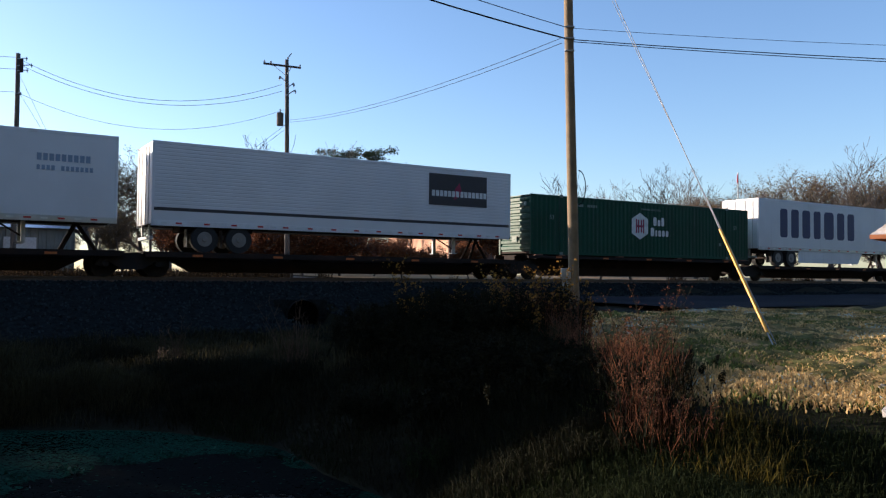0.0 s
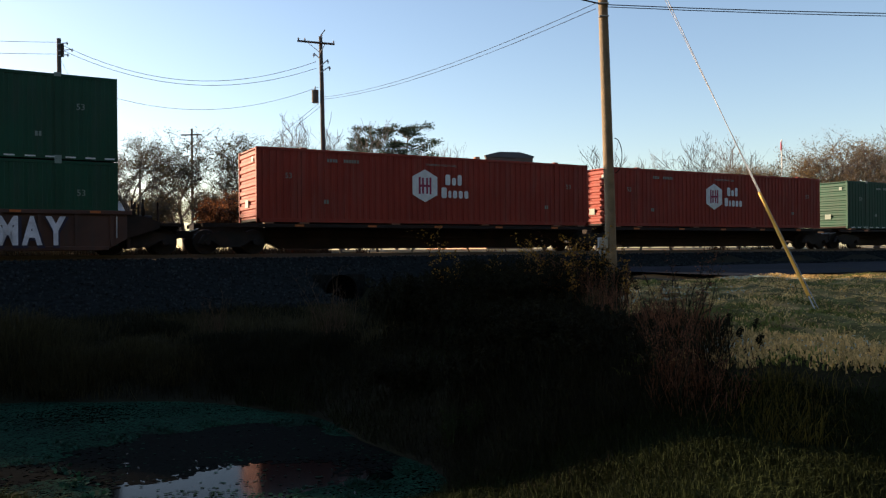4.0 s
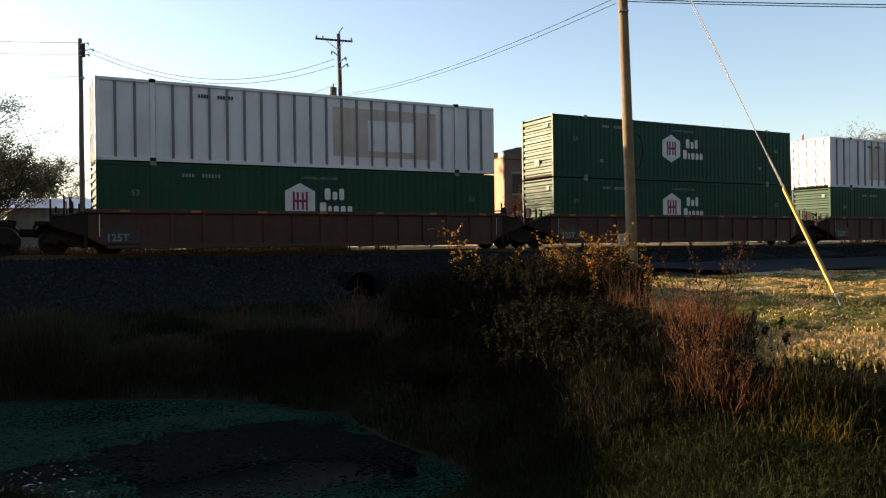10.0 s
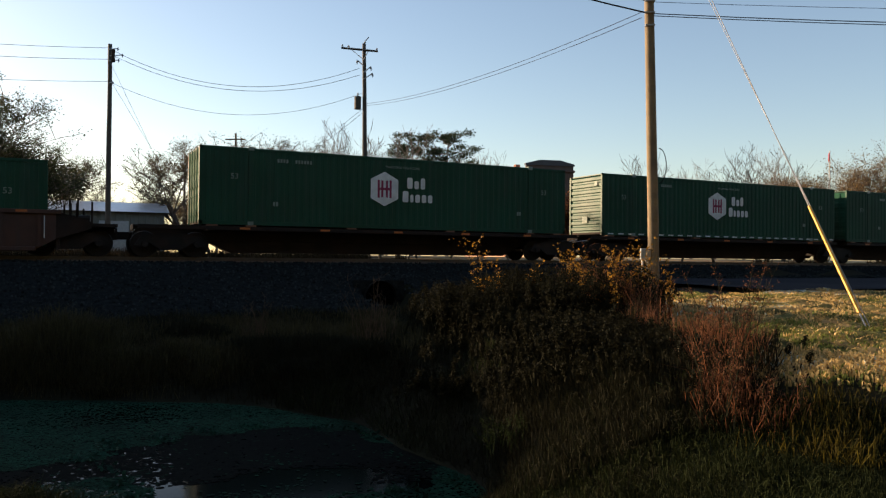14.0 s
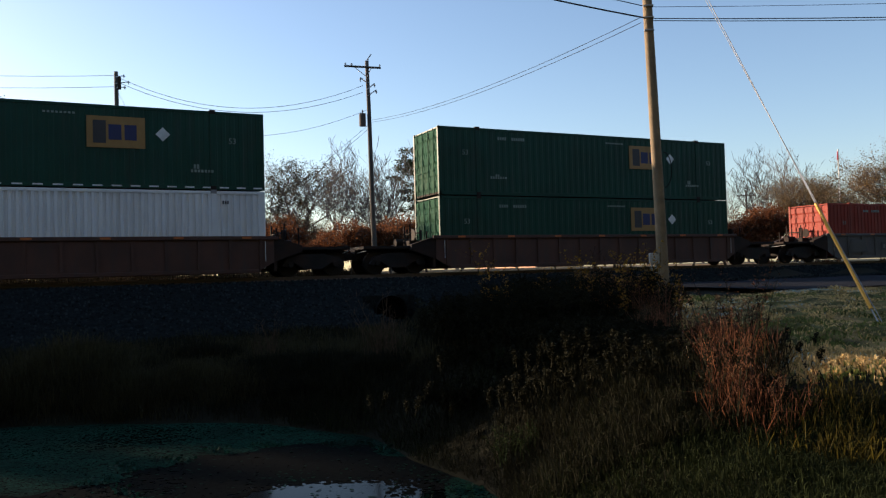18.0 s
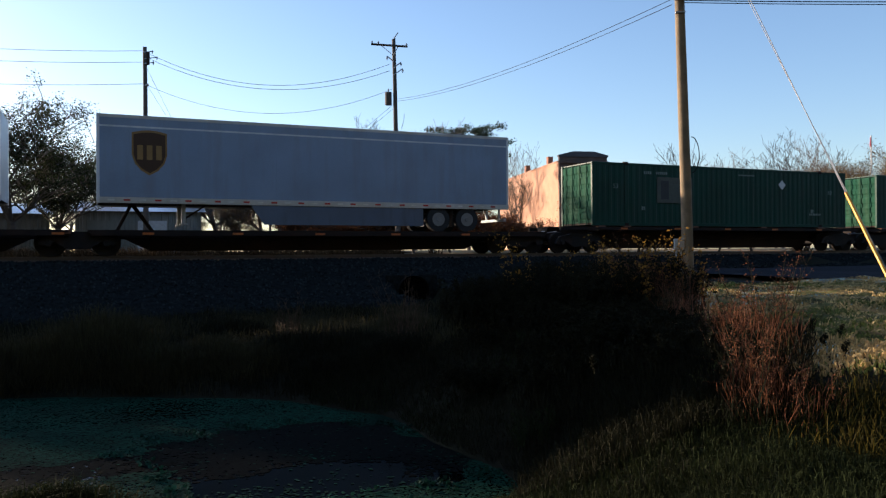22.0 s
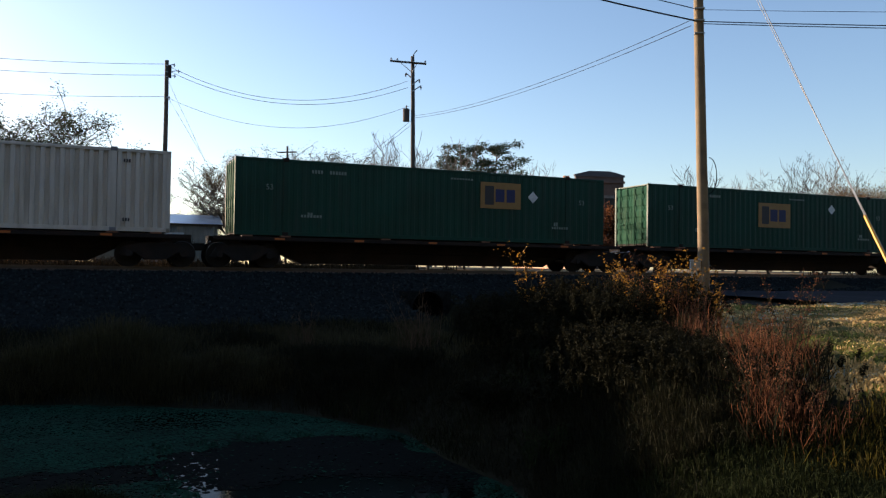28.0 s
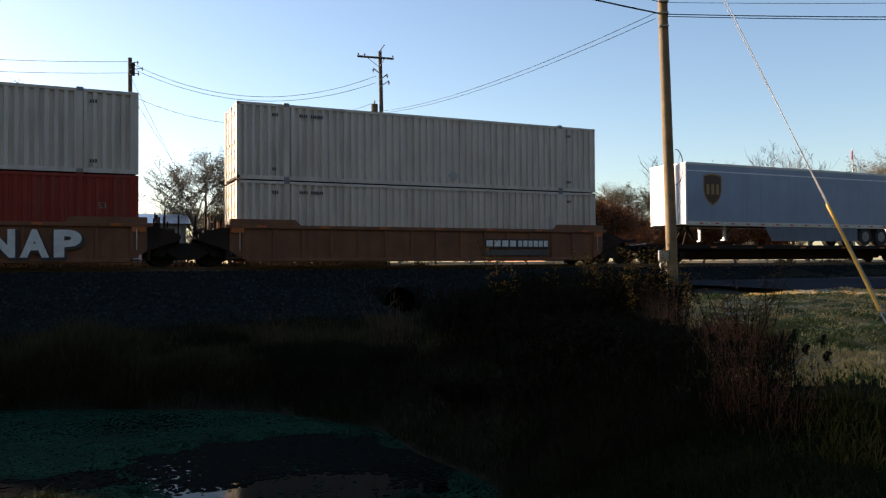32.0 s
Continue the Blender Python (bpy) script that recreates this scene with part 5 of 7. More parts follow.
def build_lawn():
    rng = np.random.default_rng(3)
    on = lambda x, y: (x * nx + y * ny - MID < -16.2)
    x, y = scatter(140000, -42, -9.5, 7.8, 24, rng, on)
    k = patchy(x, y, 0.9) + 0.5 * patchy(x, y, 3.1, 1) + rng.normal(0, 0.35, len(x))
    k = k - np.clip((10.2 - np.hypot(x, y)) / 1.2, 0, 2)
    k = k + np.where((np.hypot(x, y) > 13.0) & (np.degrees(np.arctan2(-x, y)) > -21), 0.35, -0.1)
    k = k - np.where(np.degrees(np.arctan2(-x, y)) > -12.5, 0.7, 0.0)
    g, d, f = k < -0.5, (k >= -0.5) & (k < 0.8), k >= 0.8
    low = np.hypot(x, y) < 9.1 + 0.3 * patchy(x, y, 1.1)
    # below the crest the turf colour carries the shadow band
    blades("bank_turf", x[low], y[low], 0.04, 0.11, 0.012, 1.3, M_GRASS_SLOPE, "lawn slope grass, its green darkened for a shadow", "grass", rng)
    g, d, f = g & ~low, d & ~low, f & ~low
    blades("lawn_grass", x[g], y[g], 0.07, 0.17, 0.026, 1.0, M_GRASS, "short green lawn grass", "grass", rng)
    blades("dry_lawn_grass", x[d], y[d], 0.07, 0.16, 0.026, 1.1, M_GRASS_DRY, "short straw-coloured lawn grass", "grass", rng)
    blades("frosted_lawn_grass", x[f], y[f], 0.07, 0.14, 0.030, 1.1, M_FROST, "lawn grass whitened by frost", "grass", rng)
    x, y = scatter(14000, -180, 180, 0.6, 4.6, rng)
    blades("short_grass", x, y, 0.05, 0.14, 0.008, 1.0, M_GRASS_NEAR, "short grass underfoot, shade in its colour", "grass", rng)
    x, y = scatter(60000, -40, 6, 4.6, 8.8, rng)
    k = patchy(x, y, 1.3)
    blades("bank_grass", x, y, 0.10, 0.26, 0.009, 1.1, M_GRASS_NEAR, "rough grass on the near bank, shade in its colour", "grass", rng)
    x, y = scatter(26000, -17, 3, 8.3, 11.8, rng, lambda x, y: rng.random(len(x)) < np.clip(1.1 - np.abs(np.degrees(np.arctan2(-x, y)) + 7) / 12, 0, 1))
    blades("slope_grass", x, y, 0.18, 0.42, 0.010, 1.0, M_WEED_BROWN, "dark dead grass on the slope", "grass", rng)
    x, y = scatter(30000, -36, -8, 7.8, 8.9, rng, lambda x, y: rng.random(len(x)) < 0.20 * np.exp(-((np.degrees(np.arctan2(-x, y)) + 20.5) / 2.6) ** 2) + 0.02 * (patchy(x, y, 2.6) > 0.4))
    blades("tall_bank_grass", x, y, 0.15, 0.42, 0.008, 1.3, M_GRASS_TALL, "tall arching grass along the bank", "grass", rng)
    # rough grass on the flank between the lawn and the pond
    x, y = scatter(52000, -9, 18, 7.6, 15.5, rng, lambda x, y: (height(x, y) > WATER + 0.02) & (height(x, y) < 0.2))
    k = patchy(x, y, 1.4, 1) + rng.normal(0, 0.3, len(x)) > 0.1
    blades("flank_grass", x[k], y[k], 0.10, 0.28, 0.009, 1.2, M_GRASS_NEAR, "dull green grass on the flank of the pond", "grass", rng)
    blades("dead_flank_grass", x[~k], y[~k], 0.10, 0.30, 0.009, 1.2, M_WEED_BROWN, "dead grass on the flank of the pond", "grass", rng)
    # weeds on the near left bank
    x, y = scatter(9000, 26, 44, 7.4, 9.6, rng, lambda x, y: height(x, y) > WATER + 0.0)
    blades("near_bank_weed", x, y, 0.15, 0.5, 0.010, 1.1, M_GRASS_NEAR, "weeds at the near edge of the pond, shade in their colour", "weed", rng)
    # dead weeds along the far side of the track
    s, q = rng.uniform(-70, 60, 80000), rng.uniform(5.2, 9.0, 80000)
    x, y = ux * s + nx * (MID + q), uy * s + ny * (MID + q)
    k = patchy(x, y, 0.45) + 0.5 * patchy(x, y, 1.7, 1) > np.where(s < 14, -0.95, 0.55)
    blades("trackside_weed", x[k], y[k], 0.45, 0.95, 0.035, 0.8, M_WEED_FAR, "dead brown weeds beyond the track", "weed", rng)
    x, y = scatter(70000, 1, 66, 13.6, 24.5, rng, lambda x, y: (height(x, y) > WATER + 0.02) & (x * nx + y * ny - MID < -6.6))
    k = patchy(x, y, 0.7) + 0.6 * patchy(x, y, 2.3, 1) + rng.normal(0, 0.25, len(x)) > 0.15
    blades("straw_bank_grass", x[k], y[k], 0.2, 0.6, 0.014, 1.0, M_WEED_TAN, "dead straw grass on the far bank", "grass", rng)
    blades("brown_bank_grass", x[~k], y[~k], 0.15, 0.5, 0.014, 1.0, M_WEED_BROWN, "dead brown grass on the far bank", "grass", rng)


build_lawn()


def build_duckweed():
    rng = np.random.default_rng(4)
    x, y = scatter(230000, -2, 62, 7.6, 19.0, rng)
    r, a = np.hypot(x, y), np.degrees(np.arctan2(-x, y))
    wet = height(x, y) < WATER + 0.03
    ragged = 0.42 * patchy(x, y, 1.9) + 0.25 * patchy(x, y, 5.3, 1) + 0.14 * patchy(x, y, 11.0, 2)
    # open water in the middle of the pond, with a side channel; scum on its near edge
    pool = ((a - 18 - 1.1 * (r - 11)) / 10.5) ** 2 + ((r - 11.0) / 2.05) ** 2
    channel = ((a - 33) / 8) ** 2 + ((r - 11.2) / 0.62) ** 2
    thick = np.minimum(pool, channel) + ragged > 1.0
    thin = rng.random(len(x)) < 0.012 + 0.10 * np.clip(patchy(x, y, 3.3, 1) - 0.35, 0, 1) + 0.35 * np.clip(9.7 - r, 0, 1)
    k = wet & (thick | thin) & (patchy(x, y, 1.3, 2) + rng.normal(0, 0.4, len(x)) > -0.8)
    flakes("duckweed", x[k], y[k], np.full(k.sum(), WATER + 0.006) + rng.uniform(0, 0.006, k.sum()), 0.026, M_DUCK, "grey-green floating weed on the pond", "duckweed", rng)
    # dark flakes added to mute reflections in the far half of the pool
    x, y = scatter(70000, -2, 46, 9.6, 14.2, rng)
    r, a = np.hypot(x, y), np.degrees(np.arctan2(-x, y))
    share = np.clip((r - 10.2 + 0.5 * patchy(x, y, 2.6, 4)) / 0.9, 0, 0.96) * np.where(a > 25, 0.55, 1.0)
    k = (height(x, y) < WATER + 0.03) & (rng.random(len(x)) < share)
    flakes("dead_leaf", x[k], y[k], np.full(k.sum(), WATER + 0.004) + rng.uniform(0, 0.001, k.sum()), 0.040, M_POOL_DARK, "dark flakes added over the pond to mute reflections", "dead leaves", rng)
    # thicker floating clumps along the rim of the open water
    x, y = scatter(26000, -2, 50, 8.5, 15, rng)
    r, a = np.hypot(x, y), np.degrees(np.arctan2(-x, y))
    pool = ((a - 18 - 1.1 * (r - 11)) / 10.5) ** 2 + ((r - 11.0) / 2.05) ** 2 + 0.42 * patchy(x, y, 1.9) + 0.25 * patchy(x, y, 5.3, 1)
    k = (height(x, y) < WATER + 0.03) & (pool > 0.92) & (pool < 1.7) & (patchy(x, y, 7.0, 3) > 0.1)
    flakes("pond_weed", x[k], y[k], np.full(k.sum(), WATER + 0.02) + rng.uniform(0, 0.03, k.sum()), 0.03, M_PONDWEED, "raised leafy pond weed round the open water", "pond weed", rng, flat=False)


build_duckweed()


# ---- shrubs and dead stalks ----
def stalk_mesh(rng, stems, spread, tall, twig):
    """Leaning thin stems with side twigs: lists of vertices and faces, and the tips."""
    V, F, tips = [], [], []

    def seg(a, b, r0, r1):
        d = (b - a).normalized()
        s = d.orthogonal().normalized()
        t = d.cross(s)
        i = len(V)
        for p, r in ((a, r0), (b, r1)):
            for k in range(3):
                q = p + (s * math.cos(k * 2.094) + t * math.sin(k * 2.094)) * r
                V.append(tuple(q))
        for k in range(3):
            F.append((i + k, i + (k + 1) % 3, i + 3 + (k + 1) % 3, i + 3 + k))

    for _ in range(stems):
        p = Vector((rng.normal(0, spread), rng.normal(0, spread), -0.05))
        h = tall * rng.uniform(0.5, 1.1)
        d = Vector((rng.normal(0, 0.16), rng.normal(0, 0.16), 1)).normalized()
        n = 5
        for i in range(n):
            q = p + d * (h / n)
            seg(p, q, 0.008 * (1 - i / n) + 0.003, 0.008 * (1 - (i + 1) / n) + 0.002)
            for _ in range(twig if i else 0):
                e = (d * 0.7 + Vector((rng.normal(0, 0.7), rng.normal(0, 0.7), 0.15))).normalized()
                t = q + e * h * rng.uniform(0.08, 0.22)
                seg(q, t, 0.003, 0.0015)
                tips.append(t)
                tips.append((q + t) / 2)
            p = q
            d = (d + Vector((rng.normal(0, 0.12), rng.normal(0, 0.12), 0.02))).normalized()
        tips.append(p)
    return V, F, tips


def shrub(name, label, at, rng, stems, spread, tall, twig, stem_mat, leaf_mat, leaf, per_tip, group):
    e = thing(name, label, "shrub", group)
    e.location = at
    V, F, tips = stalk_mesh(rng, stems, spread, tall, twig)
    tagged(from_lists("stem", V, F, stem_mat, e), kind="stuff")
    if per_tip:
        t = np.array([tuple(p) for p in tips])
        t = np.repeat(t, per_tip, 0) + rng.normal(0, leaf * 1.2, (len(t) * per_tip, 3))
        flakes("foliage", t[:, 0], t[:, 1], t[:, 2], leaf, leaf_mat, "", "", rng, flat=False, parent=e)
    return e


def build_shrubs():
    rng = np.random.default_rng(11)
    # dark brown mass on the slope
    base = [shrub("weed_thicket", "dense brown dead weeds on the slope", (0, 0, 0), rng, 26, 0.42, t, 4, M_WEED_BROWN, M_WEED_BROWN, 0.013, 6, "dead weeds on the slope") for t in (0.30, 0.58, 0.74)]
    first = set()
    for i in range(170):
        if i % 5 < 2:
            # the tall back of the thicket, along the crest
            a, r, k = rng.uniform(-6.8, 5.2), rng.uniform(14.3, 16.0), 1 + i % 2
        else:
            # low growth on the flank before it
            a, r, k = rng.uniform(-13.0, 7.5), rng.uniform(9.2, 14.2), 0
            if (a > 4.5 and r > 12.8) or (a < -5.5 and r > 12.4) or (a < -9.5 and r > 11.0) or r < 9.0 + 0.13 * (a + 13.5):
                continue
        p = ground_at(a, r)
        m = pose(p.x, p.y, p.z, 0, 0, rng.uniform(0, 360))
        if k not in first:
            base[k].matrix_basis = m
            first.add(k)
        else:
            copy_thing(base[k], m)
    # yellow-leaved shrubs on the crest
    for a, r, t, st in ((2.4, 14.9, 1.40, 5), (-1.2, 15.4, 0.95, 4), (-2.4, 15.7, 1.0, 4), (-3.6, 15.6, 1.05, 4), (-4.6, 15.2, 1.2, 5), (-5.6, 15.0, 1.3, 6), (-6.6, 15.2, 1.25, 6), (-7.6, 15.0, 1.2, 5), (-8.2, 14.6, 0.9, 5), (-6.0, 13.8, 0.8, 5)):
        shrub("yellow_shrub", "thin shrub with yellow autumn leaves on the crest", ground_at(a, r), rng, st, 0.22, t, 3, M_WEED_BROWN, M_LEAF_YEL, 0.021, 3, "yellow shrubs on the crest")
    # russet weeds: a band from the crest down to the bank
    spots = []
    for i in range(36):
        k = rng.random()
        spots.append((-4.4 - 10.8 * k + rng.normal(0, 0.8), 15.6 - 6.2 * k + rng.normal(0, 0.45), rng.uniform(0.65, 1.05) - 0.2 * k))
    spots += [(-12.8 - 0.36 * j + rng.normal(0, 0.3), 9.0 - 0.05 * j + rng.normal(0, 0.2), rng.uniform(0.35, 0.62)) for j in range(8)]
    for i, (a, r, t) in enumerate(spots):
        n = 95
        q = np.array(ground_at(a, r))
        rr, tt = 0.34 * rng.random(n) ** 0.7, rng.uniform(0, 2 * np.pi, n)
        x, y = q[0] + rr * np.cos(tt), q[1] + rr * np.sin(tt)
        o = blades("russet_weed", x, y, t * 0.3, t * 1.2, 0.007, 1.3, M_WEED_RED if i % 3 or i > 35 else M_WEED_TAN, "russet dead weeds with arching strands", "weed", rng, z0=height(x, y) - 0.03)
        o["group"] = "russet weeds on the slope"
        if i % 2:
            shrub("dry_stalk", "thin dry stalks with small russet leaves", ground_at(a, r), rng, 5, 0.22, t * 1.25, 3, M_WEED_BROWN, M_WEED_RED, 0.009, 3, "dry stalks on the slope")
    # bare pale stalks by the track
    for a, r, t in ((11.0, 17, 1.6), (11.6, 17.2, 1.3), (10.4, 16.8, 1.1), (19, 19, 1.2), (20, 19.5, 0.9)):
        shrub("bare_stalk", "bare pale stalks standing by the track", ground_at(a, r), rng, 11, 0.12, t, 3, M_STALK, M_STALK, 0.02, 0, "bare stalks")
    # green tussocks on the near slope
    for a, r in ((2.0, 10.2), (0.8, 10.0)):
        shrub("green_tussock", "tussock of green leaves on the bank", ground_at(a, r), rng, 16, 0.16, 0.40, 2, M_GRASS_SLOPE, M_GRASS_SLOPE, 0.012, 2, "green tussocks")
    # arching tufts of dead grass
    dome, low = "domed tuft of olive-brown dead grass", "low tuft of brown dead grass"
    for a, r, rad, h, m, lab in ((32.0, 18.6, 1.35, 1.35, M_WEED_TAN, dome), (28.5, 17.4, 0.9, 0.8, M_WEED_TAN, dome), (37.0, 18.6, 1.1, 0.9, M_WEED_TAN, dome), (25.0, 17.8, 1.0, 0.7, M_WEED_TAN, dome), (22.0, 17.0, 0.9, 0.6, M_WEED_TAN, low),
                                 (19.0, 17.5, 1.2, 0.7, M_WEED_BROWN, low), (15.5, 17.0, 1.1, 0.8, M_WEED_BROWN, low), (11.5, 18.5, 1.1, 0.8, M_WEED_TAN, low), (23.5, 20.5, 1.0, 0.6, M_WEED_BROWN, low), (12.5, 15.8, 0.9, 0.7, M_WEED_BROWN, low), (17.0, 15.9, 0.8, 0.5, M_WEED_BROWN, low), (35.0, 8.8, 0.5, 0.4, M_GRASS_NEAR, "near-bank weeds with shade in their colour")):
        n = 2600
        q = np.array(ground_at(a, r))
        rr, tt = rad * np.sqrt(rng.random(n)), rng.uniform(0, 2 * np.pi, n)
        x, y = q[0] + rr * np.cos(tt), q[1] + rr * np.sin(tt)
        z = height(x, y) + h * 0.55 * (1 - (rr / rad) ** 2)
        o = blades("dead_grass_tuft", x, y, h * 0.4, h * 0.8, 0.012, 1.1, m, lab, "grass tuft", rng, z0=z - 0.1)
        o["group"] = "dead grass tufts"
    # fallen dead branch
    e = thing("fallen_branch", "bleached fallen branch lying on the slope", "branch")
    p = ground_at(-11.4, 9.6, 0.12)
    e.location = p
    part("limb", tube((-0.12, 0, -0.08), (0.42, 0.1, 0.10), 0.014, 0.007, 6), M_BLEACHED, e)
    part("limb", tube((-0.12, 0, -0.08), (-0.16, 0.0, 0.16), 0.012, 0.005, 6), M_BLEACHED, e)
    part("twig", tube((0.15, 0.05, 0.01), (0.28, 0.1, -0.05), 0.006, 0.003, 5), M_BLEACHED, e)


build_shrubs()


# ---- what closes the place behind the viewer and cuts its skylight ----
def build_backdrop():
    """An unseen dark sheet behind the viewer, uneven, added to hold back skylight."""
    rng = np.random.default_rng(8)
    V, F = [], []
    nx_, nz_ = 60, 12
    for i in range(nx_ + 1):
        s = -130 + 280 * i / nx_
        top = 28 + 3 * math.sin(i * 0.9) + 2 * math.sin(i * 2.3)
        for k in range(nz_ + 1):
            q = -11 - MID + rng.uniform(-0.8, 0.8) - 2.5 * (k / nz_) ** 2
            p = U * s + N * (MID + q)
            V.append((p.x, p.y, -0.3 + top * k / nz_))
    for i in range(nx_):
        for k in range(nz_):
            a = i * (nz_ + 1) + k
            F.append((a, a + 1, a + nz_ + 2, a + nz_ + 1))
    tagged(from_lists("backdrop", V, F, M_SKY_BLOCKER), "unseen dark sheet behind the viewer that cuts skylight", "backdrop", kind="structure")


M_SKY_BLOCKER = mat("skylight_blocker", (0.022, 0.028, 0.014), 0.9, var=0.5, scale=0.6, fine=6, bump=0.8)
build_backdrop()



# ---- poles and wires ----
def span(name, a, b, sag, r, material, label, n=18):
    """A hanging wire from a to b."""
    a, b = Vector(a), Vector(b)
    V, F = [], []
    for i in range(n + 1):
        k = i / n
        p = a.lerp(b, k) - Vector((0, 0, 4 * sag * k * (1 - k)))
        d = (b - a).normalized()
        s = d.cross(Vector((0, 0, 1))).normalized()
        t = s.cross(d)
        for j in range(5):
            q = p + (s * math.cos(j * 1.2566) + t * math.sin(j * 1.2566)) * r
            V.append(tuple(q))
    for i in range(n):
        for j in range(5):
            F.append((i * 5 + j, i * 5 + (j + 1) % 5, i * 5 + 5 + (j + 1) % 5, i * 5 + 5 + j))
    o = from_lists(name, V, F, material)
    tagged(o, label, "wire", "overhead wires")
    return o


def insulator(e, p, up=0.16):
    i = part("insulator", tube(p, p + Vector((0, 0, up)), 0.03, 0.025, 8), M_PORCELAIN, e)
    part("insulator_skirt", tube(p + Vector((0, 0, up * 0.4)), p + Vector((0, 0, up * 0.7)), 0.07, 0.05, 10), M_PORCELAIN, i)
    return p + Vector((0, 0, up))


def pole_body(e, top, foot, r0, r1, material):
    V, F, n, m = [], [], 10, 12
    rng = random.Random(2)
    for i in range(n + 1):
        k = i / n
        p = foot.lerp(top, k) + Vector((rng.uniform(-1, 1), rng.uniform(-1, 1), 0)) * 0.008
        r = r0 + (r1 - r0) * k
        for j in range(m):
            t = j * 2 * math.pi / m
            V.append((p.x + math.cos(t) * r, p.y + math.sin(t) * r, p.z))
    for i in range(n):
        for j in range(m):
            F.append((i * m + j, i * m + (j + 1) % m, (i + 1) * m + (j + 1) % m, (i + 1) * m + j))
    F.append(tuple(range(n * m, n * m + m)))
    o = from_lists("pole", V, F, material, e)
    for p in o.data.polygons:
        p.use_smooth = True
    return o


def el(a, d, e):
    """The point d metres off at a degrees left and e degrees up from the eye."""
    return az(a, d, EYE + d * math.tan(radians(e)))


def near_pole():
    e = thing("utility_pole", "tall weathered wooden utility pole with lit flank", "utility pole", "utility poles")
    foot = ground_at(-9.08, 22, -0.4)
    j = el(-8.59, 22, 17.0)
    top = foot + (j - foot) * (12.4 / (j.z - foot.z))
    pole_body(e, top, foot, 0.155, 0.115, M_POLE)
    for dz in (0.0, 0.32, -0.35):
        part("bracket", box(j.x - 0.13, j.x + 0.13, j.y - 0.17, j.y - 0.05, j.z + dz - 0.02, j.z + dz + 0.02, 0.006), M_GALV, e)
    can = Vector((top.x - 0.38, top.y - 0.1, j.z + 1.25))
    c = part("transformer_can", tube(can, can + Vector((0, 0, 0.85)), 0.24, seg=16), M_GALV, e, "grey transformer can")
    part("bushing", tube(can + Vector((0.05, 0, 0.85)), can + Vector((0.05, 0, 1.05)), 0.04, 0.03), M_PORCELAIN, c)
    # loop of spare cable on the pole
    loop = bmesh.new()
    b = j.lerp(foot, 0.52) + Vector((0.17, -0.05, 0))
    last = None
    for i in range(15):
        t = -math.pi / 2 + i * math.pi / 14
        p = b + Vector((0.20 * math.cos(t), 0, 0.48 * math.sin(t)))
        if last:
            tube(last, p, 0.012, seg=5, bm=loop)
        last = p
    part("cable_loop", loop, M_WIRE, e, "loop of black cable")
    # conduits and a meter box beside the foot
    g = foot + Vector((-0.33, -0.05, 0.35))
    for k in (0.0, 0.11):
        part("conduit", tube((g.x + k, g.y, g.z - 0.2), (g.x + k, g.y, g.z + 1.2), 0.028), M_GALV, e, "grey conduit")
    part("meter_box", box(g.x - 0.07, g.x + 0.20, g.y - 0.10, g.y + 0.05, g.z + 0.95, g.z + 1.25, 0.015), M_GALV, e, "pale meter box")
    return j, top, foot


J1, TOP1, FOOT1 = near_pole()


def guy():
    e = thing("guy_wire", "steel guy wire with a yellow plastic guard", "guy wire")
    a = ground_at(-22.35, 14)
    t = Vector((TOP1.x, TOP1.y, 12.5))
    w = part("strand", tube(a, t, 0.009, seg=6), M_GUY, e)
    part("strand", tube(a + Vector((0.06, 0, 0)), t - Vector((0, 0, 0.3)), 0.007, seg=6), M_GUY, e)
    part("guard", tube(a.lerp(t, 0.022), a.lerp(t, 0.172), 0.028, seg=8), M_GUY_YELLOW, e, "yellow plastic guy guard")
    part("anchor_rod", tube(a - (t - a).normalized() * 0.25, a.lerp(t, 0.03), 0.012, seg=6), M_GALV, e)


guy()


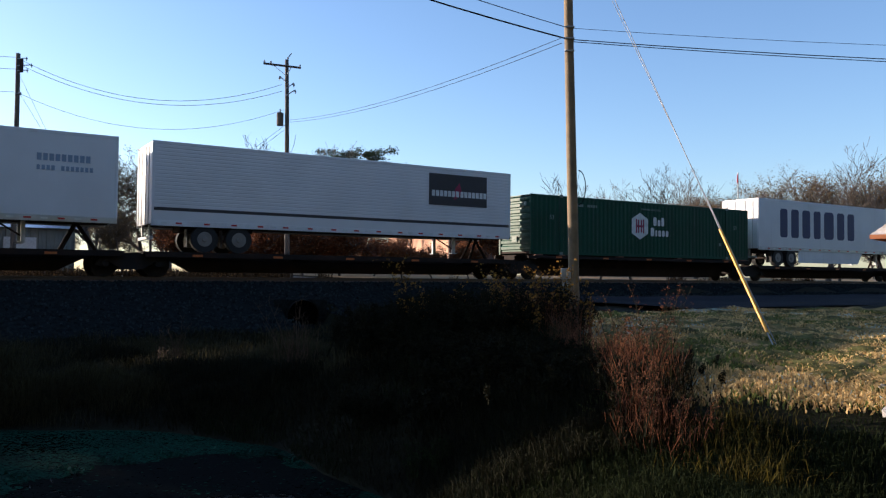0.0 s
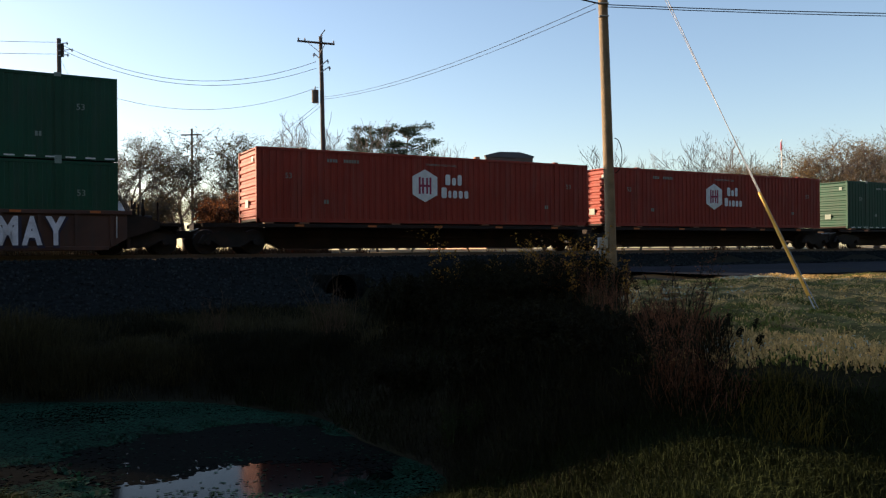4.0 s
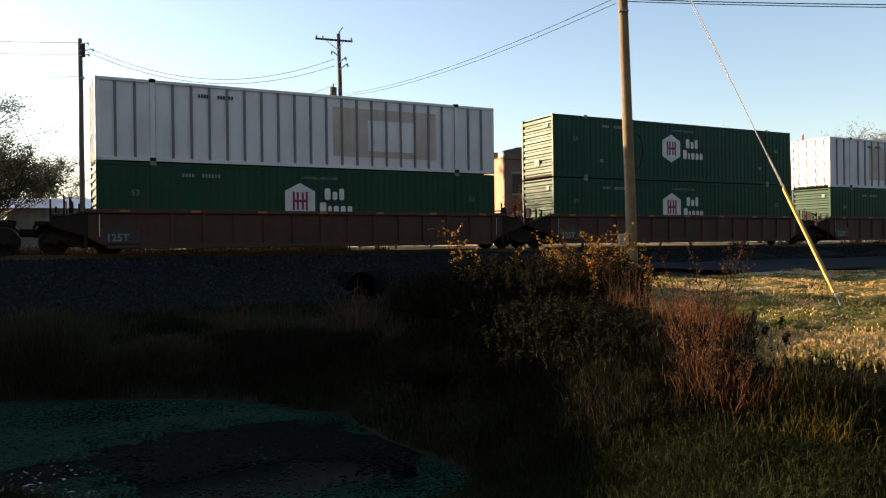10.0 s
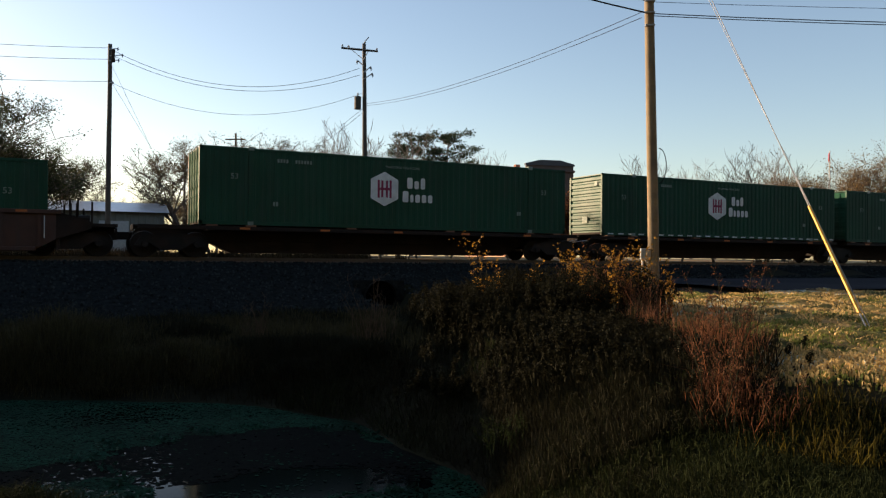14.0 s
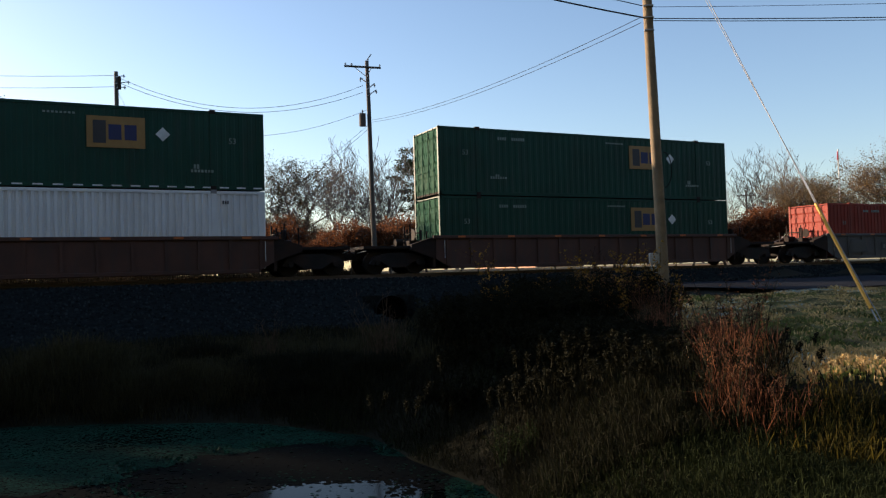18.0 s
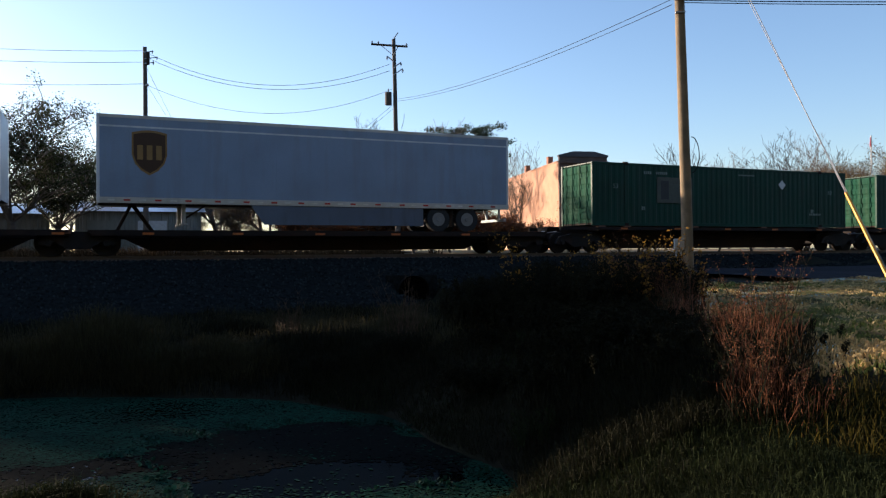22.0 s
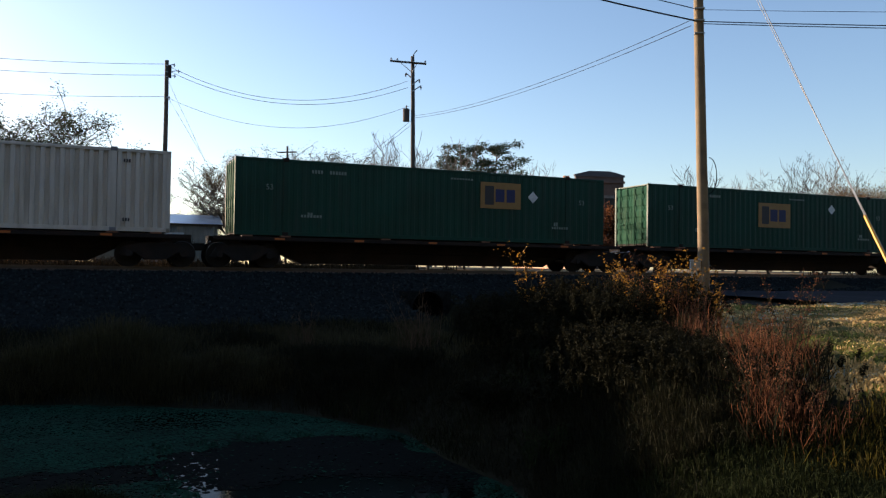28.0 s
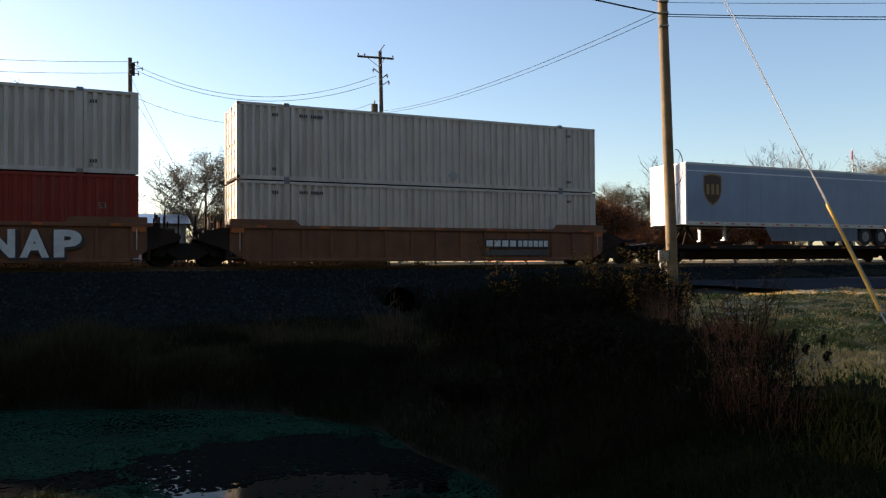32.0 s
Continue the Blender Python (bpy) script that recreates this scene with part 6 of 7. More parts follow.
def far_poles():
    e = thing("utility_pole", "dark utility pole with crossarm and transformer", "utility pole", "utility poles")
    p = el(11.85, 47, 15.2)
    foot = ground_at(11.6, 47, -0.5)
    pole_body(e, p, foot, 0.17, 0.11, M_POLE_DARK)
    l, r = el(13.45, 47, 14.8), el(10.8, 47, 14.65)
    arm = tube(Vector((l.x, l.y - 0.2, l.z)), Vector((r.x, r.y - 0.2, r.z)), 0.065, seg=4)
    part("crossarm", arm, M_POLE_DARK, e)
    for k in (0.03, 0.2, 0.97):
        insulator(e, l.lerp(r, k) + Vector((0, -0.2, 0.05)))
    part("crossarm_brace", tube(l.lerp(r, 0.25) + Vector((0, -0.2, 0)), p - Vector((0, 0.15, 1.0)), 0.02, seg=5), M_GALV, e)
    part("crossarm_brace", tube(l.lerp(r, 0.75) + Vector((0, -0.2, 0)), p - Vector((0, 0.15, 1.0)), 0.02, seg=5), M_GALV, e)
    insulator(e, p + Vector((0.05, 0, 0)))
    part("arrester", tube(p + Vector((0.1, -0.15, 0.1)), p + Vector((0.3, -0.15, 0.35)), 0.03), M_PORCELAIN, e)
    for dz, dx in ((-1.5, 0.45), (-1.9, 0.55), (-1.1, -0.4)):
        part("side_bracket", tube(p + Vector((0, -0.1, dz - 0.25)), p + Vector((dx, -0.1, dz + 0.1)), 0.035, seg=6), M_GALV, e)
        insulator(e, p + Vector((dx, -0.1, dz - 0.15)), 0.25)
    c = p + Vector((-0.32, -0.15, -3.2))
    can = part("transformer_can", tube(c - Vector((0, 0, 0.75)), c, 0.2, seg=14), M_POLE_DARK, e, "dark grey transformer can")
    part("bushing", tube(c, c + Vector((0, 0, 0.22)), 0.04), M_PORCELAIN, can)
    # second pole
    f = thing("utility_pole", "dark utility pole with side insulators", "utility pole", "utility poles")
    t3 = el(29.1, 52, 13.9)
    g3 = ground_at(29.1, 52, -0.5)
    pole_body(f, t3, g3, 0.17, 0.12, M_POLE_DARK)
    for dz, dx in ((-0.35, 0.55), (-0.75, 0.85), (-1.05, 0.60), (-2.4, 0.25)):
        part("side_bracket", tube(t3 + Vector((0, -0.1, dz)), t3 + Vector((dx, -0.1, dz + 0.05)), 0.03, seg=6), M_GALV, f)
        insulator(f, t3 + Vector((dx, -0.1, dz - 0.1)), 0.22)
    part("switch_frame", box(t3.x + 0.18, t3.x + 0.36, t3.y - 0.18, t3.y - 0.06, t3.z - 1.15, t3.z - 0.35, 0.02), M_SPINE, f)
    # wires between them and on to the left
    bare = "thin overhead wire between the poles"
    left = az(64, 62, 15.5)
    for dz3, dz2, sag in ((-0.45, -1.5, 1.6), (-0.75, -1.9, 1.5)):
        span("overhead_wire", t3 + Vector((0.3, -0.1, dz3)), p + Vector((-0.25, -0.1, dz2)), sag, 0.016, M_WIRE_LIGHT, bare)
    span("overhead_wire", t3 + Vector((0.2, -0.1, -2.4)), p + Vector((-0.1, -0.1, -3.0)), 1.6, 0.012, M_WIRE_LIGHT, bare)
    for dz in (-0.25, -0.95, -2.3):
        span("overhead_wire", t3 + Vector((-0.1, -0.1, dz)), left + Vector((0, 0, dz)), 1.2, 0.015, M_WIRE_LIGHT, "thin overhead wire that runs on along the street")
    # stays of the second pole
    for k in (0.0, 0.35):
        span("guy_wire", t3 + Vector((0.1, -0.1, -1.2 - 3 * k)), t3 + Vector((3.2, -1, -6.5)), 0.0, 0.010, M_WIRE_LIGHT, "thin stay from the pole", 2)
    # service wires from the near pole over the track
    q = el(11.8, 47, 10.9)
    for dz in (0.0, 0.25):
        span("overhead_wire", J1 + Vector((-0.2, 0, -0.10 + dz * 0.6)), q + Vector((0, 0, dz * 0.5)), 0.45, 0.009, M_WIRE, "black service wire over the track")
    for dx in (0, 0.5):
        span("guy_wire", q + Vector((0, 0, -0.35 + dx * 0.5)), el(17.0, 57, 6.2 + dx * 0.5), 0.0, 0.010, M_WIRE, "thin stay that runs down from the pole", 2)
    # thick cable up to the left, wires on to the right
    end = az(50, 20, 12.2)
    span("overhead_cable", J1 + Vector((-0.1, -0.1, 0.0)), end, 0.55, 0.022, M_WIRE, "thick black overhead cable")
    span("overhead_cable", J1 + Vector((-0.1, -0.1, 0.32)), end + Vector((0, 0, 0.6)), 0.5, 0.012, M_WIRE, "thin black overhead cable")
    right = az(-62, 48, 8.6)
    for dz, rr in ((0.0, 0.014), (-0.06, 0.012), (0.32, 0.007)):
        span("overhead_wire", J1 + Vector((0.1, 0, dz)), right + Vector((0, 0, dz * 2)), 0.7, rr, M_WIRE, "overhead wire along the road")
    # small poles far off
    for a, d, e2 in ((20.8, 95, 8.6), (24.2, 105, 6.2), (-14.6, 110, 5.0)):
        s = thing("utility_pole", "small distant utility pole with a crossarm", "utility pole", "utility poles")
        t = el(a, d, e2)
        pole_body(s, t, ground_at(a, d, -0.5), 0.16, 0.12, M_POLE_DARK)
        part("crossarm", box(t.x - 1.2, t.x + 1.2, t.y - 0.2, t.y - 0.08, t.z - 0.8, t.z - 0.65), M_POLE_DARK, s)


far_poles()


# ---- trees ----
def grow(rng, trunk_h, r0, levels, spread, up, kids, shrink=0.68, first=0.35, thin=0.02, rings=4):
    """A branching skeleton: vertices, faces, and the twig ends."""
    V, F, tips = [], [], []

    def limb(p, d, length, r, lev):
        n = rings if lev == 0 else 3
        sides = 6 if lev == 0 else 4 if lev < 3 else 3
        ring = None
        pts = []
        for i in range(n + 1):
            rr = max(thin, r * (1 - 0.55 * i / n))
            s = d.orthogonal().normalized()
            t = d.cross(s)
            base = len(V)
            for k in range(sides):
                c = 2 * math.pi * k / sides
                V.append(tuple(p + (s * math.cos(c) + t * math.sin(c)) * rr))
            if ring is not None:
                for k in range(sides):
                    F.append((ring + k, ring + (k + 1) % sides, base + (k + 1) % sides, base + k))
            ring = base
            pts.append((p.copy(), d.copy(), rr))
            d = (d + Vector((rng.normal(0, 0.16), rng.normal(0, 0.16), rng.normal(0.03, 0.08)))).normalized()
            p = p + d * (length / n)
        if lev >= levels:
            tips.append(pts[-1][0])
            tips.append(pts[-2][0])
            return
        for i in range(kids[min(lev, len(kids) - 1)]):
            k = rng.uniform(first, 1.0) if lev == 0 else rng.uniform(0.3, 1.0)
            j = min(n, int(k * n + 0.5))
            q, dd, rr = pts[j]
            side = Vector((rng.normal(), rng.normal(), 0)).normalized()
            e = (dd * up + side * spread + Vector((0, 0, 0.25))).normalized()
            limb(q, e, length * shrink * rng.uniform(0.7, 1.15), rr * 0.62, lev + 1)

    limb(Vector((0, 0, -0.3)), Vector((0, 0, 1)), trunk_h, r0, 0)
    return V, F, tips


def pine_frame(rng, h):
    """A straight trunk with bent limbs near its top, each ending in a few twigs."""
    V, F, tips = [], [], []

    def bar(p, q, r0, r1, sides=5):
        d = (q - p).normalized()
        s = d.orthogonal().normalized()
        t = d.cross(s)
        i = len(V)
        for o, r in ((p, r0), (q, r1)):
            for k in range(sides):
                c = 2 * math.pi * k / sides
                V.append(tuple(o + (s * math.cos(c) + t * math.sin(c)) * r))
        for k in range(sides):
            F.append((i + k, i + (k + 1) % sides, i + sides + (k + 1) % sides, i + sides + k))

    axis = [Vector((0.012 * h * math.sin(k * 1.3), 0.012 * h * math.cos(k * 1.7), h * (k / 8) - 0.3)) for k in range(9)]
    for k in range(8):
        bar(axis[k], axis[k + 1], h * 0.016 * (1 - 0.09 * k), h * 0.016 * (0.91 - 0.09 * k), 7)
    n = 26
    for i in range(n):
        f = 0.50 + 0.48 * (i + rng.uniform(-0.5, 0.5)) / n
        k = min(7.99, max(0, f * 8))
        p = axis[int(k)].lerp(axis[int(k) + 1], k - int(k))
        out = h * rng.uniform(0.65, 1.1) * (0.07 + 0.15 * math.sin(math.pi * min(1, max(0.0, (1.06 - f) / 0.60))) ** 0.6)
        c = i * 2.4 + rng.uniform(-0.5, 0.5)
        d = Vector((math.cos(c), math.sin(c), 0))
        m = p + d * out * 0.55 + Vector((0, 0, out * rng.uniform(-0.05, 0.22)))
        e = p + d * out + Vector((0, 0, out * rng.uniform(0.1, 0.5)))
        bar(p, m, h * 0.005, h * 0.0035)
        bar(m, e, h * 0.0035, h * 0.002)
        tips.append(e)
        for _ in range(3):
            b = m.lerp(e, rng.uniform(0.1, 0.9))
            g = b + Vector((rng.normal(0, 1), rng.normal(0, 1), rng.uniform(0.1, 0.6))).normalized() * out * 0.35
            bar(b, g, h * 0.002, h * 0.0012, 3)
            tips.append(g)
    tips.append(axis[8])
    return V, F, tips


def tree(name, label, kind, seed, h, category="tree"):
    """kind: bare, oak, pine, tan or rust. h: height in metres."""
    rng = np.random.default_rng(seed)
    e = thing(name, label, category, "trees beyond the track")
    if kind == "pine":
        V, F, tips = pine_frame(rng, h)
    elif kind == "bare":
        V, F, tips = grow(rng, h * 0.40, h * 0.013, 5, 0.62, 0.85, (7, 4, 4, 3, 2), 0.69, 0.4, 0.013)
    else:
        V, F, tips = grow(rng, h * 0.36, h * 0.022, 4, 0.85, 0.6, (7, 6, 4, 3), 0.72, 0.4)
    top = max(v[2] for v in V)
    k = h / (top + (0.04 * h if kind != "bare" else 0))
    V = [(x * k, y * k, z * k) for x, y, z in V]
    from_lists("trunk", V, F, M_BARK if kind in ("oak", "pine") else M_TWIG, e, "trunk and branches")
    t = np.array([tuple(p) for p in tips]) * k
    if kind == "pine":
        q = np.repeat(t, 130, 0) + rng.normal(0, h * 0.018, (len(t) * 130, 3)) * np.array([1.2, 1.2, 0.7])
        flakes("crown", q[:, 0], q[:, 1], q[:, 2], 0.075, M_PINE, "dark needle clumps", "", rng, False, e)
    elif kind == "oak":
        sel = rng.random(len(t)) < 0.75
        q = np.repeat(t[sel], 24, 0) + rng.normal(0, h * 0.020, (sel.sum() * 24, 3))
        flakes("crown", q[:, 0], q[:, 1], q[:, 2], 0.055, M_LEAF_GREEN, "thin dull olive crown", "", rng, False, e)
    elif kind == "full":
        q = np.repeat(t, 34, 0) + rng.normal(0, h * 0.022, (len(t) * 34, 3))
        flakes("crown", q[:, 0], q[:, 1], q[:, 2], 0.06, M_LEAF_DEEP, "full dark green crown", "", rng, False, e)
    elif kind == "tan":
        sel = rng.random(len(t)) < 0.85
        q = np.repeat(t[sel], 26, 0) + rng.normal(0, h * 0.03, (sel.sum() * 26, 3))
        flakes("crown", q[:, 0], q[:, 1], q[:, 2], 0.055, M_LEAF_TAN, "thin tan autumn crown", "", rng, False, e)
    elif kind == "rust":
        q = np.repeat(t, 22, 0) + rng.normal(0, h * 0.045, (len(t) * 22, 3))
        flakes("crown", q[:, 0], q[:, 1], q[:, 2], 0.055, M_LEAF_RUST, "rust-red autumn crown", "", rng, False, e)
    return e


def place_tree(proto, used, a, d, h, h0, turn):
    p = ground_at(a, d, -0.1)
    m = pose(p.x, p.y, p.z, 0, 0, turn)
    s = h / h0
    if proto not in used:
        o = proto
        used.append(proto)
        o.matrix_basis = m
    else:
        o = copy_thing(proto, m)
    o.scale = (s * random.Random(int(turn)).uniform(0.9, 1.15), s, s)
    return o


def build_trees():
    used = []
    oak = [tree("oak_tree", "spreading oak with a thin dull green crown", "oak", i, 13) for i in (1, 2)]
    full = [tree("oak_tree", "broad oak with a full dark green crown", "full", i, 13) for i in (3, 4)]
    bare = [tree("bare_tree", "leafless winter tree with fine branches", "bare", i, 13) for i in (5, 6, 7)]
    pine = [tree("pine_tree", "tall pine with clumped dark crown", "pine", i, 14) for i in (8, 9)]
    tan = [tree("autumn_tree", "half-bare tree with tan autumn leaves", "tan", i, 12) for i in (10, 12)]
    rust = [tree("rust_shrub", "low shrub with rust-red autumn leaves", "rust", i, 4, "shrub") for i in (13, 14)]

    def put(kind, a, d, e, turn):
        lst, h0 = {"oak": (oak, 13), "full": (full, 13), "bare": (bare, 13), "pine": (pine, 14), "tan": (tan, 12), "rust": (rust, 4)}[kind]
        g = ground_at(a, d)
        h = EYE + d * math.tan(radians(e)) - g.z
        place_tree(lst[int(turn) % len(lst)], used, a, d, h, h0, turn)

    # full oaks from 52 to 65 degrees: unseen, added to shade the pond
    for row in (("full", 37.3, 66, 10.5, 10), ("full", 34.8, 72, 9.5, 131), ("full", 40.5, 62, 10.4, 250), ("full", 52.0, 68, 9.2, 20), ("full", 56.0, 64, 9.5, 310), ("full", 60.5, 62, 9.5, 73), ("full", 65.0, 62, 9.4, 152), ("oak", 30.8, 85, 7.2, 77),
                ("oak", 24.3, 80, 8.7, 21), ("oak", 21.2, 84, 8.4, 144), ("oak", 17.6, 80, 9.1, 265), ("tan", 19.5, 72, 5.2, 33), ("rust", 18.2, 66, 4.6, 180), ("tan", 16.2, 74, 4.8, 180), ("tan", 22.5, 75, 4.6, 95),
                ("bare", 14.2, 70, 9.9, 12), ("bare", 10.3, 74, 9.9, 55), ("bare", 9.0, 78, 9.4, 130), ("bare", 12.6, 80, 8.4, 211),
                ("pine", 8.2, 85, 9.2, 40), ("pine", 5.6, 86, 9.5, 171), ("bare", 3.0, 95, 7.6, 14), ("bare", 1.6, 98, 7.8, 88), ("tan", 6.5, 78, 6.0, 203),
                ("bare", -10.2, 95, 7.7, 31), ("bare", -11.6, 100, 7.2, 99), ("bare", -15.0, 92, 8.4, 150), ("bare", -16.6, 90, 8.3, 215), ("bare", -18.0, 96, 7.6, 300),
                ("tan", -17.5, 85, 6.4, 76), ("tan", -20.0, 90, 6.2, 164), ("tan", -23.5, 80, 7.6, 240), ("tan", -25.8, 82, 8.0, 317), ("bare", -26.5, 70, 8.8, 62), ("bare", -29.5, 66, 9.4, 137),
                ("tan", -29.0, 80, 7.2, 23), ("oak", -6.0, 120, 6.1, 111), ("oak", -8.0, 125, 5.6, 199), ("oak", -4.2, 130, 6.2, 280), ("bare", -13.2, 110, 6.4, 260),
                ("rust", 13.6, 55, 4.2, 10), ("rust", 12.2, 54, 3.8, 75), ("rust", 10.6, 55, 4.4, 140), ("rust", 9.2, 57, 4.6, 201), ("rust", 7.6, 58, 4.0, 266), ("rust", 14.8, 58, 3.4, 330),
                ("rust", -4.2, 62, 5.0, 25), ("rust", -5.4, 63, 4.0, 90), ("rust", -11.0, 64, 3.8, 157), ("rust", -13.4, 66, 4.0, 222), ("rust", -16.0, 68, 4.2, 285), ("rust", 5.6, 60, 3.4, 48), ("rust", -9.0, 66, 3.5, 112), ("rust", 3.4, 52, 2.8, 31), ("rust", 1.0, 53, 2.6, 206), ("rust", -1.6, 54, 2.9, 293), ("rust", -6.9, 58, 2.8, 158), ("rust", 16.6, 56, 2.6, 67)):
        put(*row)
    # low woods far off
    for i in range(34):
        a = 46 - i * 2.4
        put("oak" if i % 3 else "tan", a, 230 + 25 * math.sin(i * 2.1), (4.4 if a > 18 else 3.2) + 0.45 * math.sin(i * 1.7), i * 37 % 360)


build_trees()


# ---- buildings beyond the track ----
def brick_hall():
    """Two storeys, sun painted into its long sunny-side wall, shade into its narrow road front."""
    e = thing("brick_building", "old brick building with a pale sunlit side wall", "building")
    o = az(-0.1, 85)
    e.matrix_basis = pose(o.x, o.y, float(height(o.x, o.y)), 0, 0, 18.4)
    W, D2, H = 5.4, 27.0, 10.0
    front = part("wall", box(0, W, 0, 0.35, 0, H), M_BRICK_SHADE, e, "front in the shaded brick tone")
    side = part("wall", box(0, 0.35, 0.35, D2, 0, H - 0.5), M_BRICK_LIT, e, "side wall in the sunlit brick tone")
    part("wall", box(W - 0.35, W, 0.35, D2, 0, H - 0.5), M_BRICK_SHADE, e)
    part("wall", box(0.35, W - 0.35, D2 - 0.35, D2, 0, H - 0.5), M_BRICK_SHADE, e)
    part("roof", box(0.1, W - 0.1, 0.3, D2, H - 0.9, H - 0.7), M_ROOF_DARK, e)
    part("parapet", prism([(-0.1, H), (W + 0.1, H), (W + 0.1, H + 0.2), (W * 0.72, H + 0.6), (W * 0.28, H + 0.6), (-0.1, H + 0.2)], -0.1, 0.4), M_ROOF_DARK, e, "low gabled parapet")
    part("coping", box(-0.08, 0.45, 0.35, D2, H - 0.5, H - 0.38), M_BRICK_LIT, side)
    part("cornice", box(-0.1, W + 0.1, -0.2, 0.0, H - 0.7, H - 0.45, 0.02), M_BRICK_SHADE, front)
    for y in (4.0, 13.0):
        part("chimney", box(0.05, 0.6, y, y + 0.7, H - 0.5, H + 0.5), M_BRICK, e)
    for k in range(2):
        for zz in (1.2, 5.6):
            x = 0.9 + k * 2.4
            w = part("window", box(x, x + 1.1, -0.05, 0.05, zz, zz + 2.1), M_GLASS_DARK, e)
            part("sill", box(x - 0.1, x + 1.2, -0.15, 0.0, zz - 0.18, zz - 0.01), M_CONCRETE, w)
            part("lintel", box(x - 0.1, x + 1.2, -0.08, 0.0, zz + 2.11, zz + 2.4), M_CONCRETE, w)


# brick made darker, with the front's shade put in
M_BRICK_SHADE = mat("shaded_brick_tone", (0.10, 0.065, 0.05), 0.85, var=0.2, scale=1.5, bump=0.2, dirt=(0.06, 0.045, 0.04), dirt_amount=0.4)


def low_shed(a0, a1, d, h, label):
    e = thing("warehouse", label, "building")
    p, q = az(a0, d), az(a1, d)
    L = (q - p).length
    ang = math.degrees(math.atan2(q.y - p.y, q.x - p.x))
    e.matrix_basis = pose(p.x, p.y, float(height(p.x, p.y)), 0, 0, ang)
    part("wall", corrugated(0, L, 0, 0, h, 0.6, 0.05), M_SHED, e, "pale sheet metal wall")
    part("wall", box(0, 0.2, 0, 9, 0, h), M_SHED, e)
    part("wall", box(L - 0.2, L, 0, 9, 0, h), M_SHED, e)
    part("wall", box(0, L, 8.8, 9, 0, h), M_SHED, e)
    r = bmesh.new()
    vs = [r.verts.new(c) for c in ((-0.4, -0.5, h), (L + 0.4, -0.5, h), (L + 0.4, 4.5, h + 1.1), (-0.4, 4.5, h + 1.1), (-0.4, 9.5, h), (L + 0.4, 9.5, h))]
    r.faces.new((vs[0], vs[1], vs[2], vs[3])), r.faces.new((vs[3], vs[2], vs[5], vs[4]))
    part("roof", r, M_ALU, e, "low metal roof")
    n = int(L / 4)
    for k in range(n):
        part("shutter", box(1 + k * 4, 3.4 + k * 4, -0.12, -0.04, 0, 2.8), M_GALV if k % 2 else M_SHED, e, "roller shutter")


brick_hall()
low_shed(33.5, 25.5, 74, 3.6, "long low white sheet-metal warehouse")
low_shed(46, 35, 76, 3.4, "low pale sheet-metal shed")


def flag_mast():
    e = thing("flagpole", "thin white flagpole with red top", "flagpole")
    t, g = el(-20.3, 90, 7.25), ground_at(-20.3, 90, -0.2)
    part("pole", tube(g, t, 0.10, 0.06, 8), M_PANEL, e)
    part("furled_flag", tube(t - Vector((0.06, 0, 1.1)), t - Vector((0.06, 0, 0.2)), 0.09, 0.05, 6), M_REFLRED, e)


flag_mast()


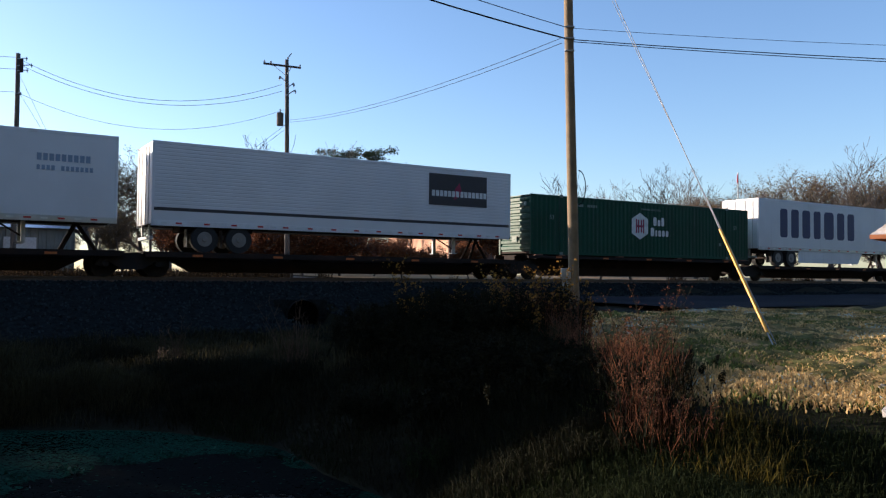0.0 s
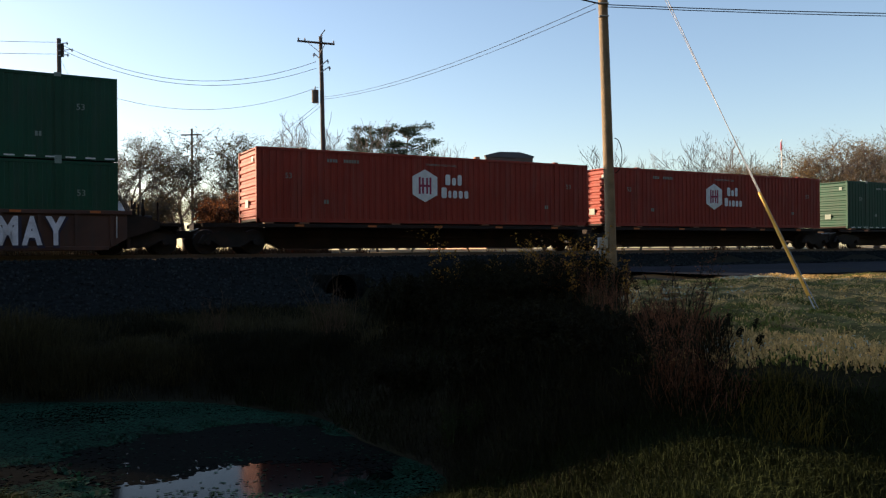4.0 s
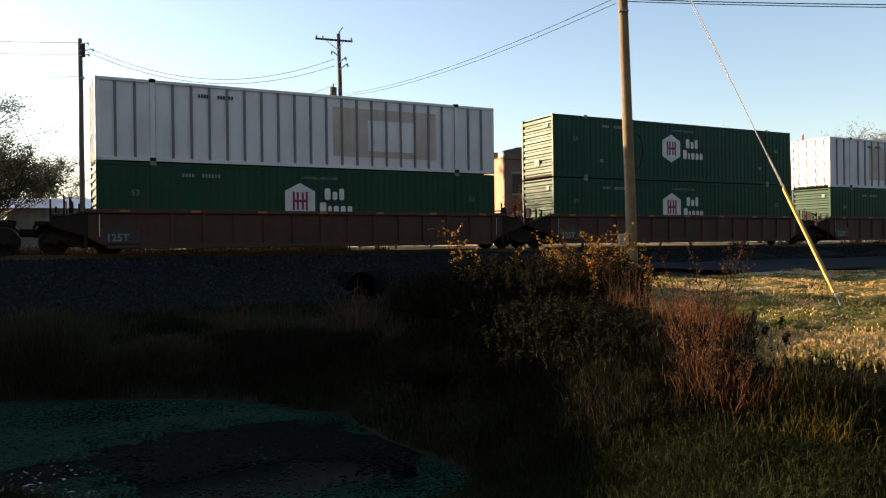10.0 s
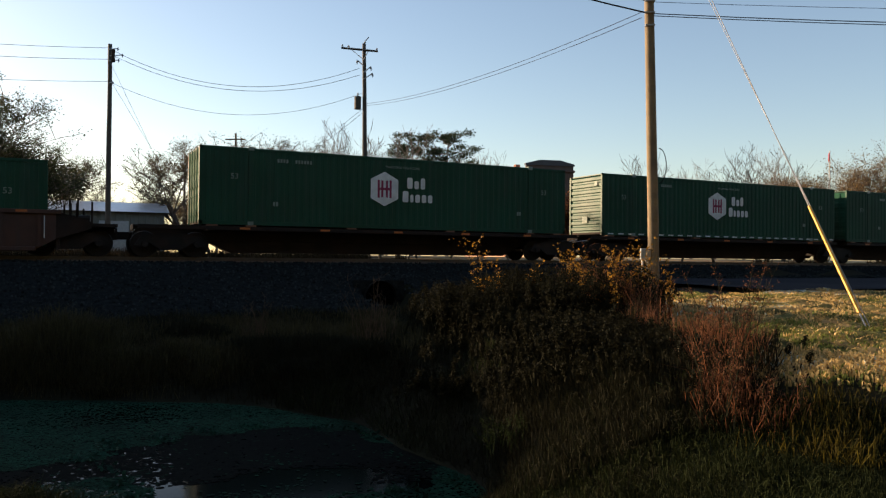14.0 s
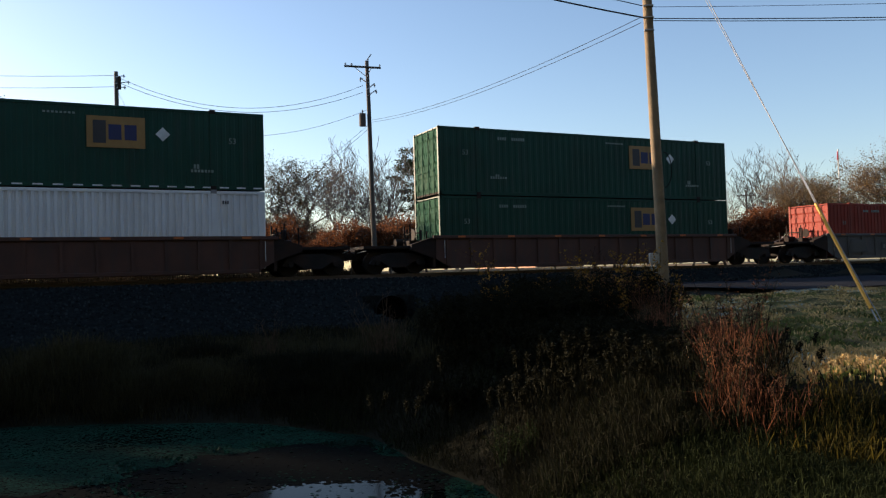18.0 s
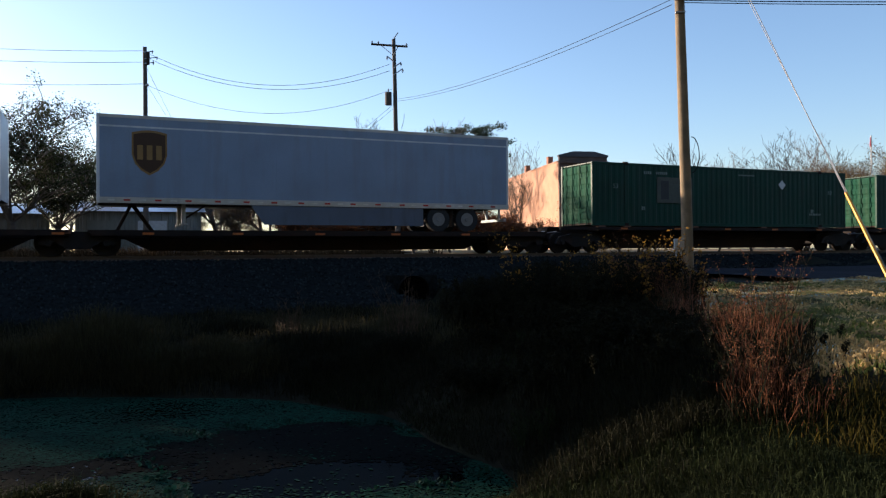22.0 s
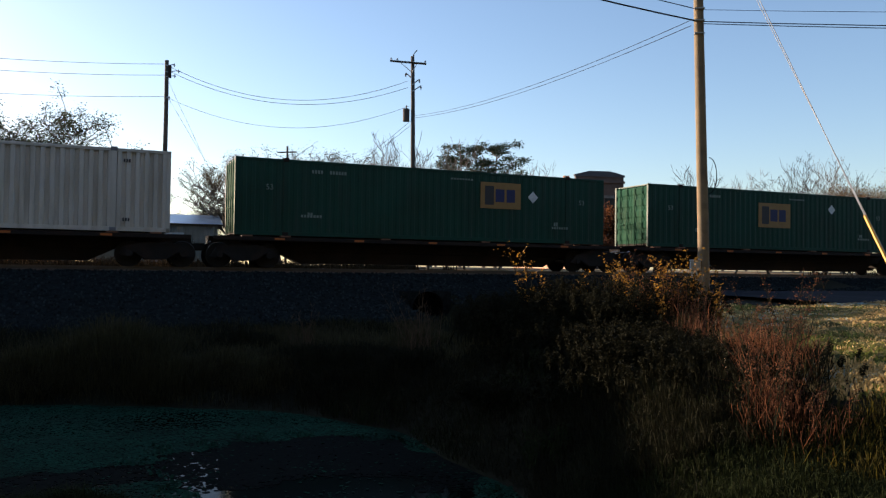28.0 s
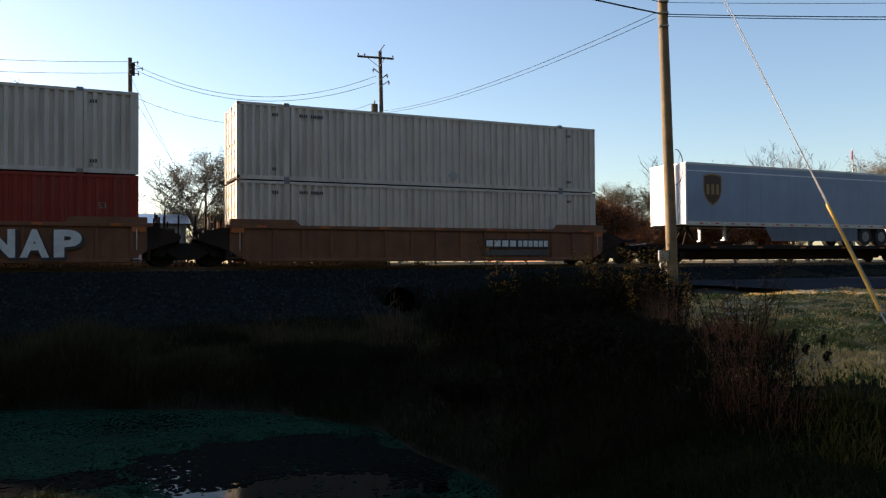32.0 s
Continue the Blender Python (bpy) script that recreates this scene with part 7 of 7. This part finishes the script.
# ---- the near right ----
def kiosk():
    e = thing("notice_kiosk", "cedar notice kiosk with a shingled hip roof", "kiosk")
    g = ground_at(-29.35, 23.7, -0.1)
    e.matrix_basis = pose(g.x, g.y, g.z, 0, 0, -40)
    for x, y in ((0.0, 0.0), (0.98, 0.0), (0.0, 0.98), (0.98, 0.98)):
        part("post", box(x - 0.065, x + 0.065, y - 0.065, y + 0.065, -0.2, 2.2, 0.008), M_CEDAR, e, "red cedar post")
    for y in (0.0, 0.98):
        part("beam", box(-0.3, 1.28, y - 0.05, y + 0.05, 2.13, 2.25, 0.008), M_CEDAR, e)
    part("notice_board", box(0.07, 0.91, -0.04, 0.03, 0.68, 2.12, 0.006), M_CEDAR, e)
    b = part("notice_panel", box(0.09, 0.89, -0.055, -0.042, 0.72, 2.08), M_PANEL, e, "pale notice panel")
    bars((0.16, 0.18, 0.14), 0.05, 0.03, "notice_line", M_MARK, b, 0.2, -0.057, 1.78)
    part("notice_picture", prism([(0.36, 1.08), (0.48, 1.06), (0.56, 1.2), (0.44, 1.26)], -0.061, -0.056), M_GREY, b)
    part("notice_picture", prism([(0.54, 1.36), (0.62, 1.36), (0.60, 1.5), (0.53, 1.46)], -0.061, -0.056), M_GREY, b)
    lo, hi, mid = -0.42, 1.40, 0.49
    faces = [((lo, lo), (hi, lo)), ((hi, lo), (hi, hi)), ((hi, hi), (lo, hi)), ((lo, hi), (lo, lo))]
    for (x0, y0), (x1, y1) in faces:
        r = bmesh.new()
        for k in range(7):
            p, q = k / 7, (k + 1) / 7 + 0.012
            c = lambda x, y, f: (x + (mid - x) * min(f, 1), y + (mid - y) * min(f, 1), 2.20 + 0.86 * min(f, 1))
            up = Vector((0, 0, 0.022))
            v = [r.verts.new(Vector(c(x0, y0, p)) + up), r.verts.new(Vector(c(x1, y1, p)) + up), r.verts.new(c(x1, y1, q)), r.verts.new(c(x0, y0, q))]
            r.faces.new(v)
            w = [r.verts.new(c(x0, y0, p)), r.verts.new(c(x1, y1, p))]
            r.faces.new((w[0], w[1], v[1], v[0]))
        part("roof", r, M_SHINGLE, e, "roof slope of pale tan shingles")
        d = Vector((x1 - x0, y1 - y0, 0)).normalized()
        n = Vector((d.y, -d.x, 0))
        part("fascia", prism([(0, 2.10), (hi - lo, 2.10), (hi - lo, 2.21), (0, 2.21)], -0.015, 0.015), M_CEDAR, e).matrix_basis = pose(x0, y0, 0, 0, 0, math.degrees(math.atan2(d.y, d.x)))


kiosk()


def riprap():
    rng = random.Random(9)
    for i in range(26):
        p = ground_at(-28.5 - rng.random() * 7, 8.6 + rng.random() * 2.6)
        b = bmesh.new()
        bmesh.ops.create_icosphere(b, subdivisions=1, radius=rng.uniform(0.06, 0.14))
        for v in b.verts:
            v.co *= rng.uniform(0.75, 1.2)
            v.co.z *= 0.65
        o = part("broken_concrete", b, M_RIPRAP)
        o.matrix_basis = pose(p.x, p.y, p.z + 0.04, rng.uniform(-20, 20), rng.uniform(-20, 20), rng.uniform(0, 360))
        tagged(o, "pale lump of broken concrete on the bank", "rubble", "rubble on the bank")


riprap()


# flat black that stands for the shade inside the culvert
M_PIPE_SHADE = mat("pipe_shade_black", (0.003, 0.003, 0.003), 1.0, var=0.1, spec=0.0)


def culvert():
    e = thing("culvert", "dark corrugated culvert pipe in the railway bank", "culvert")
    e.matrix_basis = on_track(CULVERT, -4.3, 0.18 - RAIL)
    n, m = 24, 2
    V, F = [], []
    for i in range(m + 1):
        for j in range(n):
            t = j * 2 * math.pi / n
            r = 0.60 + 0.02 * (i % 2)
            V.append((math.cos(t) * r, i * 0.1 - 0.16, math.sin(t) * r))
    for i in range(m):
        for j in range(n):
            F.append((i * n + j, i * n + (j + 1) % n, (i + 1) * n + (j + 1) % n, (i + 1) * n + j))
    from_lists("pipe", V, F, M_PIPE, e)
    part("headwall", box(-1.0, 1.0, 0.05, 0.2, -0.75, 0.62, 0.02), M_BALLAST, e, "dark headwall in the ballast colour")
    # solid disc closing the pipe, painted as its inner darkness
    part("pipe_mouth", tube((0, 0.0, 0), (0, 0.04, 0), 0.58, seg=24), M_PIPE_SHADE, e, "black disc painted for the dark inside the pipe")


culvert()


# ---- what moves ----
def run(t):
    """How far the mark has come at t seconds."""
    return SPEED * t + SLOW * t * t


def motions():
    for ob, back, z in TRAIN:
        walk(ob, [(t, on_track(run(t) - back, 0, z)) for t in (0.0, 8.0, 16.0, 24.0, 32.0)])


motions()
